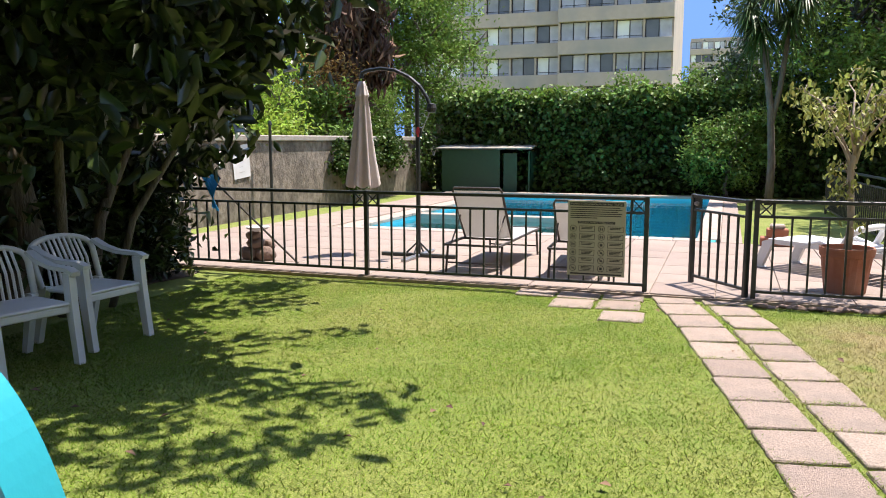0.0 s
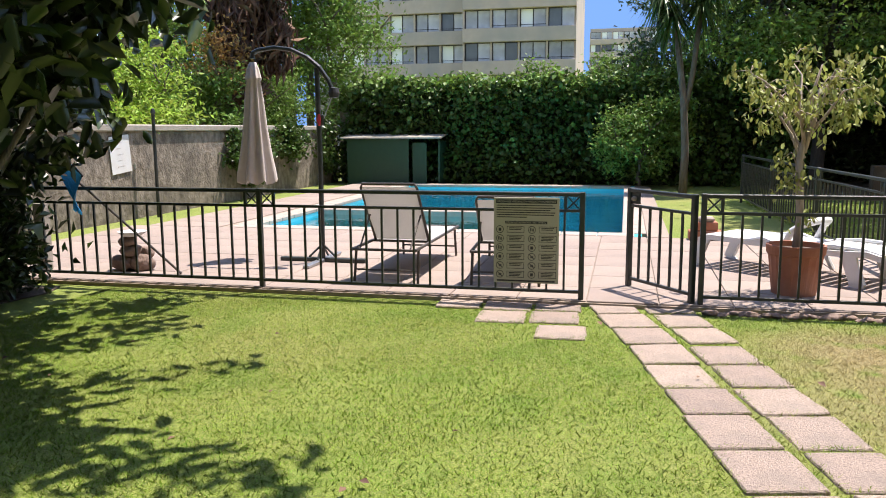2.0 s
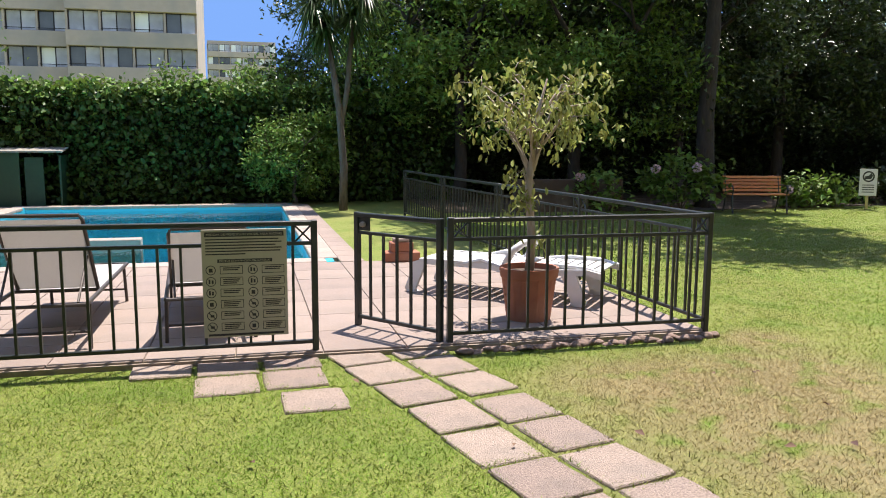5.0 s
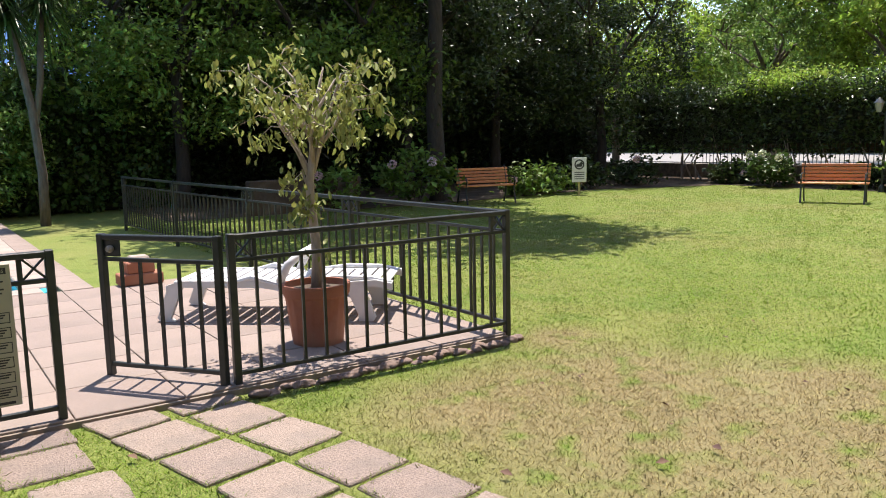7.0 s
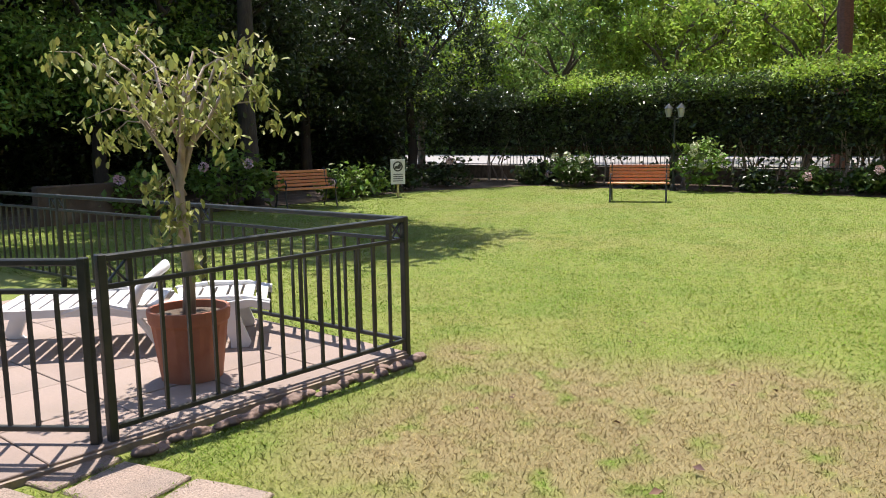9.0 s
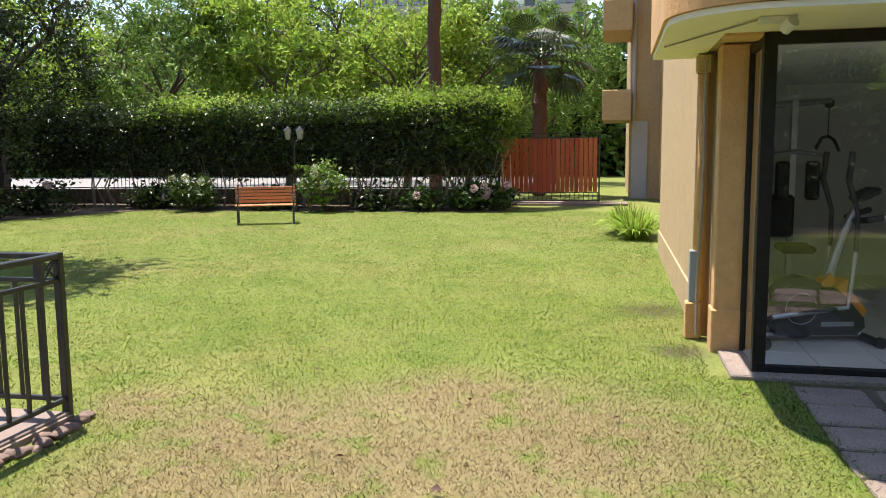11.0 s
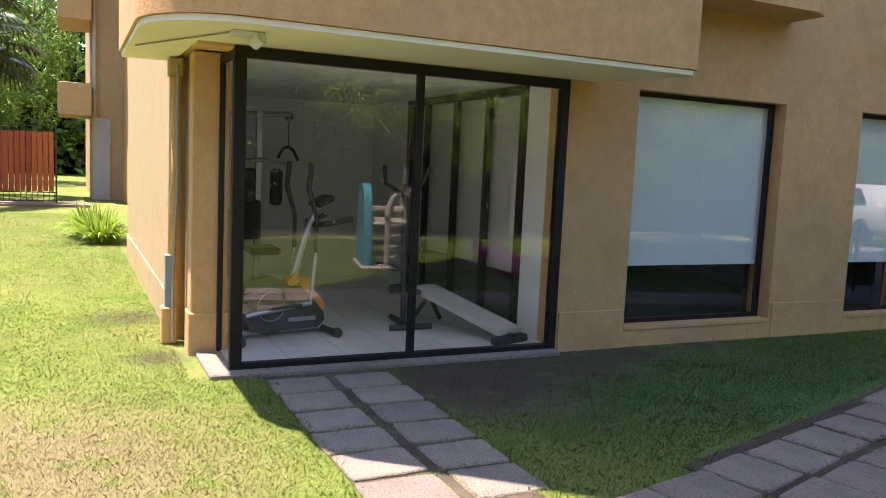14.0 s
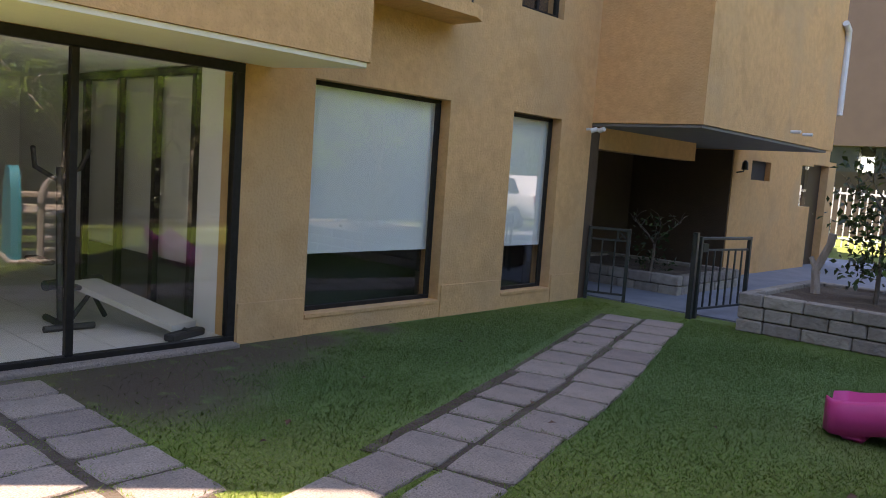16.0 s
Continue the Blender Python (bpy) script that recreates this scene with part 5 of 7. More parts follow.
bk = thing("brick_stack", "small stack of terracotta blocks with a pale top beside the deck", "block", 0.7, 11.8, DECK)
part("block", B(-0.22, 0.22, -0.12, 0.12, 0, 0.12, 0.012), M_TERRA, bk)
part("block", B(-0.14, 0.14, -0.1, 0.1, 0.12, 0.24, 0.012), M_TERRA, bk)
part("cap", B(-0.1, 0.1, -0.09, 0.09, 0.24, 0.3, 0.02), M_COPING, bk)

# pool net leaning behind the fence
net = thing("pool_net", "blue pool skimmer net on a long pole leaning over the railing", "net", -5.5, 7.66, 0.02)
part("pole", T([(0.75, 0.45, 0.04), (-0.02, 0.03, 0.97), (-0.1, -0.01, 1.06)], 0.012, 8), M_TUBE, net)
HOOP = [(-0.25, -0.05, 1.24), (-0.13, -0.05, 1.2), (0.0, -0.05, 1.12), (0.06, -0.05, 1.06), (-0.02, -0.05, 1.0), (-0.16, -0.05, 1.04), (-0.23, -0.05, 1.14)]
part("hoop", T(HOOP + HOOP[:1], 0.01, 6), M_CABLE, net)
bm = bmesh.new()
tip = Vector((-0.01, -0.07, 0.72))
bag = []
for k in range(7):
    u = k / 6
    bag.append([bm.verts.new(Vector(h).lerp(tip + Vector((0.05 * math.cos(j), 0, 0.03 * math.sin(2 * j))), u) + Vector((0, -0.05 * math.sin(math.pi * u) * (1 if j < 4 else -0.3), 0.02 * math.sin(5 * u + j)))) for j, h in enumerate(HOOP)])
for lo, hi in zip(bag, bag[1:]):
    for k in range(7):
        bm.faces.new((lo[k], lo[(k + 1) % 7], hi[(k + 1) % 7], hi[k]))
part("net_bag", bm, M_BLUE, net, "blue mesh bag")
bp = thing("wall_poster", "weathered white sheet hung askew on the garden wall", "poster", -8.585, 12.7, 1.12)
part("sheet", B(0, 0.006, -0.27, 0.27, -0.31, 0.31, m=pose(0, 0, 0, 5)), M_WHITE, bp)
for k in range(5):
    part("faded_line", B(0.007, 0.009, -0.1, 0.08 - 0.05 * (k % 2), 0.2 - k * 0.1, 0.207 - k * 0.1, m=pose(0, 0, 0, 5)), M_MESH, bp, "faded print line")
po = thing("lamp_pole", "thin dark pole standing against the garden wall", "pole", -8.35, 13.35, 0)
part("shaft", T([(0, 0, 0), (0, 0, 1.8)], 0.03, 10), M_FENCE, po)
part("cap", lathe([(0.035, 1.8), (0.045, 1.82), (0.03, 1.88), (0, 1.9)], 10), M_FENCE, po)
wp = thing("white_post", "short white painted post by the fence end", "post", -6.35, 8.1, DECK)
part("shaft", B(-0.06, 0.06, -0.06, 0.06, 0, 0.72, 0.012), M_CAP, wp)
for x, y, z, ry, rz2, n in [(-8.45, 17.2, 1.15, 0.9, 0.55, 1800), (-8.45, 19.3, 1.3, 0.8, 0.45, 1300), (-8.45, 21.8, 1.1, 0.6, 0.8, 900), (-8.45, 17.0, 0.6, 0.3, 0.5, 400)]:
    t = thing("ivy_trail", "ivy trailing down the garden wall", "ivy", x, y, z)
    foliage("leaf_cover", crown_points([((0, 0, 0), (0.12, ry, rz2))], n, 0.12, 30), 0.11, M_LEAF_IVY, t, floor=-2, aspect=0.8)["kind"] = "stuff"

# white stacking chairs
def garden_chair(x, y, rz):
    t = thing("garden_chair", "white moulded plastic garden armchair on the shaded lawn", "chair", x, y, 0, rz, "white garden chairs")
    t.scale = (1.0, 1.14, 1.0)
    bm = B(-0.21, 0.24, -0.23, 0.23, 0.40, 0.425, 0.01)
    part("seat", bm, M_WHITE, t)
    part("apron", B(0.2, 0.235, -0.22, 0.22, 0.35, 0.4, 0.008), M_WHITE, t)
    for s in (-1, 1):
        part("leg", prism([(0.17, 0.62), (0.25, 0.62), (0.265, 0.4), (0.31, 0.0), (0.25, 0.0), (0.19, 0.4)], s * 0.235 - 0.022, s * 0.235 + 0.022, axis="y"), M_WHITE, t)
        part("leg", prism([(-0.16, 0.44), (-0.24, 0.44), (-0.34, 0.0), (-0.28, 0.0)], s * 0.215 - 0.02, s * 0.215 + 0.02, axis="y"), M_WHITE, t)
        bm = bmesh.new()
        arm = [(0.27, 0.6), (0.2, 0.625), (0.0, 0.63), (-0.15, 0.66), (-0.27, 0.72), (-0.25, 0.74), (-0.13, 0.69), (0.0, 0.66), (0.2, 0.655), (0.28, 0.63)]
        prism(arm, s * 0.245 - 0.028, s * 0.245 + 0.028, bm, axis="y")
        part("armrest", bm, M_WHITE, t)
    hoop = []
    for k in range(13):
        a = math.pi * k / 12
        h = 0.66 + 0.12 * math.sin(a) ** 0.7
        hoop.append((-0.25 - 0.11 * (h - 0.42) - 0.05 * math.sin(a), 0.245 * math.cos(a), h))
    bm = bmesh.new()
    tube(bm, [(-0.2, 0.235, 0.42)] + hoop + [(-0.2, -0.235, 0.42)], 0.022, 8)
    part("back_hoop", bm, M_WHITE, t, smooth=True)
    for k in range(9):
        yy = -0.16 + 0.04 * k
        h = 0.66 + 0.12 * math.sin(math.acos(max(-1, min(1, yy / 0.245)))) ** 0.7
        part("back_slat", T([(-0.2, yy, 0.42), (-0.235, yy, 0.6), (-0.25 - 0.11 * (h - 0.42) - 0.04, yy, h)], 0.010, 6), M_WHITE, t)
    return t


garden_chair(-4.49, 4.6, -4)
garden_chair(-4.42, 3.84, -12)

# children's plastic toys
M_TURQ = material("turquoise_plastic", (0.012, 0.3, 0.38), 0.4, second=(0.02, 0.36, 0.44), scale=4, amount=0.5, bump=0.05)
M_SAND = material("sand_plastic", (0.46, 0.39, 0.32), 0.5, second=(0.40, 0.34, 0.28), scale=6, amount=0.5)
M_PINK = material("pink_plastic", (0.60, 0.05, 0.22), 0.4, second=(0.52, 0.04, 0.18), scale=5, amount=0.5, bump=0.05)
toy = thing("play_climber", "turquoise and sand plastic toddler climber on the lawn", "play set", -1.285, 0.56, 0, 12)
side_shape = [(0.42 * math.copysign(abs(math.cos(a)) ** 0.7, math.cos(a)), 1.22 * math.sin(a) ** 0.75) for a in (math.pi * k / 64 for k in range(65))]
bm = prism(side_shape, 0.18, 0.3, axis="y")
part("side_panel", bm, M_TURQ, toy, "turquoise moulded side panel")
bm = prism([(a * 0.95, b * 0.98) for a, b in side_shape], -0.5, -0.4, axis="y")
part("side_panel", bm, M_SAND, toy, "sand-coloured moulded side panel")
for k in range(5):
    part("rung", B(-0.36 + 0.01 * k, -0.26, -0.4, 0.18, 0.12 + 0.17 * k, 0.2 + 0.17 * k, 0.02), M_SAND, toy, "sand-coloured climbing rung")
part("platform", B(-0.3, 0.34, -0.4, 0.18, 0.62, 0.68, 0.02), M_SAND, toy)
for y in (-0.4, -0.08):
    part("ladder_stile", B(0.34, 0.42, y, y + 0.08, 0.06, 0.72, 0.02), M_SAND, toy, "sand-coloured ladder side")
for k in range(4):
    part("ladder_rung", B(0.345, 0.415, -0.32, -0.08, 0.14 + 0.15 * k, 0.21 + 0.15 * k, 0.02), M_SAND, toy, "sand-coloured ladder rung")
part("ladder_arch", T([(0.38, -0.36 + 0.16 * (1 - math.cos(a)), 0.72 + 0.36 * math.sin(a)) for a in (math.pi * k / 14 for k in range(15))], 0.05, 10), M_SAND, toy, "sand-coloured arched entrance", smooth=True)
part("base", B(-0.46, 0.46, -0.54, 0.34, 0.0, 0.06, 0.02), M_SAND, toy)
sl = thing("toy_slide", "pink plastic toddler slide on the shaded lawn", "slide", -0.62, -0.98, 0, 0)
bm = bmesh.new()
rows = []
for k in range(15):
    u = k / 14
    x = 0.62 - 0.95 * u
    z = 0.10 + 0.26 * max(0, u - 0.12) ** 1.15
    w = 0.2 * min(1, (u + 0.02) / 0.09) ** 0.5
    rows.append([bm.verts.new((x, w * s, z + h)) for s, h in ((-1.0, 0.13), (-0.85, 0.15), (-0.62, 0.03), (0.0, 0.0), (0.62, 0.03), (0.85, 0.15), (1.0, 0.13), (0.95, -0.07), (0.0, -0.09), (-0.95, -0.07))])
for a, b in zip(rows, rows[1:]):
    for k in range(10):
        bm.faces.new((a[k], a[(k + 1) % 10], b[(k + 1) % 10], b[k]))
bm.faces.new(rows[0])
bm.faces.new(rows[-1])
part("chute", bm, M_PINK, sl, "pink chute", smooth=True)
part("leg", B(-0.3, -0.22, -0.17, -0.1, 0, 0.26, 0.02), M_PINK, sl)
part("leg", B(-0.3, -0.22, 0.1, 0.17, 0, 0.26, 0.02), M_PINK, sl)
part("foot", B(0.35, 0.5, -0.15, 0.15, 0.0, 0.06, 0.02), M_PINK, sl)

# ---- garden furniture across the lawn ----
M_BENCH = material("orange_bench_wood", (0.522, 0.207, 0.063), 0.5, second=(0.432, 0.153, 0.045), scale=6, amount=0.6, bump=0.2, bump_scale=40, stretch=(1, 8, 8), objrand=0.1)


def bench(x, y, rz):
    t = thing("park_bench", "orange wooden slat bench with black iron arms on the lawn", "bench", x, y, 0, rz, "garden benches")
    for k in range(5):
        part("seat_slat", B(-0.66, 0.66, -0.24 + k * 0.09, -0.165 + k * 0.09, 0.40, 0.43, 0.006), M_BENCH, t)
    m = pose(0, 0.22, 0.46, -14)
    for k in range(5):
        part("back_slat", B(-0.66, 0.66, -0.015, 0.012, k * 0.075, k * 0.075 + 0.06, 0.006, m=m), M_BENCH, t)
    for s in (-0.6, 0.6):
        bm = bmesh.new()
        tube(bm, [(s, -0.3, 0), (s, -0.24, 0.2), (s, -0.22, 0.40), (s, 0.2, 0.39), (s, 0.32, 0.86)], 0.02, 6)
        tube(bm, [(s, 0.2, 0.39), (s, 0.24, 0.2), (s, 0.34, 0.0)], 0.02, 6)
        part("iron_leg", bm, M_FENCE, t, "black cast-iron leg")
        part("iron_arm", T([(s, -0.22, 0.40), (s, -0.28, 0.52), (s, -0.22, 0.6), (s, -0.05, 0.62), (s, 0.26, 0.6)], 0.018, 6), M_FENCE, t)
    return t


bench(14.8, 12.15, -66)
bench(9.9, 17.68, -14)
ds = thing("warning_sign", "small white notice with a dark round symbol on a wooden stake", "sign", 13.05, 17.88, 0, -28)
part("stake", B(-0.03, 0.03, 0.0, 0.03, 0, 0.5, 0.004), material("pale_stake", (0.5, 0.42, 0.16), 0.8, second=(0.4, 0.33, 0.12), scale=12), ds, "yellowish wooden stake")
part("panel", B(-0.19, 0.19, -0.015, 0.0, 0.33, 0.96, 0.003), M_WHITE, ds)
bm = bmesh.new()
ring(bm, 0, 0.78, 0.13, 0.035, -0.02, -0.015)
rr = prism([(-0.08, 0.72), (0.06, 0.72), (0.09, 0.8), (0.05, 0.86), (0.0, 0.8), (-0.08, 0.78)], -0.019, -0.015, axis="y")
part("symbol", bm, M_INK, ds, "dark round symbol")
part("symbol", rr, M_INK, ds)
for k in range(4):
    part("print_line", B(-0.13, 0.13, -0.018, -0.015, 0.57 - k * 0.055, 0.59 - k * 0.055), M_INK, ds)
lp = thing("garden_lamp", "black garden lamp post with two lanterns by the hedge", "lamp post", 18.3, 12.9)
part("post", T([(0, 0, 0), (0, 0, 1.95)], [0.035, 0.025], 8), M_FENCE, lp)
part("foot", lathe([(0.09, 0), (0.08, 0.1), (0.04, 0.18)], 12), M_FENCE, lp)
part("arm", T([(0, -0.17, 1.9), (0, 0, 1.85), (0, 0.17, 1.9)], 0.014, 6), M_FENCE, lp)
M_FROST = material("frosted_glass", (0.35, 0.35, 0.33), 0.3, second=(0.28, 0.28, 0.27), scale=9)
for s in (-0.17, 0.17):
    ln = part("lantern", lathe([(0.06, 0.0), (0.1, 0.22)], 6, 0, s, 1.92), M_FROST, lp, "frosted lantern glass")
    part("lid", lathe([(0.13, 0.22), (0.06, 0.3), (0.02, 0.34), (0, 0.36)], 6, 0, s, 1.92), M_FENCE, ln)
M_PETAL = material("hydrangea_petal", (0.62, 0.50, 0.50), 0.8, second=(0.55, 0.30, 0.34), scale=3, amount=0.6, island=0.2)
M_PETAL_W = material("hydrangea_cream", (0.62, 0.62, 0.45), 0.8, second=(0.5, 0.55, 0.35), scale=3, amount=0.6, island=0.2)


def flower_bush(x, y, r, h, heads, mat, petal, label):
    t = thing("hydrangea", label, "flowering shrub", x, y)
    rng = random.Random(int(x * 7 + y * 13))
    for k in range(7):
        a = k * 0.9
        part("stem", T([(0, 0, 0), (r * 0.6 * math.cos(a), r * 0.6 * math.sin(a), h * 0.8)], [0.012, 0.006], 5), M_BARK, t)
    lm = foliage("leaf_mass", crown_points([((0, 0, h * 0.5), (r, r, h * 0.5))], int(500 * r * 2), 0.16, 30, 0.3), 0.17, mat, t, aspect=0.6, up=0.8)
    lm["kind"] = "stuff"
    for k in range(heads):
        a = rng.uniform(1.6, 4.7)
        c = np.array([r * 0.85 * math.cos(a), r * 0.85 * math.sin(a), h * rng.uniform(0.5, 1.0)])
        d = unit(RNG.normal(size=(70, 3)))
        v, f = leaves(c + d * 0.095, 0.06, aspect=0.9, up=0.0)
        arrays("flower_head", v, f, petal, t, "round hydrangea flower head")
    return t


for x, y, r, h, n, mt, pt in [(18.4, 15.9, 0.7, 1.0, 4, M_LEAF_IVY, M_PETAL_W), (18.5, 12.2, 0.6, 1.35, 4, M_LEAF, M_PETAL_W), (18.8, 9.6, 0.45, 0.6, 1, M_LEAF_IVY, M_PETAL), (19.0, 8.3, 0.6, 0.8, 3, M_LEAF_IVY, M_PETAL), (19.2, 7.7, 0.5, 0.7, 2, M_LEAF_IVY, M_PETAL), (18.9, 10.9, 0.5, 0.5, 0, M_LEAF_DARK, M_PETAL), (19.0, 13.9, 0.6, 0.55, 0, M_LEAF_DARK, M_PETAL), (19.0, 17.6, 0.6, 0.6, 1, M_LEAF_DARK, M_PETAL), (8.6, 18.6, 0.9, 1.3, 2, M_LEAF, M_PETAL), (11.9, 18.6, 0.6, 0.8, 1, M_LEAF, M_PETAL), (12.9, 18.9, 0.5, 0.6, 1, M_LEAF, M_PETAL_W), (6.6, 18.9, 0.7, 0.9, 1, M_LEAF, M_PETAL), (14.8, 19.6, 0.7, 0.8, 0, M_LEAF_DARK, M_PETAL), (16.8, 19.4, 0.7, 0.8, 1, M_LEAF_DARK, M_PETAL)]:
    flower_bush(x, y, r, h, n, mt, pt, "leafy hydrangea bush with " + ("round flower heads" if n else "no open flowers") + " under the hedge")


def strap_leaves(name, label, category, x, y, count, length, width, mat, lift=0.9, z=0.0):
    """Arching strap-shaped leaves from one tuft."""
    t = thing(name, label, category, x, y, z)
    a = RNG.uniform(0, 2 * np.pi, count)
    out = np.stack([np.cos(a), np.sin(a), np.zeros(count)], 1)
    side_ = np.stack([-np.sin(a), np.cos(a), np.zeros(count)], 1) * width
    L_ = length * RNG.uniform(0.6, 1.2, (count, 1))
    tilt = RNG.uniform(0.15, 1.0, (count, 1))
    root = out * RNG.uniform(0, 0.25, (count, 1)) * length
    rows_ = []
    for k in range(5):
        u = k / 4
        c = root + out * L_ * u * tilt + np.array([0, 0, 1.0]) * L_ * (u * lift - (u ** 2.2) * tilt * 0.75)
        w_ = (1 - u ** 2.5) + 0.05
        rows_ += [c - side_ * w_, c + side_ * w_]
    v = np.stack(rows_, 1).reshape(-1, 3)
    i = np.arange(count)[:, None] * 10
    f = np.concatenate([i + [2 * k, 2 * k + 1, 2 * k + 3, 2 * k + 2] for k in range(4)])
    arrays("leaf_tuft", v, f, mat, t)
    return t


for x, y, n in [(13.2, 4.25, 160), (13.8, 4.35, 160), (12.6, 4.2, 120)]:
    ag = strap_leaves("agapanthus", "clump of bright strap-leaved agapanthus against the wall", "plant", x, y, n * 2, 0.72, 0.018, M_LEAF_LIGHT)
# slender cordyline with drooping tufts by the pool lawn
cd = thing("cordyline_tree", "slender twin-stemmed cordyline with drooping strap leaves", "tree", 0.95, 20.0)
part("trunk", T([(0, 0, -0.05), (0.02, 0, 1.0), (-0.06, 0, 2.2), (-0.3, 0, 3.9)], [0.1, 0.085, 0.075, 0.065], 8), M_BARK, cd, smooth=True)
part("trunk", T([(-0.02, 0, 1.9), (0.12, 0.02, 2.7), (0.25, 0, 4.1)], [0.06, 0.06, 0.055], 8), M_BARK, cd, smooth=True)
def strap_head(parent, x, y, z, count, length, width, mat, lift, name="leaf_head"):
    d = unit(RNG.normal(size=(count, 3)) + np.array([0, 0, 0.35]))
    flat = unit(np.stack([-d[:, 1], d[:, 0], np.zeros(count)], 1)) * width
    L_ = length * RNG.uniform(0.7, 1.15, (count, 1))
    rows_ = []
    for k in range(5):
        u = k / 4
        c = np.array([x, y, z]) + d * L_ * u + np.array([0, 0, -1.0]) * L_ * u ** 2 * lift
        w_ = 1.05 - u ** 2
        rows_ += [c - flat * w_, c + flat * w_]
    v = np.stack(rows_, 1).reshape(-1, 3)
    i = np.arange(count)[:, None] * 10
    f = np.concatenate([i + [2 * k, 2 * k + 1, 2 * k + 3, 2 * k + 2] for k in range(4)])
    return arrays(name, v, f, mat, parent)


for x, z in ((-0.35, 4.0), (0.25, 4.2), (-0.1, 4.9), (0.5, 4.8), (-0.6, 4.5)):
    strap_head(cd, x, 0, z, 190, 0.8, 0.024, M_LEAF_IVY, 0.65)


def fan_palm(label, x, y, h, r, count, size, mat, bark):
    t = thing("palm_tree", label, "palm", x, y)
    bm = bmesh.new()
    pts_ = [(0.03 * math.sin(k * 2.1), 0.03 * math.cos(k * 1.7), h * k / 16) for k in range(17)]
    tube(bm, pts_, [r * (1.12 if k % 2 else 0.95) for k in range(17)], 10)
    part("trunk", bm, bark, t)
    for k in range(count):
        a = k * 2.4
        e = random.Random(k).uniform(-0.7, 1.1)
        d = Vector((math.cos(a) * math.cos(e), math.sin(a) * math.cos(e), math.sin(e)))
        c = Vector((0, 0, h)) + d * size * 1.1
        bm = bmesh.new()
        tube(bm, [(0, 0, h), tuple(c)], 0.02, 4)
        s = d.cross(Vector((0, 0, 1))).normalized()
        up = s.cross(d)
        for j in range(13):
            b = -1.25 + 2.5 * j / 12
            w = (d * math.cos(b) + s * math.sin(b))
            tip_ = c + w * size + Vector((0, 0, -0.35 * size))
            mid_ = c + w * size * 0.6
            q = up.cross(w).normalized() * 0.05 * size
            vs = [bm.verts.new(z_) for z_ in (c, mid_ + q, tip_, mid_ - q)]
            bm.faces.new(vs)
        part("frond", bm, mat, t)
    return t


M_BARK_RED = material("palm_bark", (0.17, 0.085, 0.055), 0.95, second=(0.10, 0.05, 0.033), scale=14, amount=0.8, bump=0.9, bump_scale=22, stretch=(1, 1, 2))
fan_palm("fan palm with grey-green fronds above the hedge", 26.5, 7.15, 4.7, 0.25, 40, 1.0, M_LEAF_DARK, M_BARK_RED)
fan_palm("tall palm with a reddish ringed trunk", 24.5, 10.45, 11.0, 0.21, 26, 1.6, M_LEAF, M_BARK_RED)
skirt_palm = fan_palm("palm with a skirt of dead brown fronds behind the wall", -10.0, 19.8, 7.6, 0.3, 26, 1.2, M_LEAF, M_BARK_RED)
foliage("frond_skirt", crown_points([((0, 0, 3.3), (0.45, 0.45, 2.2)), ((0.7, 0.6, 4.2), (0.3, 0.3, 1.2))], 3000, 0.18, 80, 0.6), 0.5, M_LEAF_RUST, skirt_palm, aspect=0.12, droop=2.0, up=0.0)
tree("rust-leaved small tree behind the wall", -9.9, 18.6, 2.6, 0.05, [((0, 0, 3.1), (0.6, 0.6, 0.7))], 900, 0.13, material("leaf_orange", (0.30, 0.16, 0.045), 0.7, second=(0.4, 0.25, 0.07), scale=3, amount=0.7, island=0.4, translucent=0.3), clump=0.25, clumps=30)

# ---- building fittings ----
M_GREY = material("grey_pvc", (0.30, 0.33, 0.35), 0.5, second=(0.25, 0.28, 0.3), scale=8)
dp = thing("downpipe", "ochre painted rainwater downpipe with grey lower box", "pipe", 5.1, 3.93)
part("pipe", T([(0, 0, 0.3), (0, 0, 2.2)], 0.05, 12), M_STUCCO, dp, smooth=True)
part("hopper", B(-0.06, 0.06, -0.05, 0.06, 2.12, 2.26, 0.008), M_STUCCO_LIT, dp)
part("boot", B(-0.045, 0.045, -0.02, 0.075, 0.3, 0.72, 0.006), M_GREY, dp, "grey metal pipe guard")
part("foot", B(-0.07, 0.07, -0.02, 0.1, 0, 0.3, 0.01), M_STUCCO, dp)
part("cable", T([(-0.13, -0.0, 2.2), (-0.14, 0.0, 1.2), (-0.1, 0.02, 0.5), (-0.13, 0.02, 0.05)], 0.012, 6), M_CAP, dp)
sc = thing("security_camera", "small white security camera under the bay", "camera", 3.42, 3.72, 2.27)
part("mount", B(-0.06, 0.06, -0.1, 0.1, -0.03, 0.0, 0.006), M_WHITE, sc)
body = part("body", lathe([(0.0, 0), (0.035, 0.0), (0.038, 0.08), (0.0, 0.08)], 14), M_WHITE, sc)
body.matrix_basis = pose(-0.02, -0.04, -0.075, 60, 0, -60)
part("lens", lathe([(0.0, -0.004), (0.022, -0.004), (0.024, 0.0)], 12), M_CABLE, body)
part("cable", T([(0.0, 0.1, -0.012), (0.4, 0.25, -0.008), (1.1, 0.55, -0.01)], 0.006, 5), M_CAP, sc)
sc2 = thing("security_camera", "pair of white security cameras at the entrance corner", "camera", 3.93, -3.98, 2.17)
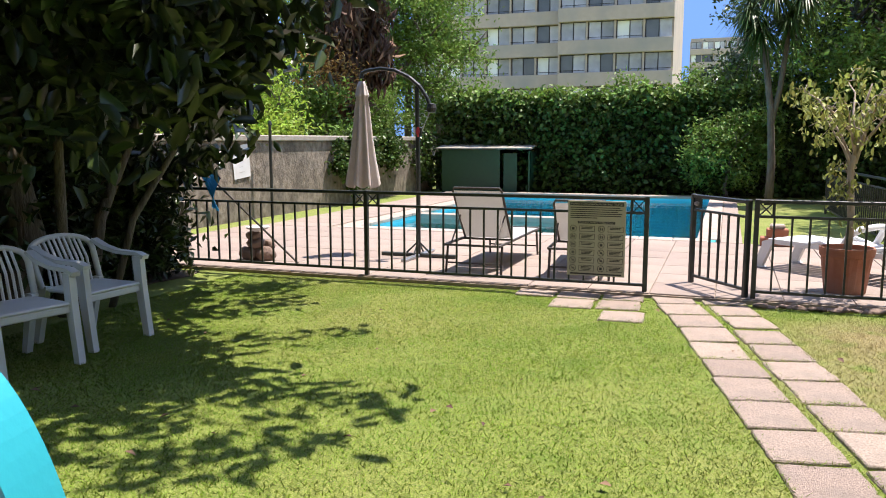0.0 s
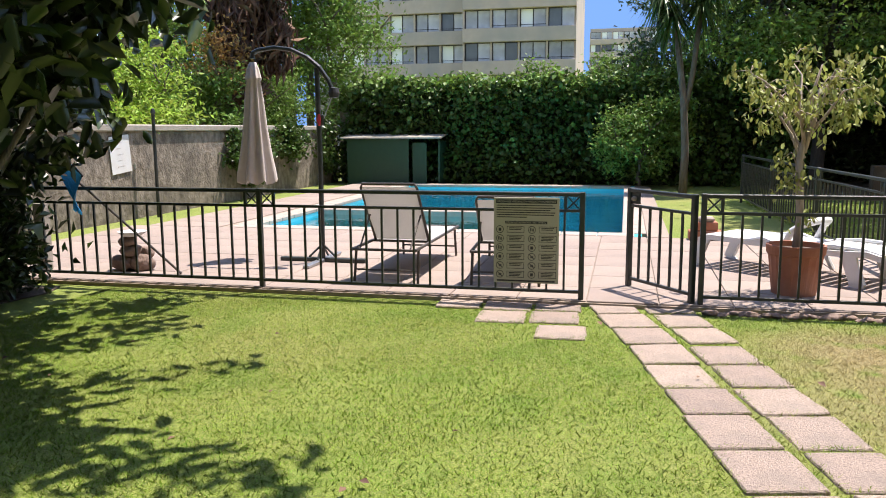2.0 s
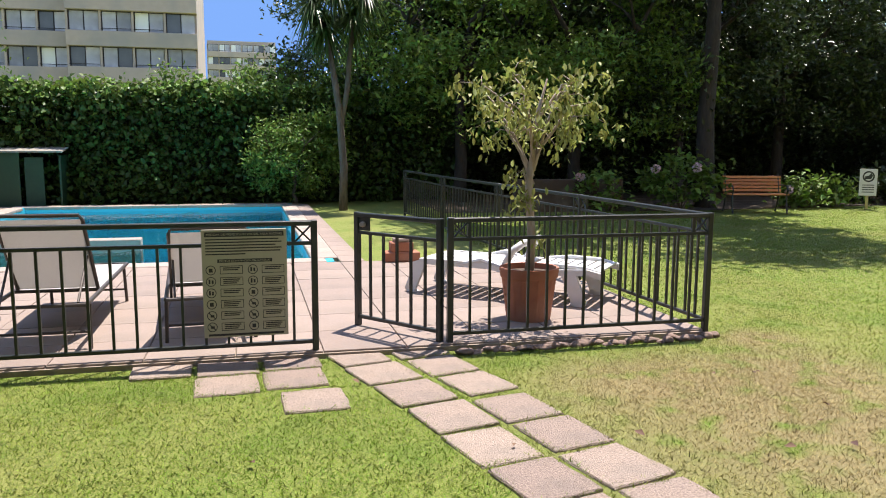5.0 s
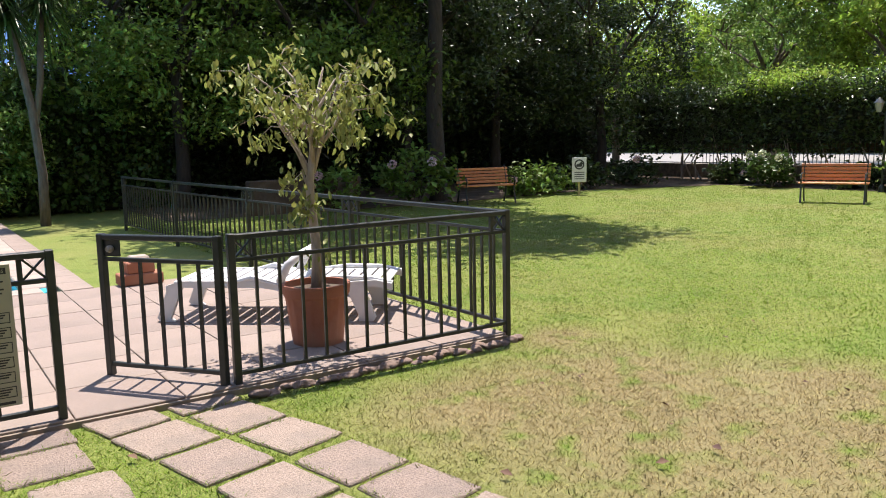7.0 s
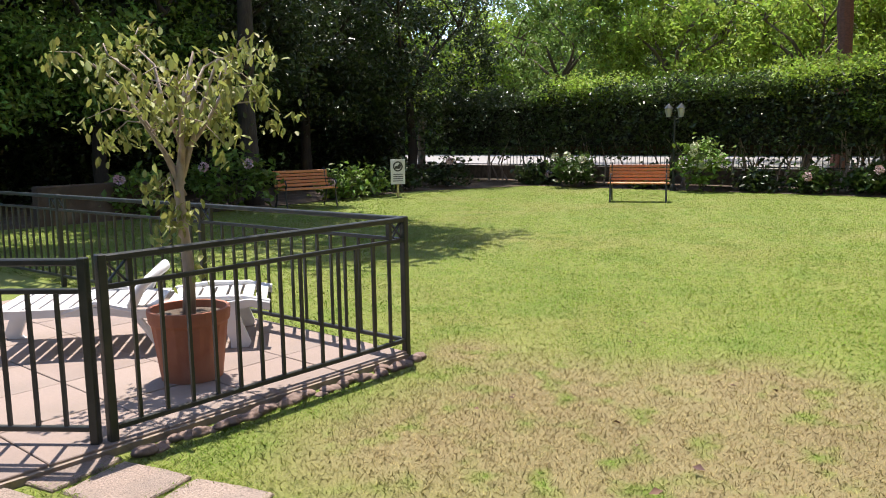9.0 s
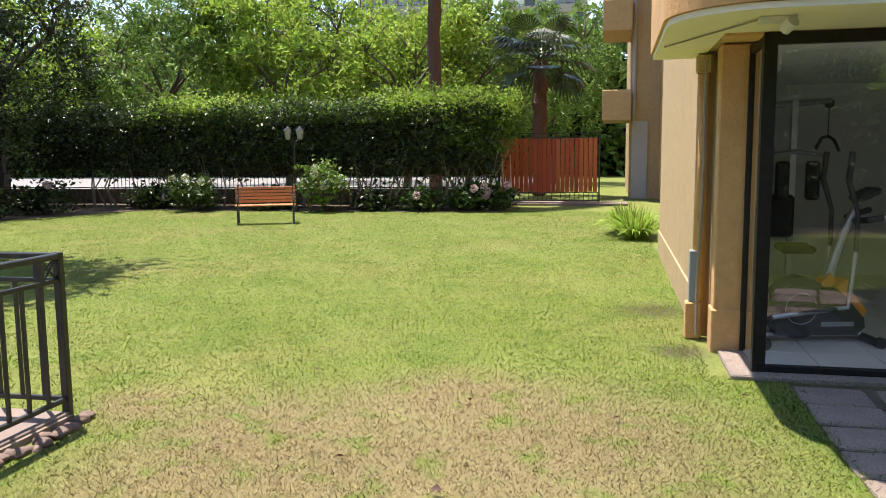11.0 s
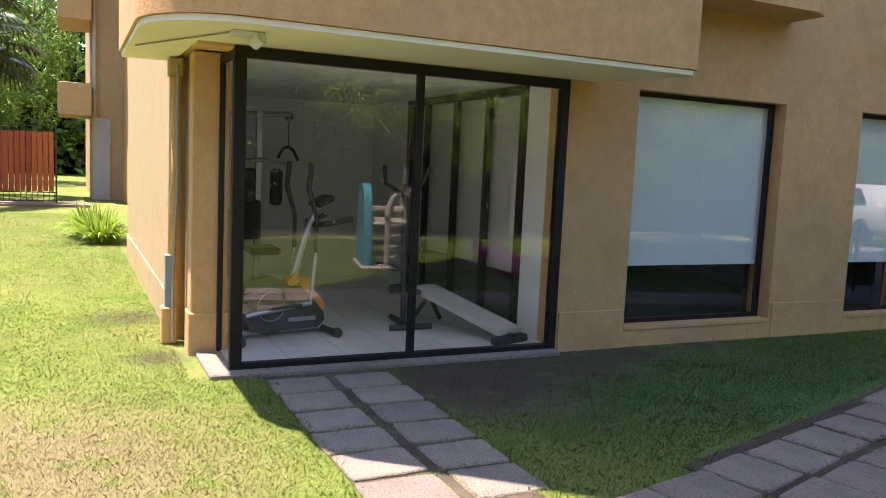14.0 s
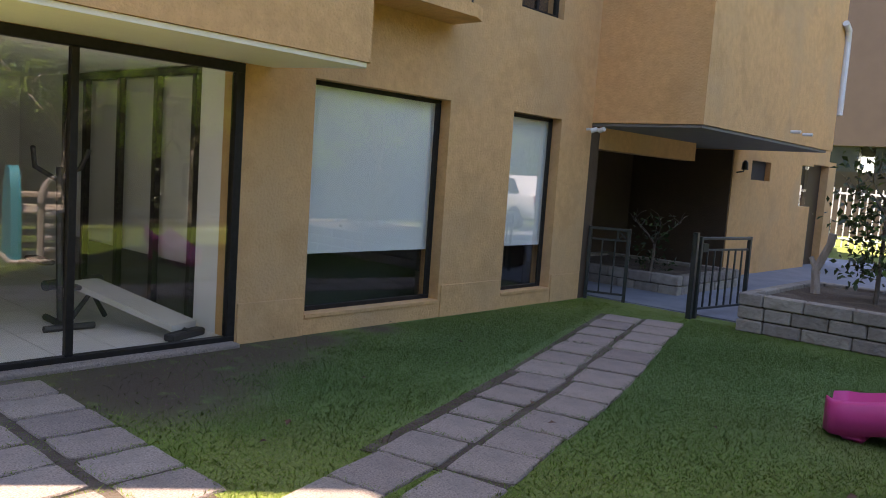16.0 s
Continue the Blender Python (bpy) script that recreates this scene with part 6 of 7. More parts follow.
for k in range(2):
    b_ = part("body", lathe([(0, 0), (0.028, 0.0), (0.03, 0.08), (0, 0.08)], 12), M_WHITE, sc2)
    b_.matrix_basis = pose(-0.05 - 0.12 * k, 0.0, -0.02, 70, 0, -50 - 50 * k)
part("bracket", B(-0.16, 0.04, -0.05, -0.03, -0.01, 0.02), M_WHITE, sc2)
# balcony slab and upper window
part("balcony_slab", prism([(3.52, 0.7), (3.52, -1.22), (3.62, -1.42), (X, -1.42), (X, 0.7)], 3.0, 3.12), M_STUCCO, wall)
bal = thing("balcony_railing", "dark balcony railing above the slab", "railing", 3.56, 0.6, 3.12, -90)
part("rail", B(0, 1.8, -0.015, 0.015, 0.06, 0.1), M_FENCE, bal)
part("rail", B(0, 1.8, -0.015, 0.015, 0.9, 0.94), M_FENCE, bal)
for k in range(14):
    part("baluster", B(0.02 + k * 0.135, 0.034 + k * 0.135, -0.007, 0.007, 0.0, 0.9), M_FENCE, bal)
uw = tagged(new("window_3"), "small dark upper window", "window", kind="structure")
for a in [(X + 0.08, X + 0.13, -3.36, -2.53, 3.4, 3.45), (X + 0.08, X + 0.13, -3.36, -2.53, 4.55, 4.6), (X + 0.08, X + 0.13, -3.36, -3.3, 3.45, 4.55), (X + 0.08, X + 0.13, -2.59, -2.53, 3.45, 4.55), (X + 0.08, X + 0.13, -2.965, -2.925, 3.45, 4.55)]:
    frame_piece(uw, *a)
part("pane", sheet([(X + 0.1, -3.3, 3.45), (X + 0.1, -3.3, 4.55), (X + 0.1, -2.59, 4.55), (X + 0.1, -2.59, 3.45)]), M_GLASS, uw)
part("dim_backing", B(X + 0.24, X + 0.27, -3.36, -2.53, 3.4, 4.6), M_DARK, uw)
# entrance: railings, planters, doors
fence_panel("entry_railing", "dark steel railing panel fixed to the building corner", 3.96, -4.313, 3.5, -4.499, z=0.03, ends="b", group="", category="railing")
eg = fence_panel("entry_gate", "dark steel bar gate standing open at the entrance", 2.45, -4.3, 2.28, -5.35, z=0.05, height=0.92, group="", category="gate")
part("lock_box", B(0.03, 0.14, -0.02, 0.02, 0.74, 0.84, 0.004), M_FENCE, eg)
epost = thing("gate_post", "steel gate post beside the entrance path", "post", 2.47, -4.2, 0)
part("shaft", B(-0.03, 0.03, -0.03, 0.03, 0, 1.02, 0.004), M_FENCE, epost)
M_BLUEFLOOR = material("blue_grey_concrete", (0.20, 0.215, 0.24), 0.8, second=(0.16, 0.17, 0.19), scale=5, amount=0.6, third=(0.25, 0.26, 0.27), third_scale=1.2, bump=0.15)
tagged(finish("entry_paving", B(-3.0, 6.0, -16.538, -4.519, -0.05, 0.02), M_BLUEFLOOR), "blue-grey painted concrete entrance floor", "paving", kind="structure")
M_STONE = material("planter_stone", (0.30, 0.265, 0.215), 0.95, second=(0.21, 0.18, 0.145), scale=12, amount=0.7, bump=0.8, bump_scale=25, objrand=0.2)


def planter(name, label, x0, x1, y0, y1, h, rows):
    t = thing(name, label, "planter", x0, y0)
    w, d = x1 - x0, y1 - y0
    part("soil", B(0.05, w - 0.05, 0.05, d - 0.05, -0.05, h - 0.06), M_EARTH, t)
    rng = random.Random(int(w * 100))
    for r in range(rows):
        z0, z1 = h / rows * r, h / rows * (r + 1) - 0.012
        for along, n0, n1, fixed in (("x", 0, w, 0), ("x", 0, w, d - 0.14), ("y", 0.14, d - 0.14, 0), ("y", 0.14, d - 0.14, w - 0.14)):
            a = n0
            while a < n1 - 0.02:
                b = min(n1, a + rng.uniform(0.28, 0.5))
                if n1 - b < 0.12:
                    b = n1
                o = rng.uniform(-0.012, 0.012)
                if along == "x":
                    part("stone", B(a + 0.006, b - 0.006, fixed + o, fixed + 0.14 + o, z0, z1, 0.012), M_STONE, t)
                else:
                    part("stone", B(fixed + o, fixed + 0.14 + o, a + 0.006, b - 0.006, z0, z1, 0.012), M_STONE, t)
                a = b
    return t


planter("stone_planter", "low rough stone planter with a rose and small shrubs", -2.2, 1.85, -6.4, -4.04, 0.44, 3)
planter("stone_planter", "low stone planter with plants in the shaded entrance", 3.35, 5.8, -7.894, -5.734, 0.3, 2)
for x, y, h, r, n, mt in [(0.75, -5.2, 1.5, 0.5, 800, M_LEAF_DARK), (0.2, -5.5, 1.7, 0.6, 900, M_LEAF), (-0.8, -5.3, 1.0, 0.7, 900, M_LEAF_DARK), (4.0, -6.2, 0.7, 0.3, 160, M_LEAF_DARK)]:
    tree("loose shrub growing in the stone planter", x, y, h, 0.025, [((0, 0, h), (r, r, 0.5)), ((0.1, 0, h * 0.6), (r * 0.6, r * 0.6, 0.3))], n, 0.09, mt, clump=0.12, clumps=25, name="shrub", category="shrub", aspect=0.55)
st = thing("tree_stump", "cut forked branch standing in the planter", "stump", 1.45, -5.4, 0.36)
part("wood", T([(0, 0, -0.05), (0.03, 0, 0.3), (-0.1, 0, 0.62), (-0.12, 0, 0.75)], [0.06, 0.05, 0.045, 0.05], 8), M_BARK_PALE, st)
part("wood", T([(0, 0, 0.25), (0.1, 0, 0.45)], [0.04, 0.03], 8), M_BARK_PALE, st)
ew = tagged(new("window_4"), "small square window in the entrance wall", "window", kind="structure")
part("window_frame", B(X + 0.1, X + 0.14, -10.570, -9.644, 1.75, 2.1), M_DARK, ew)
ed = tagged(new("door_1"), "dark entrance door with a narrow side window", "door", kind="structure")
part("leaf", B(X + 0.16, X + 0.2, -14.068, -13.039, 0, 2.2), material("dark_brown_door", (0.05, 0.03, 0.02), 0.5, second=(0.03, 0.02, 0.014), scale=8, stretch=(4, 4, 0.5)), ed)
part("door_handle", T([(X + 0.16, -13.163, 1.0), (X + 0.1, -13.163, 1.0), (X + 0.1, -13.297, 1.0)], 0.012, 6), M_STEEL, ed)
part("side_window", sheet([(X + 0.1, -13.039, 1.3), (X + 0.1, -13.039, 2.15), (X + 0.1, -12.319, 2.15), (X + 0.1, -12.319, 1.3)]), M_GLASS, ed)
wl = thing("wall_lamp", "small black wall lamp by the entrance", "lamp", X - 0.01, -8.944, 1.85)
part("bracket", T([(0, 0, 0), (-0.12, 0.0, 0.02), (-0.14, 0, 0.1)], 0.014, 6), M_FENCE, wl)
part("shade", lathe([(0.06, 0), (0.05, 0.12), (0.02, 0.16)], 10, -0.14, 0, 0.05), M_FENCE, wl)
for y in (-7.071, -7.586):
    pp = thing("drain_spout", "short white drain pipe stub in the wall", "pipe", 2.52, y, 2.42)
    part("pipe", T([(0.05, 0, 0), (-0.14, 0, 0.0)], 0.022, 8), M_WHITE, pp)
# corner downpipe and far house behind the entrance
cp = thing("corner_pipe", "white drainpipe at the corner of the entrance block", "pipe", 2.47, -9.088)
part("pipe", T([(0.02, -0.02, 2.85), (0.02, -0.02, 4.0), (0.0, 0.06, 4.17), (0.0, 0.25, 4.25)], 0.05, 10), M_WHITE, cp)
# very low colour stands in for shade on the house front
M_GREYBROWN = material("shaded_grey_brown", (0.06, 0.045, 0.034), 0.9, second=(0.045, 0.034, 0.026), scale=2)
rear = thing("rear_house", "brown-windowed part of the building behind the entrance", "building", 2.0, -30)
part("wall", B(-30, 12, -8, 0, -0.2, 2.6), M_GREYBROWN, rear)
part("wall", B(-30, 12, -8, 0.6, 3.6, 14), M_GREYBROWN, rear)
for k in range(9):
    part("window", B(-28 + k * 4.2, -24.4 + k * 4.2, -0.4, 0.0, 2.6, 3.6), M_WINDOW_DARK, rear)
wf = thing("white_fence", "white painted street fence with upright bars", "fence", -14, -22.0)
part("rail", B(0, 30, -0.02, 0.02, 1.65, 1.72), M_WHITE, wf)
part("rail", B(0, 30, -0.02, 0.02, 0.25, 0.32), M_WHITE, wf)
first = None
for k in range(150):
    if first is None:
        first = part("bar", B(-0.02, 0.02, -0.015, 0.015, 0.0, 1.85), M_WHITE, wf)
        ob = first
    else:
        ob = new("bar", first.data)
        ob.parent = wf
    ob.location = (0.1 + k * 0.2, 0, 0)


def parked_car(x, y, rz, paint, label):
    t = thing("parked_car", label, "car", x, y, 0.02, rz)
    prof = [(-2.1, 0.35), (-2.15, 0.65), (-2.05, 0.9), (-1.25, 0.98), (-0.55, 1.42), (0.2, 1.52), (1.3, 1.5), (1.85, 1.08), (2.12, 1.0), (2.15, 0.45), (2.05, 0.32)]
    bm = prism(prof, -0.82, 0.82, axis="y")
    bmesh.ops.bevel(bm, geom=bm.edges[:], offset=0.06, segments=2, affect="EDGES", clamp_overlap=True)
    part("body", bm, paint, t, smooth=True)
    for s in (-1, 1):
        part("side_window", prism([(-0.95, 1.02), (-0.48, 1.36), (0.2, 1.44), (0.2, 1.02)], s * 0.825 - 0.006, s * 0.825 + 0.006, axis="y"), M_WINDOW_DARK, t)
        part("side_window", prism([(0.28, 1.02), (0.28, 1.44), (1.2, 1.42), (1.5, 1.05)], s * 0.825 - 0.006, s * 0.825 + 0.006, axis="y"), M_WINDOW_DARK, t)
        for xx in (-1.35, 1.35):
            wh = part("wheel", lathe([(0.0, -0.1), (0.3, -0.1), (0.33, -0.06), (0.33, 0.06), (0.3, 0.1), (0.0, 0.1)], 20), M_CABLE, t)
            wh.matrix_basis = pose(xx, s * 0.78, 0.33, 90)
            part("rim", lathe([(0.0, -0.11), (0.19, -0.11), (0.2, -0.1)], 14), M_STEEL, wh)
    part("windscreen", prism([(-1.2, 1.0), (-1.22, 1.02), (-0.6, 1.42), (-0.56, 1.4)], -0.7, 0.7, axis="y"), M_WINDOW_DARK, t)
    part("tail_light", B(2.1, 2.17, -0.75, -0.5, 0.8, 0.98), M_REDP, t)
    part("tail_light", B(2.1, 2.17, 0.5, 0.75, 0.8, 0.98), M_REDP, t)
    return t


parked_car(-4.6, -14.5, 20, material("white_car_paint", (0.75, 0.75, 0.75), 0.25, second=(0.7, 0.7, 0.7), scale=3), "white parked car on the driveway")
parked_car(6.3, -19.0, 100, material("dark_car_paint", (0.015, 0.016, 0.025), 0.2, second=(0.02, 0.02, 0.03), scale=3), "dark blue parked car near the street fence")

# ---- gym equipment ----
M_ORANGE = material("orange_plastic", (0.60, 0.24, 0.03), 0.4, second=(0.52, 0.2, 0.025), scale=5)
M_PAD = material("pale_vinyl", (0.55, 0.54, 0.50), 0.5, second=(0.48, 0.47, 0.43), scale=6)
el = thing("elliptical_trainer", "black and orange elliptical trainer with upright handles", "exercise machine", 4.98, 3.08, 0.04, -78)
bm = lathe([(0.0, -0.09), (0.2, -0.09), (0.24, -0.06), (0.24, 0.06), (0.2, 0.09), (0.0, 0.09)], 32)
bmesh.ops.transform(bm, matrix=pose(-0.14, 0, 0.27, 90), verts=bm.verts[:])
part("flywheel", bm, M_CABLE, el, "black round flywheel housing", smooth=False)
part("flywheel_cover", prism([(-0.3, 0.06), (0.3, 0.06), (0.36, 0.12), (0.34, 0.25), (0.24, 0.36), (0.12, 0.42), (0.0, 0.42), (-0.1, 0.3), (-0.34, 0.16)], -0.085, 0.085, axis="y"), M_CABLE, el, "black moulded body")
part("trim_panel", prism([(0.12, 0.43), (0.2, 0.5), (0.24, 0.4), (0.36, 0.26), (0.34, 0.2), (0.22, 0.34)], -0.095, 0.095, axis="y"), M_ORANGE, el, "orange housing trim")
part("trim_panel", prism([(0.02, 0.46), (0.09, 0.54), (0.14, 0.47), (0.1, 0.43), (0.03, 0.43)], -0.06, 0.06, axis="y"), M_ORANGE, el, "orange mast fairing")
for y in (-0.0945, 0.09):
    part("badge", B(0.02, 0.27, y, y + 0.0045, 0.13, 0.165), M_STEEL, el, "pale plain badge")
bm = bmesh.new()
tube(bm, [(-0.14 + 0.12 * math.cos(a), -0.097, 0.27 + 0.12 * math.sin(a)) for a in (2 * math.pi * k / 20 for k in range(21))], 0.004, 5, False)
part("crank_ring", bm, M_STEEL, el, "pale crank ring")
for x in (0.38, -0.48):
    foot = part("foot_bar", T([(x, -0.28, 0.035), (x, 0.28, 0.035)], 0.03, 10), M_CABLE, el)
    for s_ in (-0.28, 0.28):
        part("end_cap", lathe([(0.0, -0.02), (0.042, -0.02), (0.042, 0.02), (0, 0.02)], 12), M_CABLE, foot).matrix_basis = pose(x, s_, 0.042, 90)
part("base_beam", T([(-0.48, 0, 0.05), (0.38, 0, 0.05)], 0.025, 8), M_STEEL, el)
part("mast", T([(0.08, 0, 0.45), (0.2, 0, 0.85), (0.3, 0, 1.06)], [0.045, 0.04, 0.03], 10), M_STEEL, el)
part("console", B(-0.08, 0.1, -0.1, 0.1, -0.025, 0.03, 0.02, m=pose(0.34, 0, 1.13, 0, -25)), M_CABLE, el, "black display console")
for s_ in (-0.2, 0.2):
    part("handle", T([(0.2, s_, 0.72), (0.2, s_, 1.0), (0.12, s_, 1.25), (0.14, s_, 1.46)], [0.018, 0.018, 0.024, 0.024], 8), M_CABLE, el)
    part("pedal_arm", T([(-0.38, s_ * 0.7, 0.22), (0.16, s_, 0.3), (0.2, s_, 0.72)], 0.022, 8), M_STEEL, el)
    part("pedal", B(-0.2, 0.08, s_ * 0.85 - 0.06, s_ * 0.85 + 0.06, 0.27, 0.3, 0.01), M_CABLE, el)
part("grip_bar", T([(0.52, -0.24, 1.0), (0.3, -0.16, 0.95), (0.26, 0, 0.93), (0.3, 0.16, 0.95), (0.52, 0.24, 1.0)], 0.024, 8), M_CABLE, el)
mg = thing("multi_gym", "multi-gym weight station with hanging pulley bar", "exercise machine", 7.6, 2.74, 0.04, 0)
part("upright", B(-0.04, 0.04, -0.03, 0.03, 0, 2.0), M_STEEL, mg)
part("upright", B(-0.03, 0.03, 0.36, 0.4, 0, 1.95), M_STEEL, mg)
part("top_beam", T([(0, 0.5, 1.93), (0, 0, 1.97), (0, -0.36, 1.99)], 0.035, 8), M_STEEL, mg)
part("pulley", lathe([(0.0, -0.015), (0.05, -0.015), (0.05, 0.015), (0.0, 0.015)], 16), M_CABLE, mg).matrix_basis = pose(0, -0.34, 1.96, 0, 90)
part("pulley_cable", T([(0, -0.34, 1.94), (0, -0.34, 1.62)], 0.006, 5), M_CABLE, mg)
part("pulley_bar", T([(0, -0.46, 1.46), (0, -0.4, 1.58), (0, -0.34, 1.62), (0, -0.28, 1.6), (0, -0.22, 1.48)], 0.02, 6), M_CABLE, mg)
for y in (-0.18, 0.12):
    part("arm_pad", B(-0.16, -0.08, y - 0.07, y + 0.07, 0.95, 1.36, 0.025), M_CABLE, mg, "black upholstered arm pad")
part("press_arm", T([(-0.1, -0.3, 1.42), (-0.12, 0, 1.46), (-0.1, 0.3, 1.42)], 0.022, 6), M_STEEL, mg)
part("backrest", B(-0.12, -0.05, -0.02, 0.28, 0.55, 1.0, 0.03), M_CABLE, mg)
for k in range(9):
    part("weight_plate", B(-0.1, 0.12, 0.24, 0.5, 0.12 + 0.085 * k, 0.195 + 0.085 * k, 0.006), M_CABLE, mg)
part("seat", B(-0.55, -0.12, -0.16, 0.18, 0.42, 0.5, 0.03), M_CABLE, mg)
part("base", B(-0.7, 0.3, -0.06, 0.0, 0.0, 0.07), M_STEEL, mg)
sb = thing("sit_up_bench", "inclined sit-up bench with a pale vinyl pad", "exercise bench", 4.27, 1.28, 0.04, 201)
part("pad", prism([(0, 0.07), (-1.05, 0.3), (-1.14, 0.305), (-1.14, 0.34), (-1.05, 0.35), (0, 0.12)], -0.15, 0.15, axis="y"), M_PAD, sb)
part("rail", T([(0.05, 0, 0.05), (-1.1, 0, 0.28)], 0.026, 8), M_CABLE, sb)
part("front_foot", B(-0.04, 0.06, -0.2, 0.2, 0, 0.06, 0.012), M_CABLE, sb)
part("rear_leg", T([(-1.02, -0.2, 0.02), (-0.98, 0, 0.26), (-1.02, 0.2, 0.02)], 0.022, 8), M_CABLE, sb)
for y in (-0.22, 0.22):
    part("foam_roller", T([(-1.18, y - 0.08, 0.32), (-1.18, y + 0.08, 0.32)], 0.045, 10), M_CABLE, sb)
ms = thing("stepper", "black exercise stepper with tall upright handles", "exercise machine", 5.1, 1.92, 0.04, 0)
part("upright", T([(0, 0, 0.03), (0.05, 0.0, 0.6), (0.2, -0.05, 1.3)], 0.028, 8), M_CABLE, ms)
part("base", T([(-0.2, 0.02, 0.03), (0.3, 0.0, 0.03)], 0.028, 8), M_CABLE, ms)
part("cross_foot", T([(-0.18, -0.2, 0.03), (-0.18, 0.2, 0.03)], 0.028, 8), M_CABLE, ms)
for s_ in (-0.1, 0.12):
    part("step_plate", B(-0.05, 0.32, s_ - 0.055, s_ + 0.055, 0.4 + s_, 0.44 + s_, 0.012), M_CABLE, ms)
for y in (-0.25, 0.2):
    part("handle", T([(0.2, -0.03, 1.2), (0.16, y * 0.8, 1.3), (0.1, y, 1.46)], 0.02, 8), M_CABLE, ms)
# black-framed glazed partition on the gym's far side
pw = tagged(new("gym_partition"), "black-framed glazed partition inside the gym", "partition", kind="structure")
for x in (4.68, 5.34, 6.05, 6.8, 7.3):
    frame_piece(pw, x - 0.035, x + 0.035, 0.97, 1.03, 0.02, 2.2)
frame_piece(pw, 4.64, 7.34, 0.97, 1.03, 2.202, 2.27)
frame_piece(pw, 4.72, 7.26, 0.975, 1.025, 0.02, 0.09)
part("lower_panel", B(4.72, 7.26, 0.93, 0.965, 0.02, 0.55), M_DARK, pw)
part("backing_blind", B(4.72, 7.26, 0.88, 0.925, 0.55, 2.2), M_INSIDE, pw, "pale blinds behind the partition")
part("pane", sheet([(4.72, 1.0, 2.2), (7.26, 1.0, 2.2), (7.26, 1.0, 0.09), (4.72, 1.0, 0.09)]), M_GLASS, pw).visible_shadow = False
part("end_wall", B(7.34, 8.6, 0.9, 1.0, 0.02, 2.28), M_INSIDE, pw)

# ---- small pieces: paving, slabs, tiles, edging ----
def piece_mesh(w, d, h, bevel, mat, name):
    bm = B(-w / 2, w / 2, -d / 2, d / 2, -h, 0, bevel)
    bmesh.ops.recalc_face_normals(bm, faces=bm.faces[:])
    me = bpy.data.meshes.new(name)
    bm.to_mesh(me)
    bm.free()
    me.materials.append(mat)
    return me


def lay(name, me, parent, x, y, z, rz=0.0, rx=0.0, ry=0.0):
    ob = new(name, me)
    ob.parent = parent
    ob.matrix_basis = pose(x, y, z, rx, ry, rz)
    return ob


rp = random.Random(21)
deck = tagged(new("pool_deck"), "pinkish square-tiled deck round the pool", "paving", kind="structure")
part("bed", B(-7.85, 2.34, 7.64, PY0 - 0.32, -0.06, DECK - 0.014), M_JOINT, deck)
part("bed", B(-7.6, PX0 - 0.32, PY0 - 0.31, PY1 + 0.6, -0.06, DECK - 0.014), M_JOINT, deck)
part("bed", B(PX0 - 0.31, PX1 + 0.5, PY1 + 0.32, PY1 + 0.6, -0.06, DECK - 0.014), M_JOINT, deck)
S = 0.6
tile = piece_mesh(S - 0.008, S - 0.008, 0.03, 0.004, M_DECK, "tile")
for i in range(17):
    for j in range(7):
        lay("tile", tile, deck, -7.85 + S * (i + 0.5), 7.66 + S * (j + 0.5), DECK + rp.uniform(-0.002, 0.002))
for i in range(2):
    for j in range(16):
        lay("tile", tile, deck, -7.6 + S * (i + 0.5), PY0 - 0.3 + S * (j + 0.5), DECK)
cop = piece_mesh(0.495, 0.33, 0.07, 0.012, M_COPING, "coping")
for k in range(12):
    x = PX0 - 0.3 + 0.5 * (k + 0.5) + 0.04
    lay("coping_stone", cop, deck, x, PY0 - 0.15, DECK + 0.012)
    lay("coping_stone", cop, deck, x, PY1 + 0.15, DECK + 0.012)
for k in range(18):
    y = PY0 + 0.02 + 0.5 * (k + 0.5)
    lay("coping_stone", cop, deck, PX0 - 0.15, y, DECK + 0.012, 90)
    lay("coping_stone", cop, deck, PX1 + 0.15, y, DECK + 0.012, 90)
strip = piece_mesh(0.495, 0.3, 0.07, 0.006, M_DECK, "strip")
for k in range(19):
    lay("tile", strip, deck, PX1 + 0.47, PY0 - 0.28 + 0.5 * (k + 0.5), DECK, 90)

path = tagged(new("garden_path"), "two-column path of worn pink concrete slabs set in grass", "path", kind="structure")
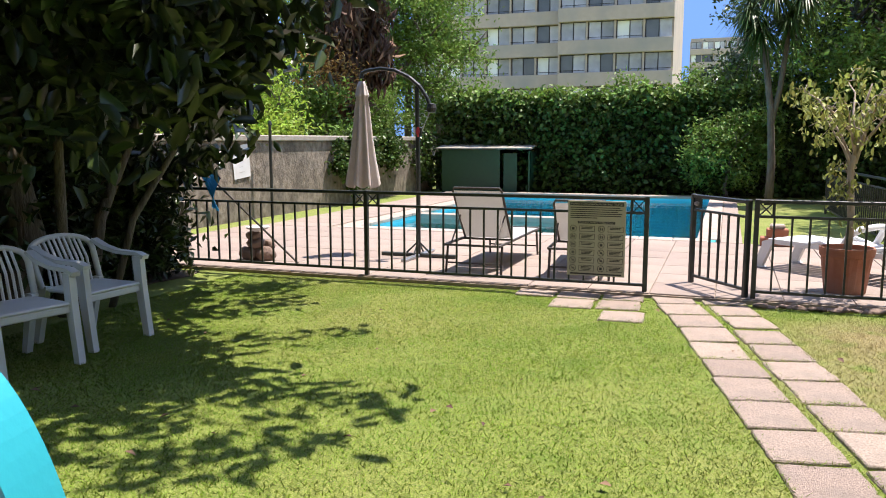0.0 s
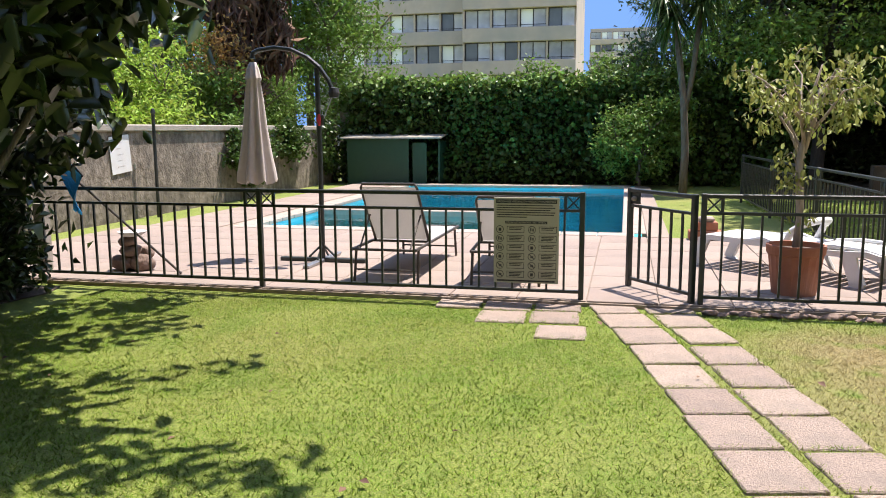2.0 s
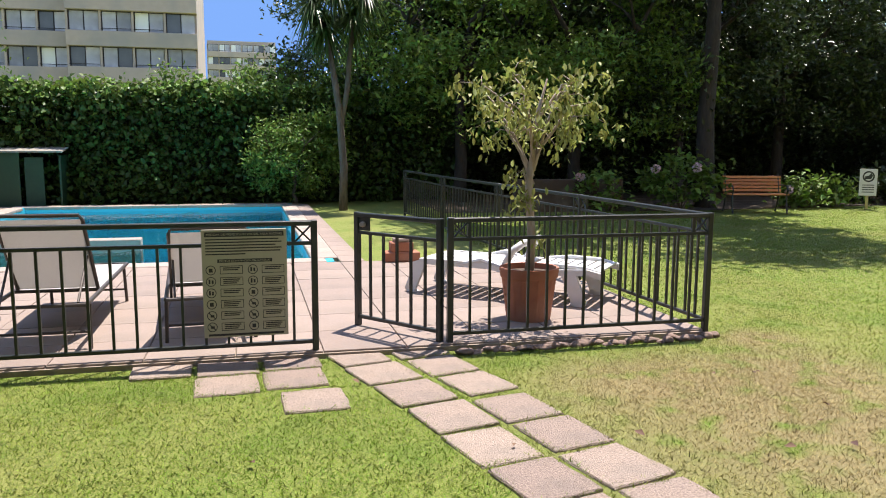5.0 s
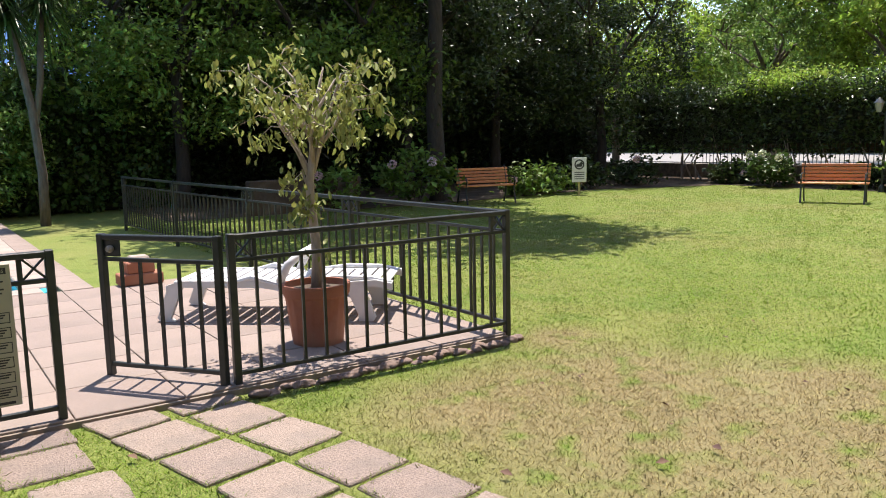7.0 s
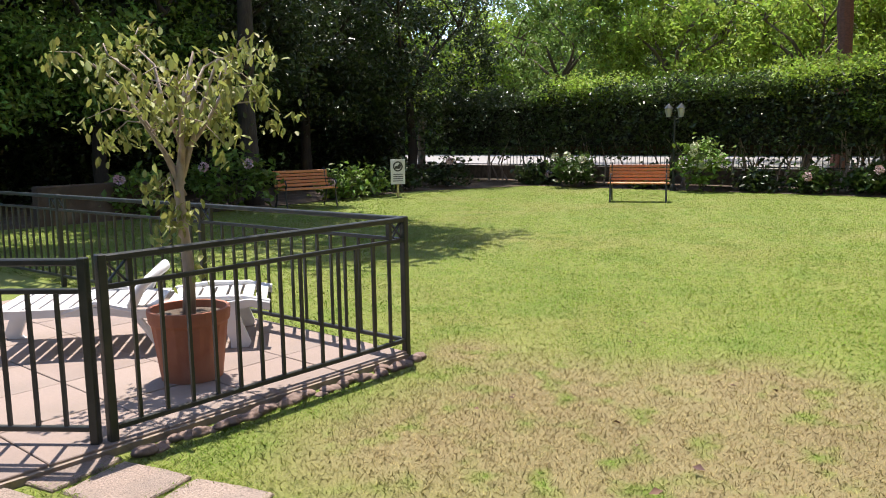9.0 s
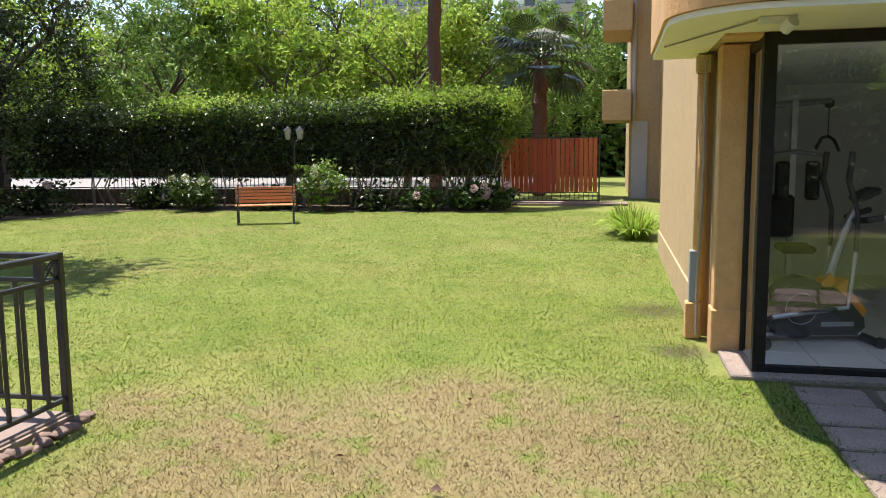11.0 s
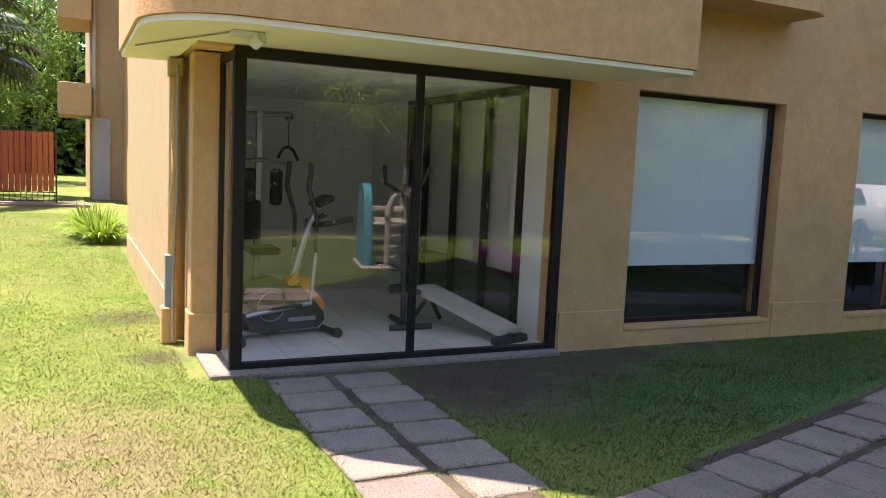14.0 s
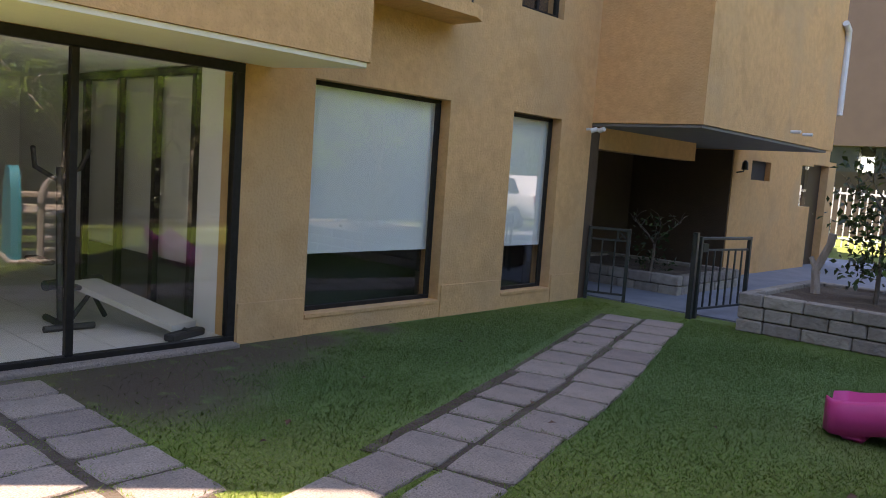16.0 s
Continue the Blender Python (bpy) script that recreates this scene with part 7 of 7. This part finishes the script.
def slab_mesh(w, d, seed):
    """A cast slab with chipped, uneven edges."""
    bm = bmesh.new()
    n = 5
    edge = [(-0.5 + k / n, -0.5) for k in range(n)] + [(0.5, -0.5 + k / n) for k in range(n)] + [(0.5 - k / n, 0.5) for k in range(n)] + [(-0.5, 0.5 - k / n) for k in range(n)]
    rings = []
    for z, inset, wob in ((-0.06, 0.0, 0.0), (-0.008, 0.0, 0.006), (0.0, 0.006, 0.007)):
        ring_ = []
        for k, (a, c) in enumerate(edge):
            q = Vector((a * 9 + seed * 3.1, c * 9, seed))
            o = noise.noise(q) * wob * 1.5
            cut = 0.004 if k % n == 0 else 0.0
            ring_.append(bm.verts.new((a * (w - 2 * inset - 2 * cut) + o, c * (d - 2 * inset - 2 * cut) + noise.noise(q + Vector((7, 3, 1))) * wob * 1.5, z + noise.noise(q * 0.4) * 0.002)))
        rings.append(ring_)
    for p, q in zip(rings, rings[1:]):
        for k in range(len(edge)):
            j = (k + 1) % len(edge)
            bm.faces.new((p[k], p[j], q[j], q[k]))
    bm.faces.new(rings[-1])
    bmesh.ops.recalc_face_normals(bm, faces=bm.faces[:])
    me = bpy.data.meshes.new("slab")
    bm.to_mesh(me)
    bm.free()
    me.materials.append(M_SLAB)
    return me


def slab_set(w, d):
    return [slab_mesh(w + a, d + c, k * 1.37 + w * 10) for k, (a, c) in enumerate(((0, 0), (-0.015, 0.01), (0.01, -0.015), (-0.01, 0.012), (0.005, 0.0), (-0.005, -0.01)))]


LAID = []


def slab(x, y, rz, z, meshes, size):
    lay("slab", meshes[rp.randrange(6)], path, x, y, z + rp.uniform(-0.005, 0.005), rz + rp.uniform(-1.8, 1.8), rp.uniform(-0.8, 0.8), rp.uniform(-0.8, 0.8))
    LAID.append((x, y, rz, size))


def run(x0, y0, x1, y1, rows, w, pitch):
    """Two columns of slabs; (x0, y0) to (x1, y1) is the western edge."""
    dx, dy = x1 - x0, y1 - y0
    ln = math.hypot(dx, dy)
    ux, uy = dx / ln, dy / ln
    vx, vy = -uy, ux
    ang = math.degrees(math.atan2(vy, vx))
    meshes = slab_set(w, ln / rows - 0.035)
    for k in range(rows):
        s = (k + 0.5) * ln / rows
        for c in (w / 2, w / 2 + pitch):
            slab(x0 + ux * s + vx * c + rp.uniform(-.01, .01), y0 + uy * s + vy * c + rp.uniform(-.01, .01), ang, 0.017, meshes, (w / 2, ln / rows / 2 - 0.02))


run(-0.66, 7.76, -0.31, 6.46, 3, 0.375, 0.435)
run(-0.31, 6.44, 0.73, 1.55, 11, 0.365, 0.415)
run(0.735, 1.53, 1.29, -0.57, 5, 0.375, 0.425)
run(1.3, -0.6, 2.31, -3.74, 7, 0.41, 0.46)
SMALL, NEAR = slab_set(0.405, 0.345), slab_set(0.39, 0.385)
for k in range(6):
    for y in (3.275, 2.8):
        slab(3.58 - 0.37 * k, y, 90, 0.016, SMALL, (0.2, 0.17))
for x, y in ((-1.3, 7.13), (-0.88, 7.18), (-0.79, 6.72), (-1.3, 7.53), (-0.88, 7.57), (-1.72, 7.56)):
    slab(x, y, 2, 0.016, NEAR, (0.19, 0.19))
# stony edging under the railing
ed_ = thing("stone_edging", "broken mortar and stones along the deck edge", "edging", 0, 7.58)
for k in range(34):
    x = 0.35 + k * 0.062 if k < 33 else 2.4
    rock("stone", ed_, x, rp.uniform(-0.05, 0.02), rp.uniform(-0.01, 0.02), rp.uniform(0.04, 0.08), rp.uniform(0.03, 0.05), rp.uniform(0.02, 0.035), k * 1.7, M_ROCK)
for q in ([(0.74, 1.55), (1.3, -0.57), (2.32, -3.74), (3.2, -3.45), (2.17, -0.3), (1.58, 1.77)], [(3.85, 3.48), (1.45, 3.48), (1.4, 2.68), (3.85, 2.68)]):
    tagged(finish("path_soil", prism(q, -0.03, 0.004), M_EARTH), "dark soil in the joints between path slabs", "soil", kind="structure")
gt = piece_mesh(0.44, 0.44, 0.02, 0.002, M_TILE, "tile")
for i in range(10):
    for j in range(6):
        lay("tile", gt, gym, 4.33 + 0.446 * i, 1.4 + 0.446 * j - 0.2, 0.04)
# lawn blades, thickest and finest about the path, thinning evenly with distance
def lawn_blades(count, h=0.0155, w=0.0023):
    p = np.stack([RNG.uniform(-5.2, 19.0, count), RNG.uniform(-4.2, 18.5, count), np.zeros(count)], 1)
    x, y = p[:, 0], p[:, 1]
    s_ = np.clip((-1.2 * x + 4.1 * (y - 0.5)) / (1.2 ** 2 + 4.1 ** 2), 0, 1)
    r = np.maximum(1.0, np.hypot(x + 1.2 * s_, y - 0.5 - 4.1 * s_) / 3.6)
    bad = (x > 3.95) & (y < 3.95)
    bad |= (y > 7.6) & (x < 2.36 - 0.035 * (y - 7.6))
    keep = ~bad & (RNG.uniform(0, 1, count) < r ** -1.6)
    p, r = p[keep], r[keep]
    thin = lumpy(p, 1.1) + lumpy(p, 3.0) * 0.5
    keep = RNG.uniform(-2.6, 1.6, len(p)) < thin + 0.9
    p, r = p[keep], r[keep]
    keep, lift = on_paving(p[:, 0], p[:, 1])
    p, r = p[keep], r[keep]
    p[:, 2] = lift[keep]
    n = len(p)
    a = RNG.uniform(0, 2 * np.pi, n)
    side = np.stack([np.cos(a), np.sin(a), np.zeros(n)], 1) * (w * r ** 0.8)[:, None] * RNG.uniform(0.6, 1.4, (n, 1))
    lean = np.stack([RNG.normal(0, 1.1, n), RNG.normal(0, 1.1, n), np.ones(n)], 1) * h * RNG.uniform(0.4, 1.3, (n, 1))
    return np.stack([p - side, p + side, p + lean], 1).reshape(-1, 3)


def on_paving(x, y):
    """Blades that stand clear of slabs, deck and floors, and their height; some creep over slab edges."""
    n = len(x)
    lift = np.zeros(n)
    luck = RNG.uniform(0, 1, n)
    bad = np.zeros(n, dtype=bool)
    for bx, by, br in BARE[:6]:
        bad |= (np.hypot(x - bx, y - by) < br * (0.45 + 0.5 * luck)) & (luck < 0.93)
    joints = ((y < 1.6) & (x > 0.74 + 0.31 * (1.56 - y)) & (x < 1.7 + 0.31 * (1.56 - y))) | ((x > 1.4) & (y > 2.68) & (y < 3.48))
    bad |= joints & (luck < 0.6)
    for sx, sy, a, (hw, hd) in LAID:
        c, s_ = math.cos(radians(a)), math.sin(radians(a))
        u, w = np.abs((x - sx) * c + (y - sy) * s_), np.abs(-(x - sx) * s_ + (y - sy) * c)
        creep = 0.004 + 0.045 * luck ** 3
        bad |= (u < hw - creep) & (w < hd - creep)
        lift[(u < hw + 0.005) & (w < hd + 0.005)] = 0.012
    return ~bad, lift


GV = lawn_blades(5600000)
off = len(GV)
grass_ob = arrays("grass", GV, np.arange(off).reshape(-1, 3), M_BLADE)
up_ = np.zeros((off, 3), dtype=np.float32)
up_[:, 2] = 1.0
grass_ob.data.normals_split_custom_set_from_vertices(up_)
grass = tagged(grass_ob, "short mown lawn grass, green with dry yellow blades", "grass", kind="stuff")

# fallen leaves on the lawn
lv = RNG.uniform(0, 1, (90, 3)) * np.array([9.0, 8.0, 0.0]) + np.array([-4.5, -1.0, 0.03])
v, f = leaves(lv, 0.05, aspect=0.6, up=2.0)
tagged(arrays("fallen_leaf", v, f, M_LEAF_RUST), "few dry brown leaves lying on the grass", "leaf litter", kind="stuff")
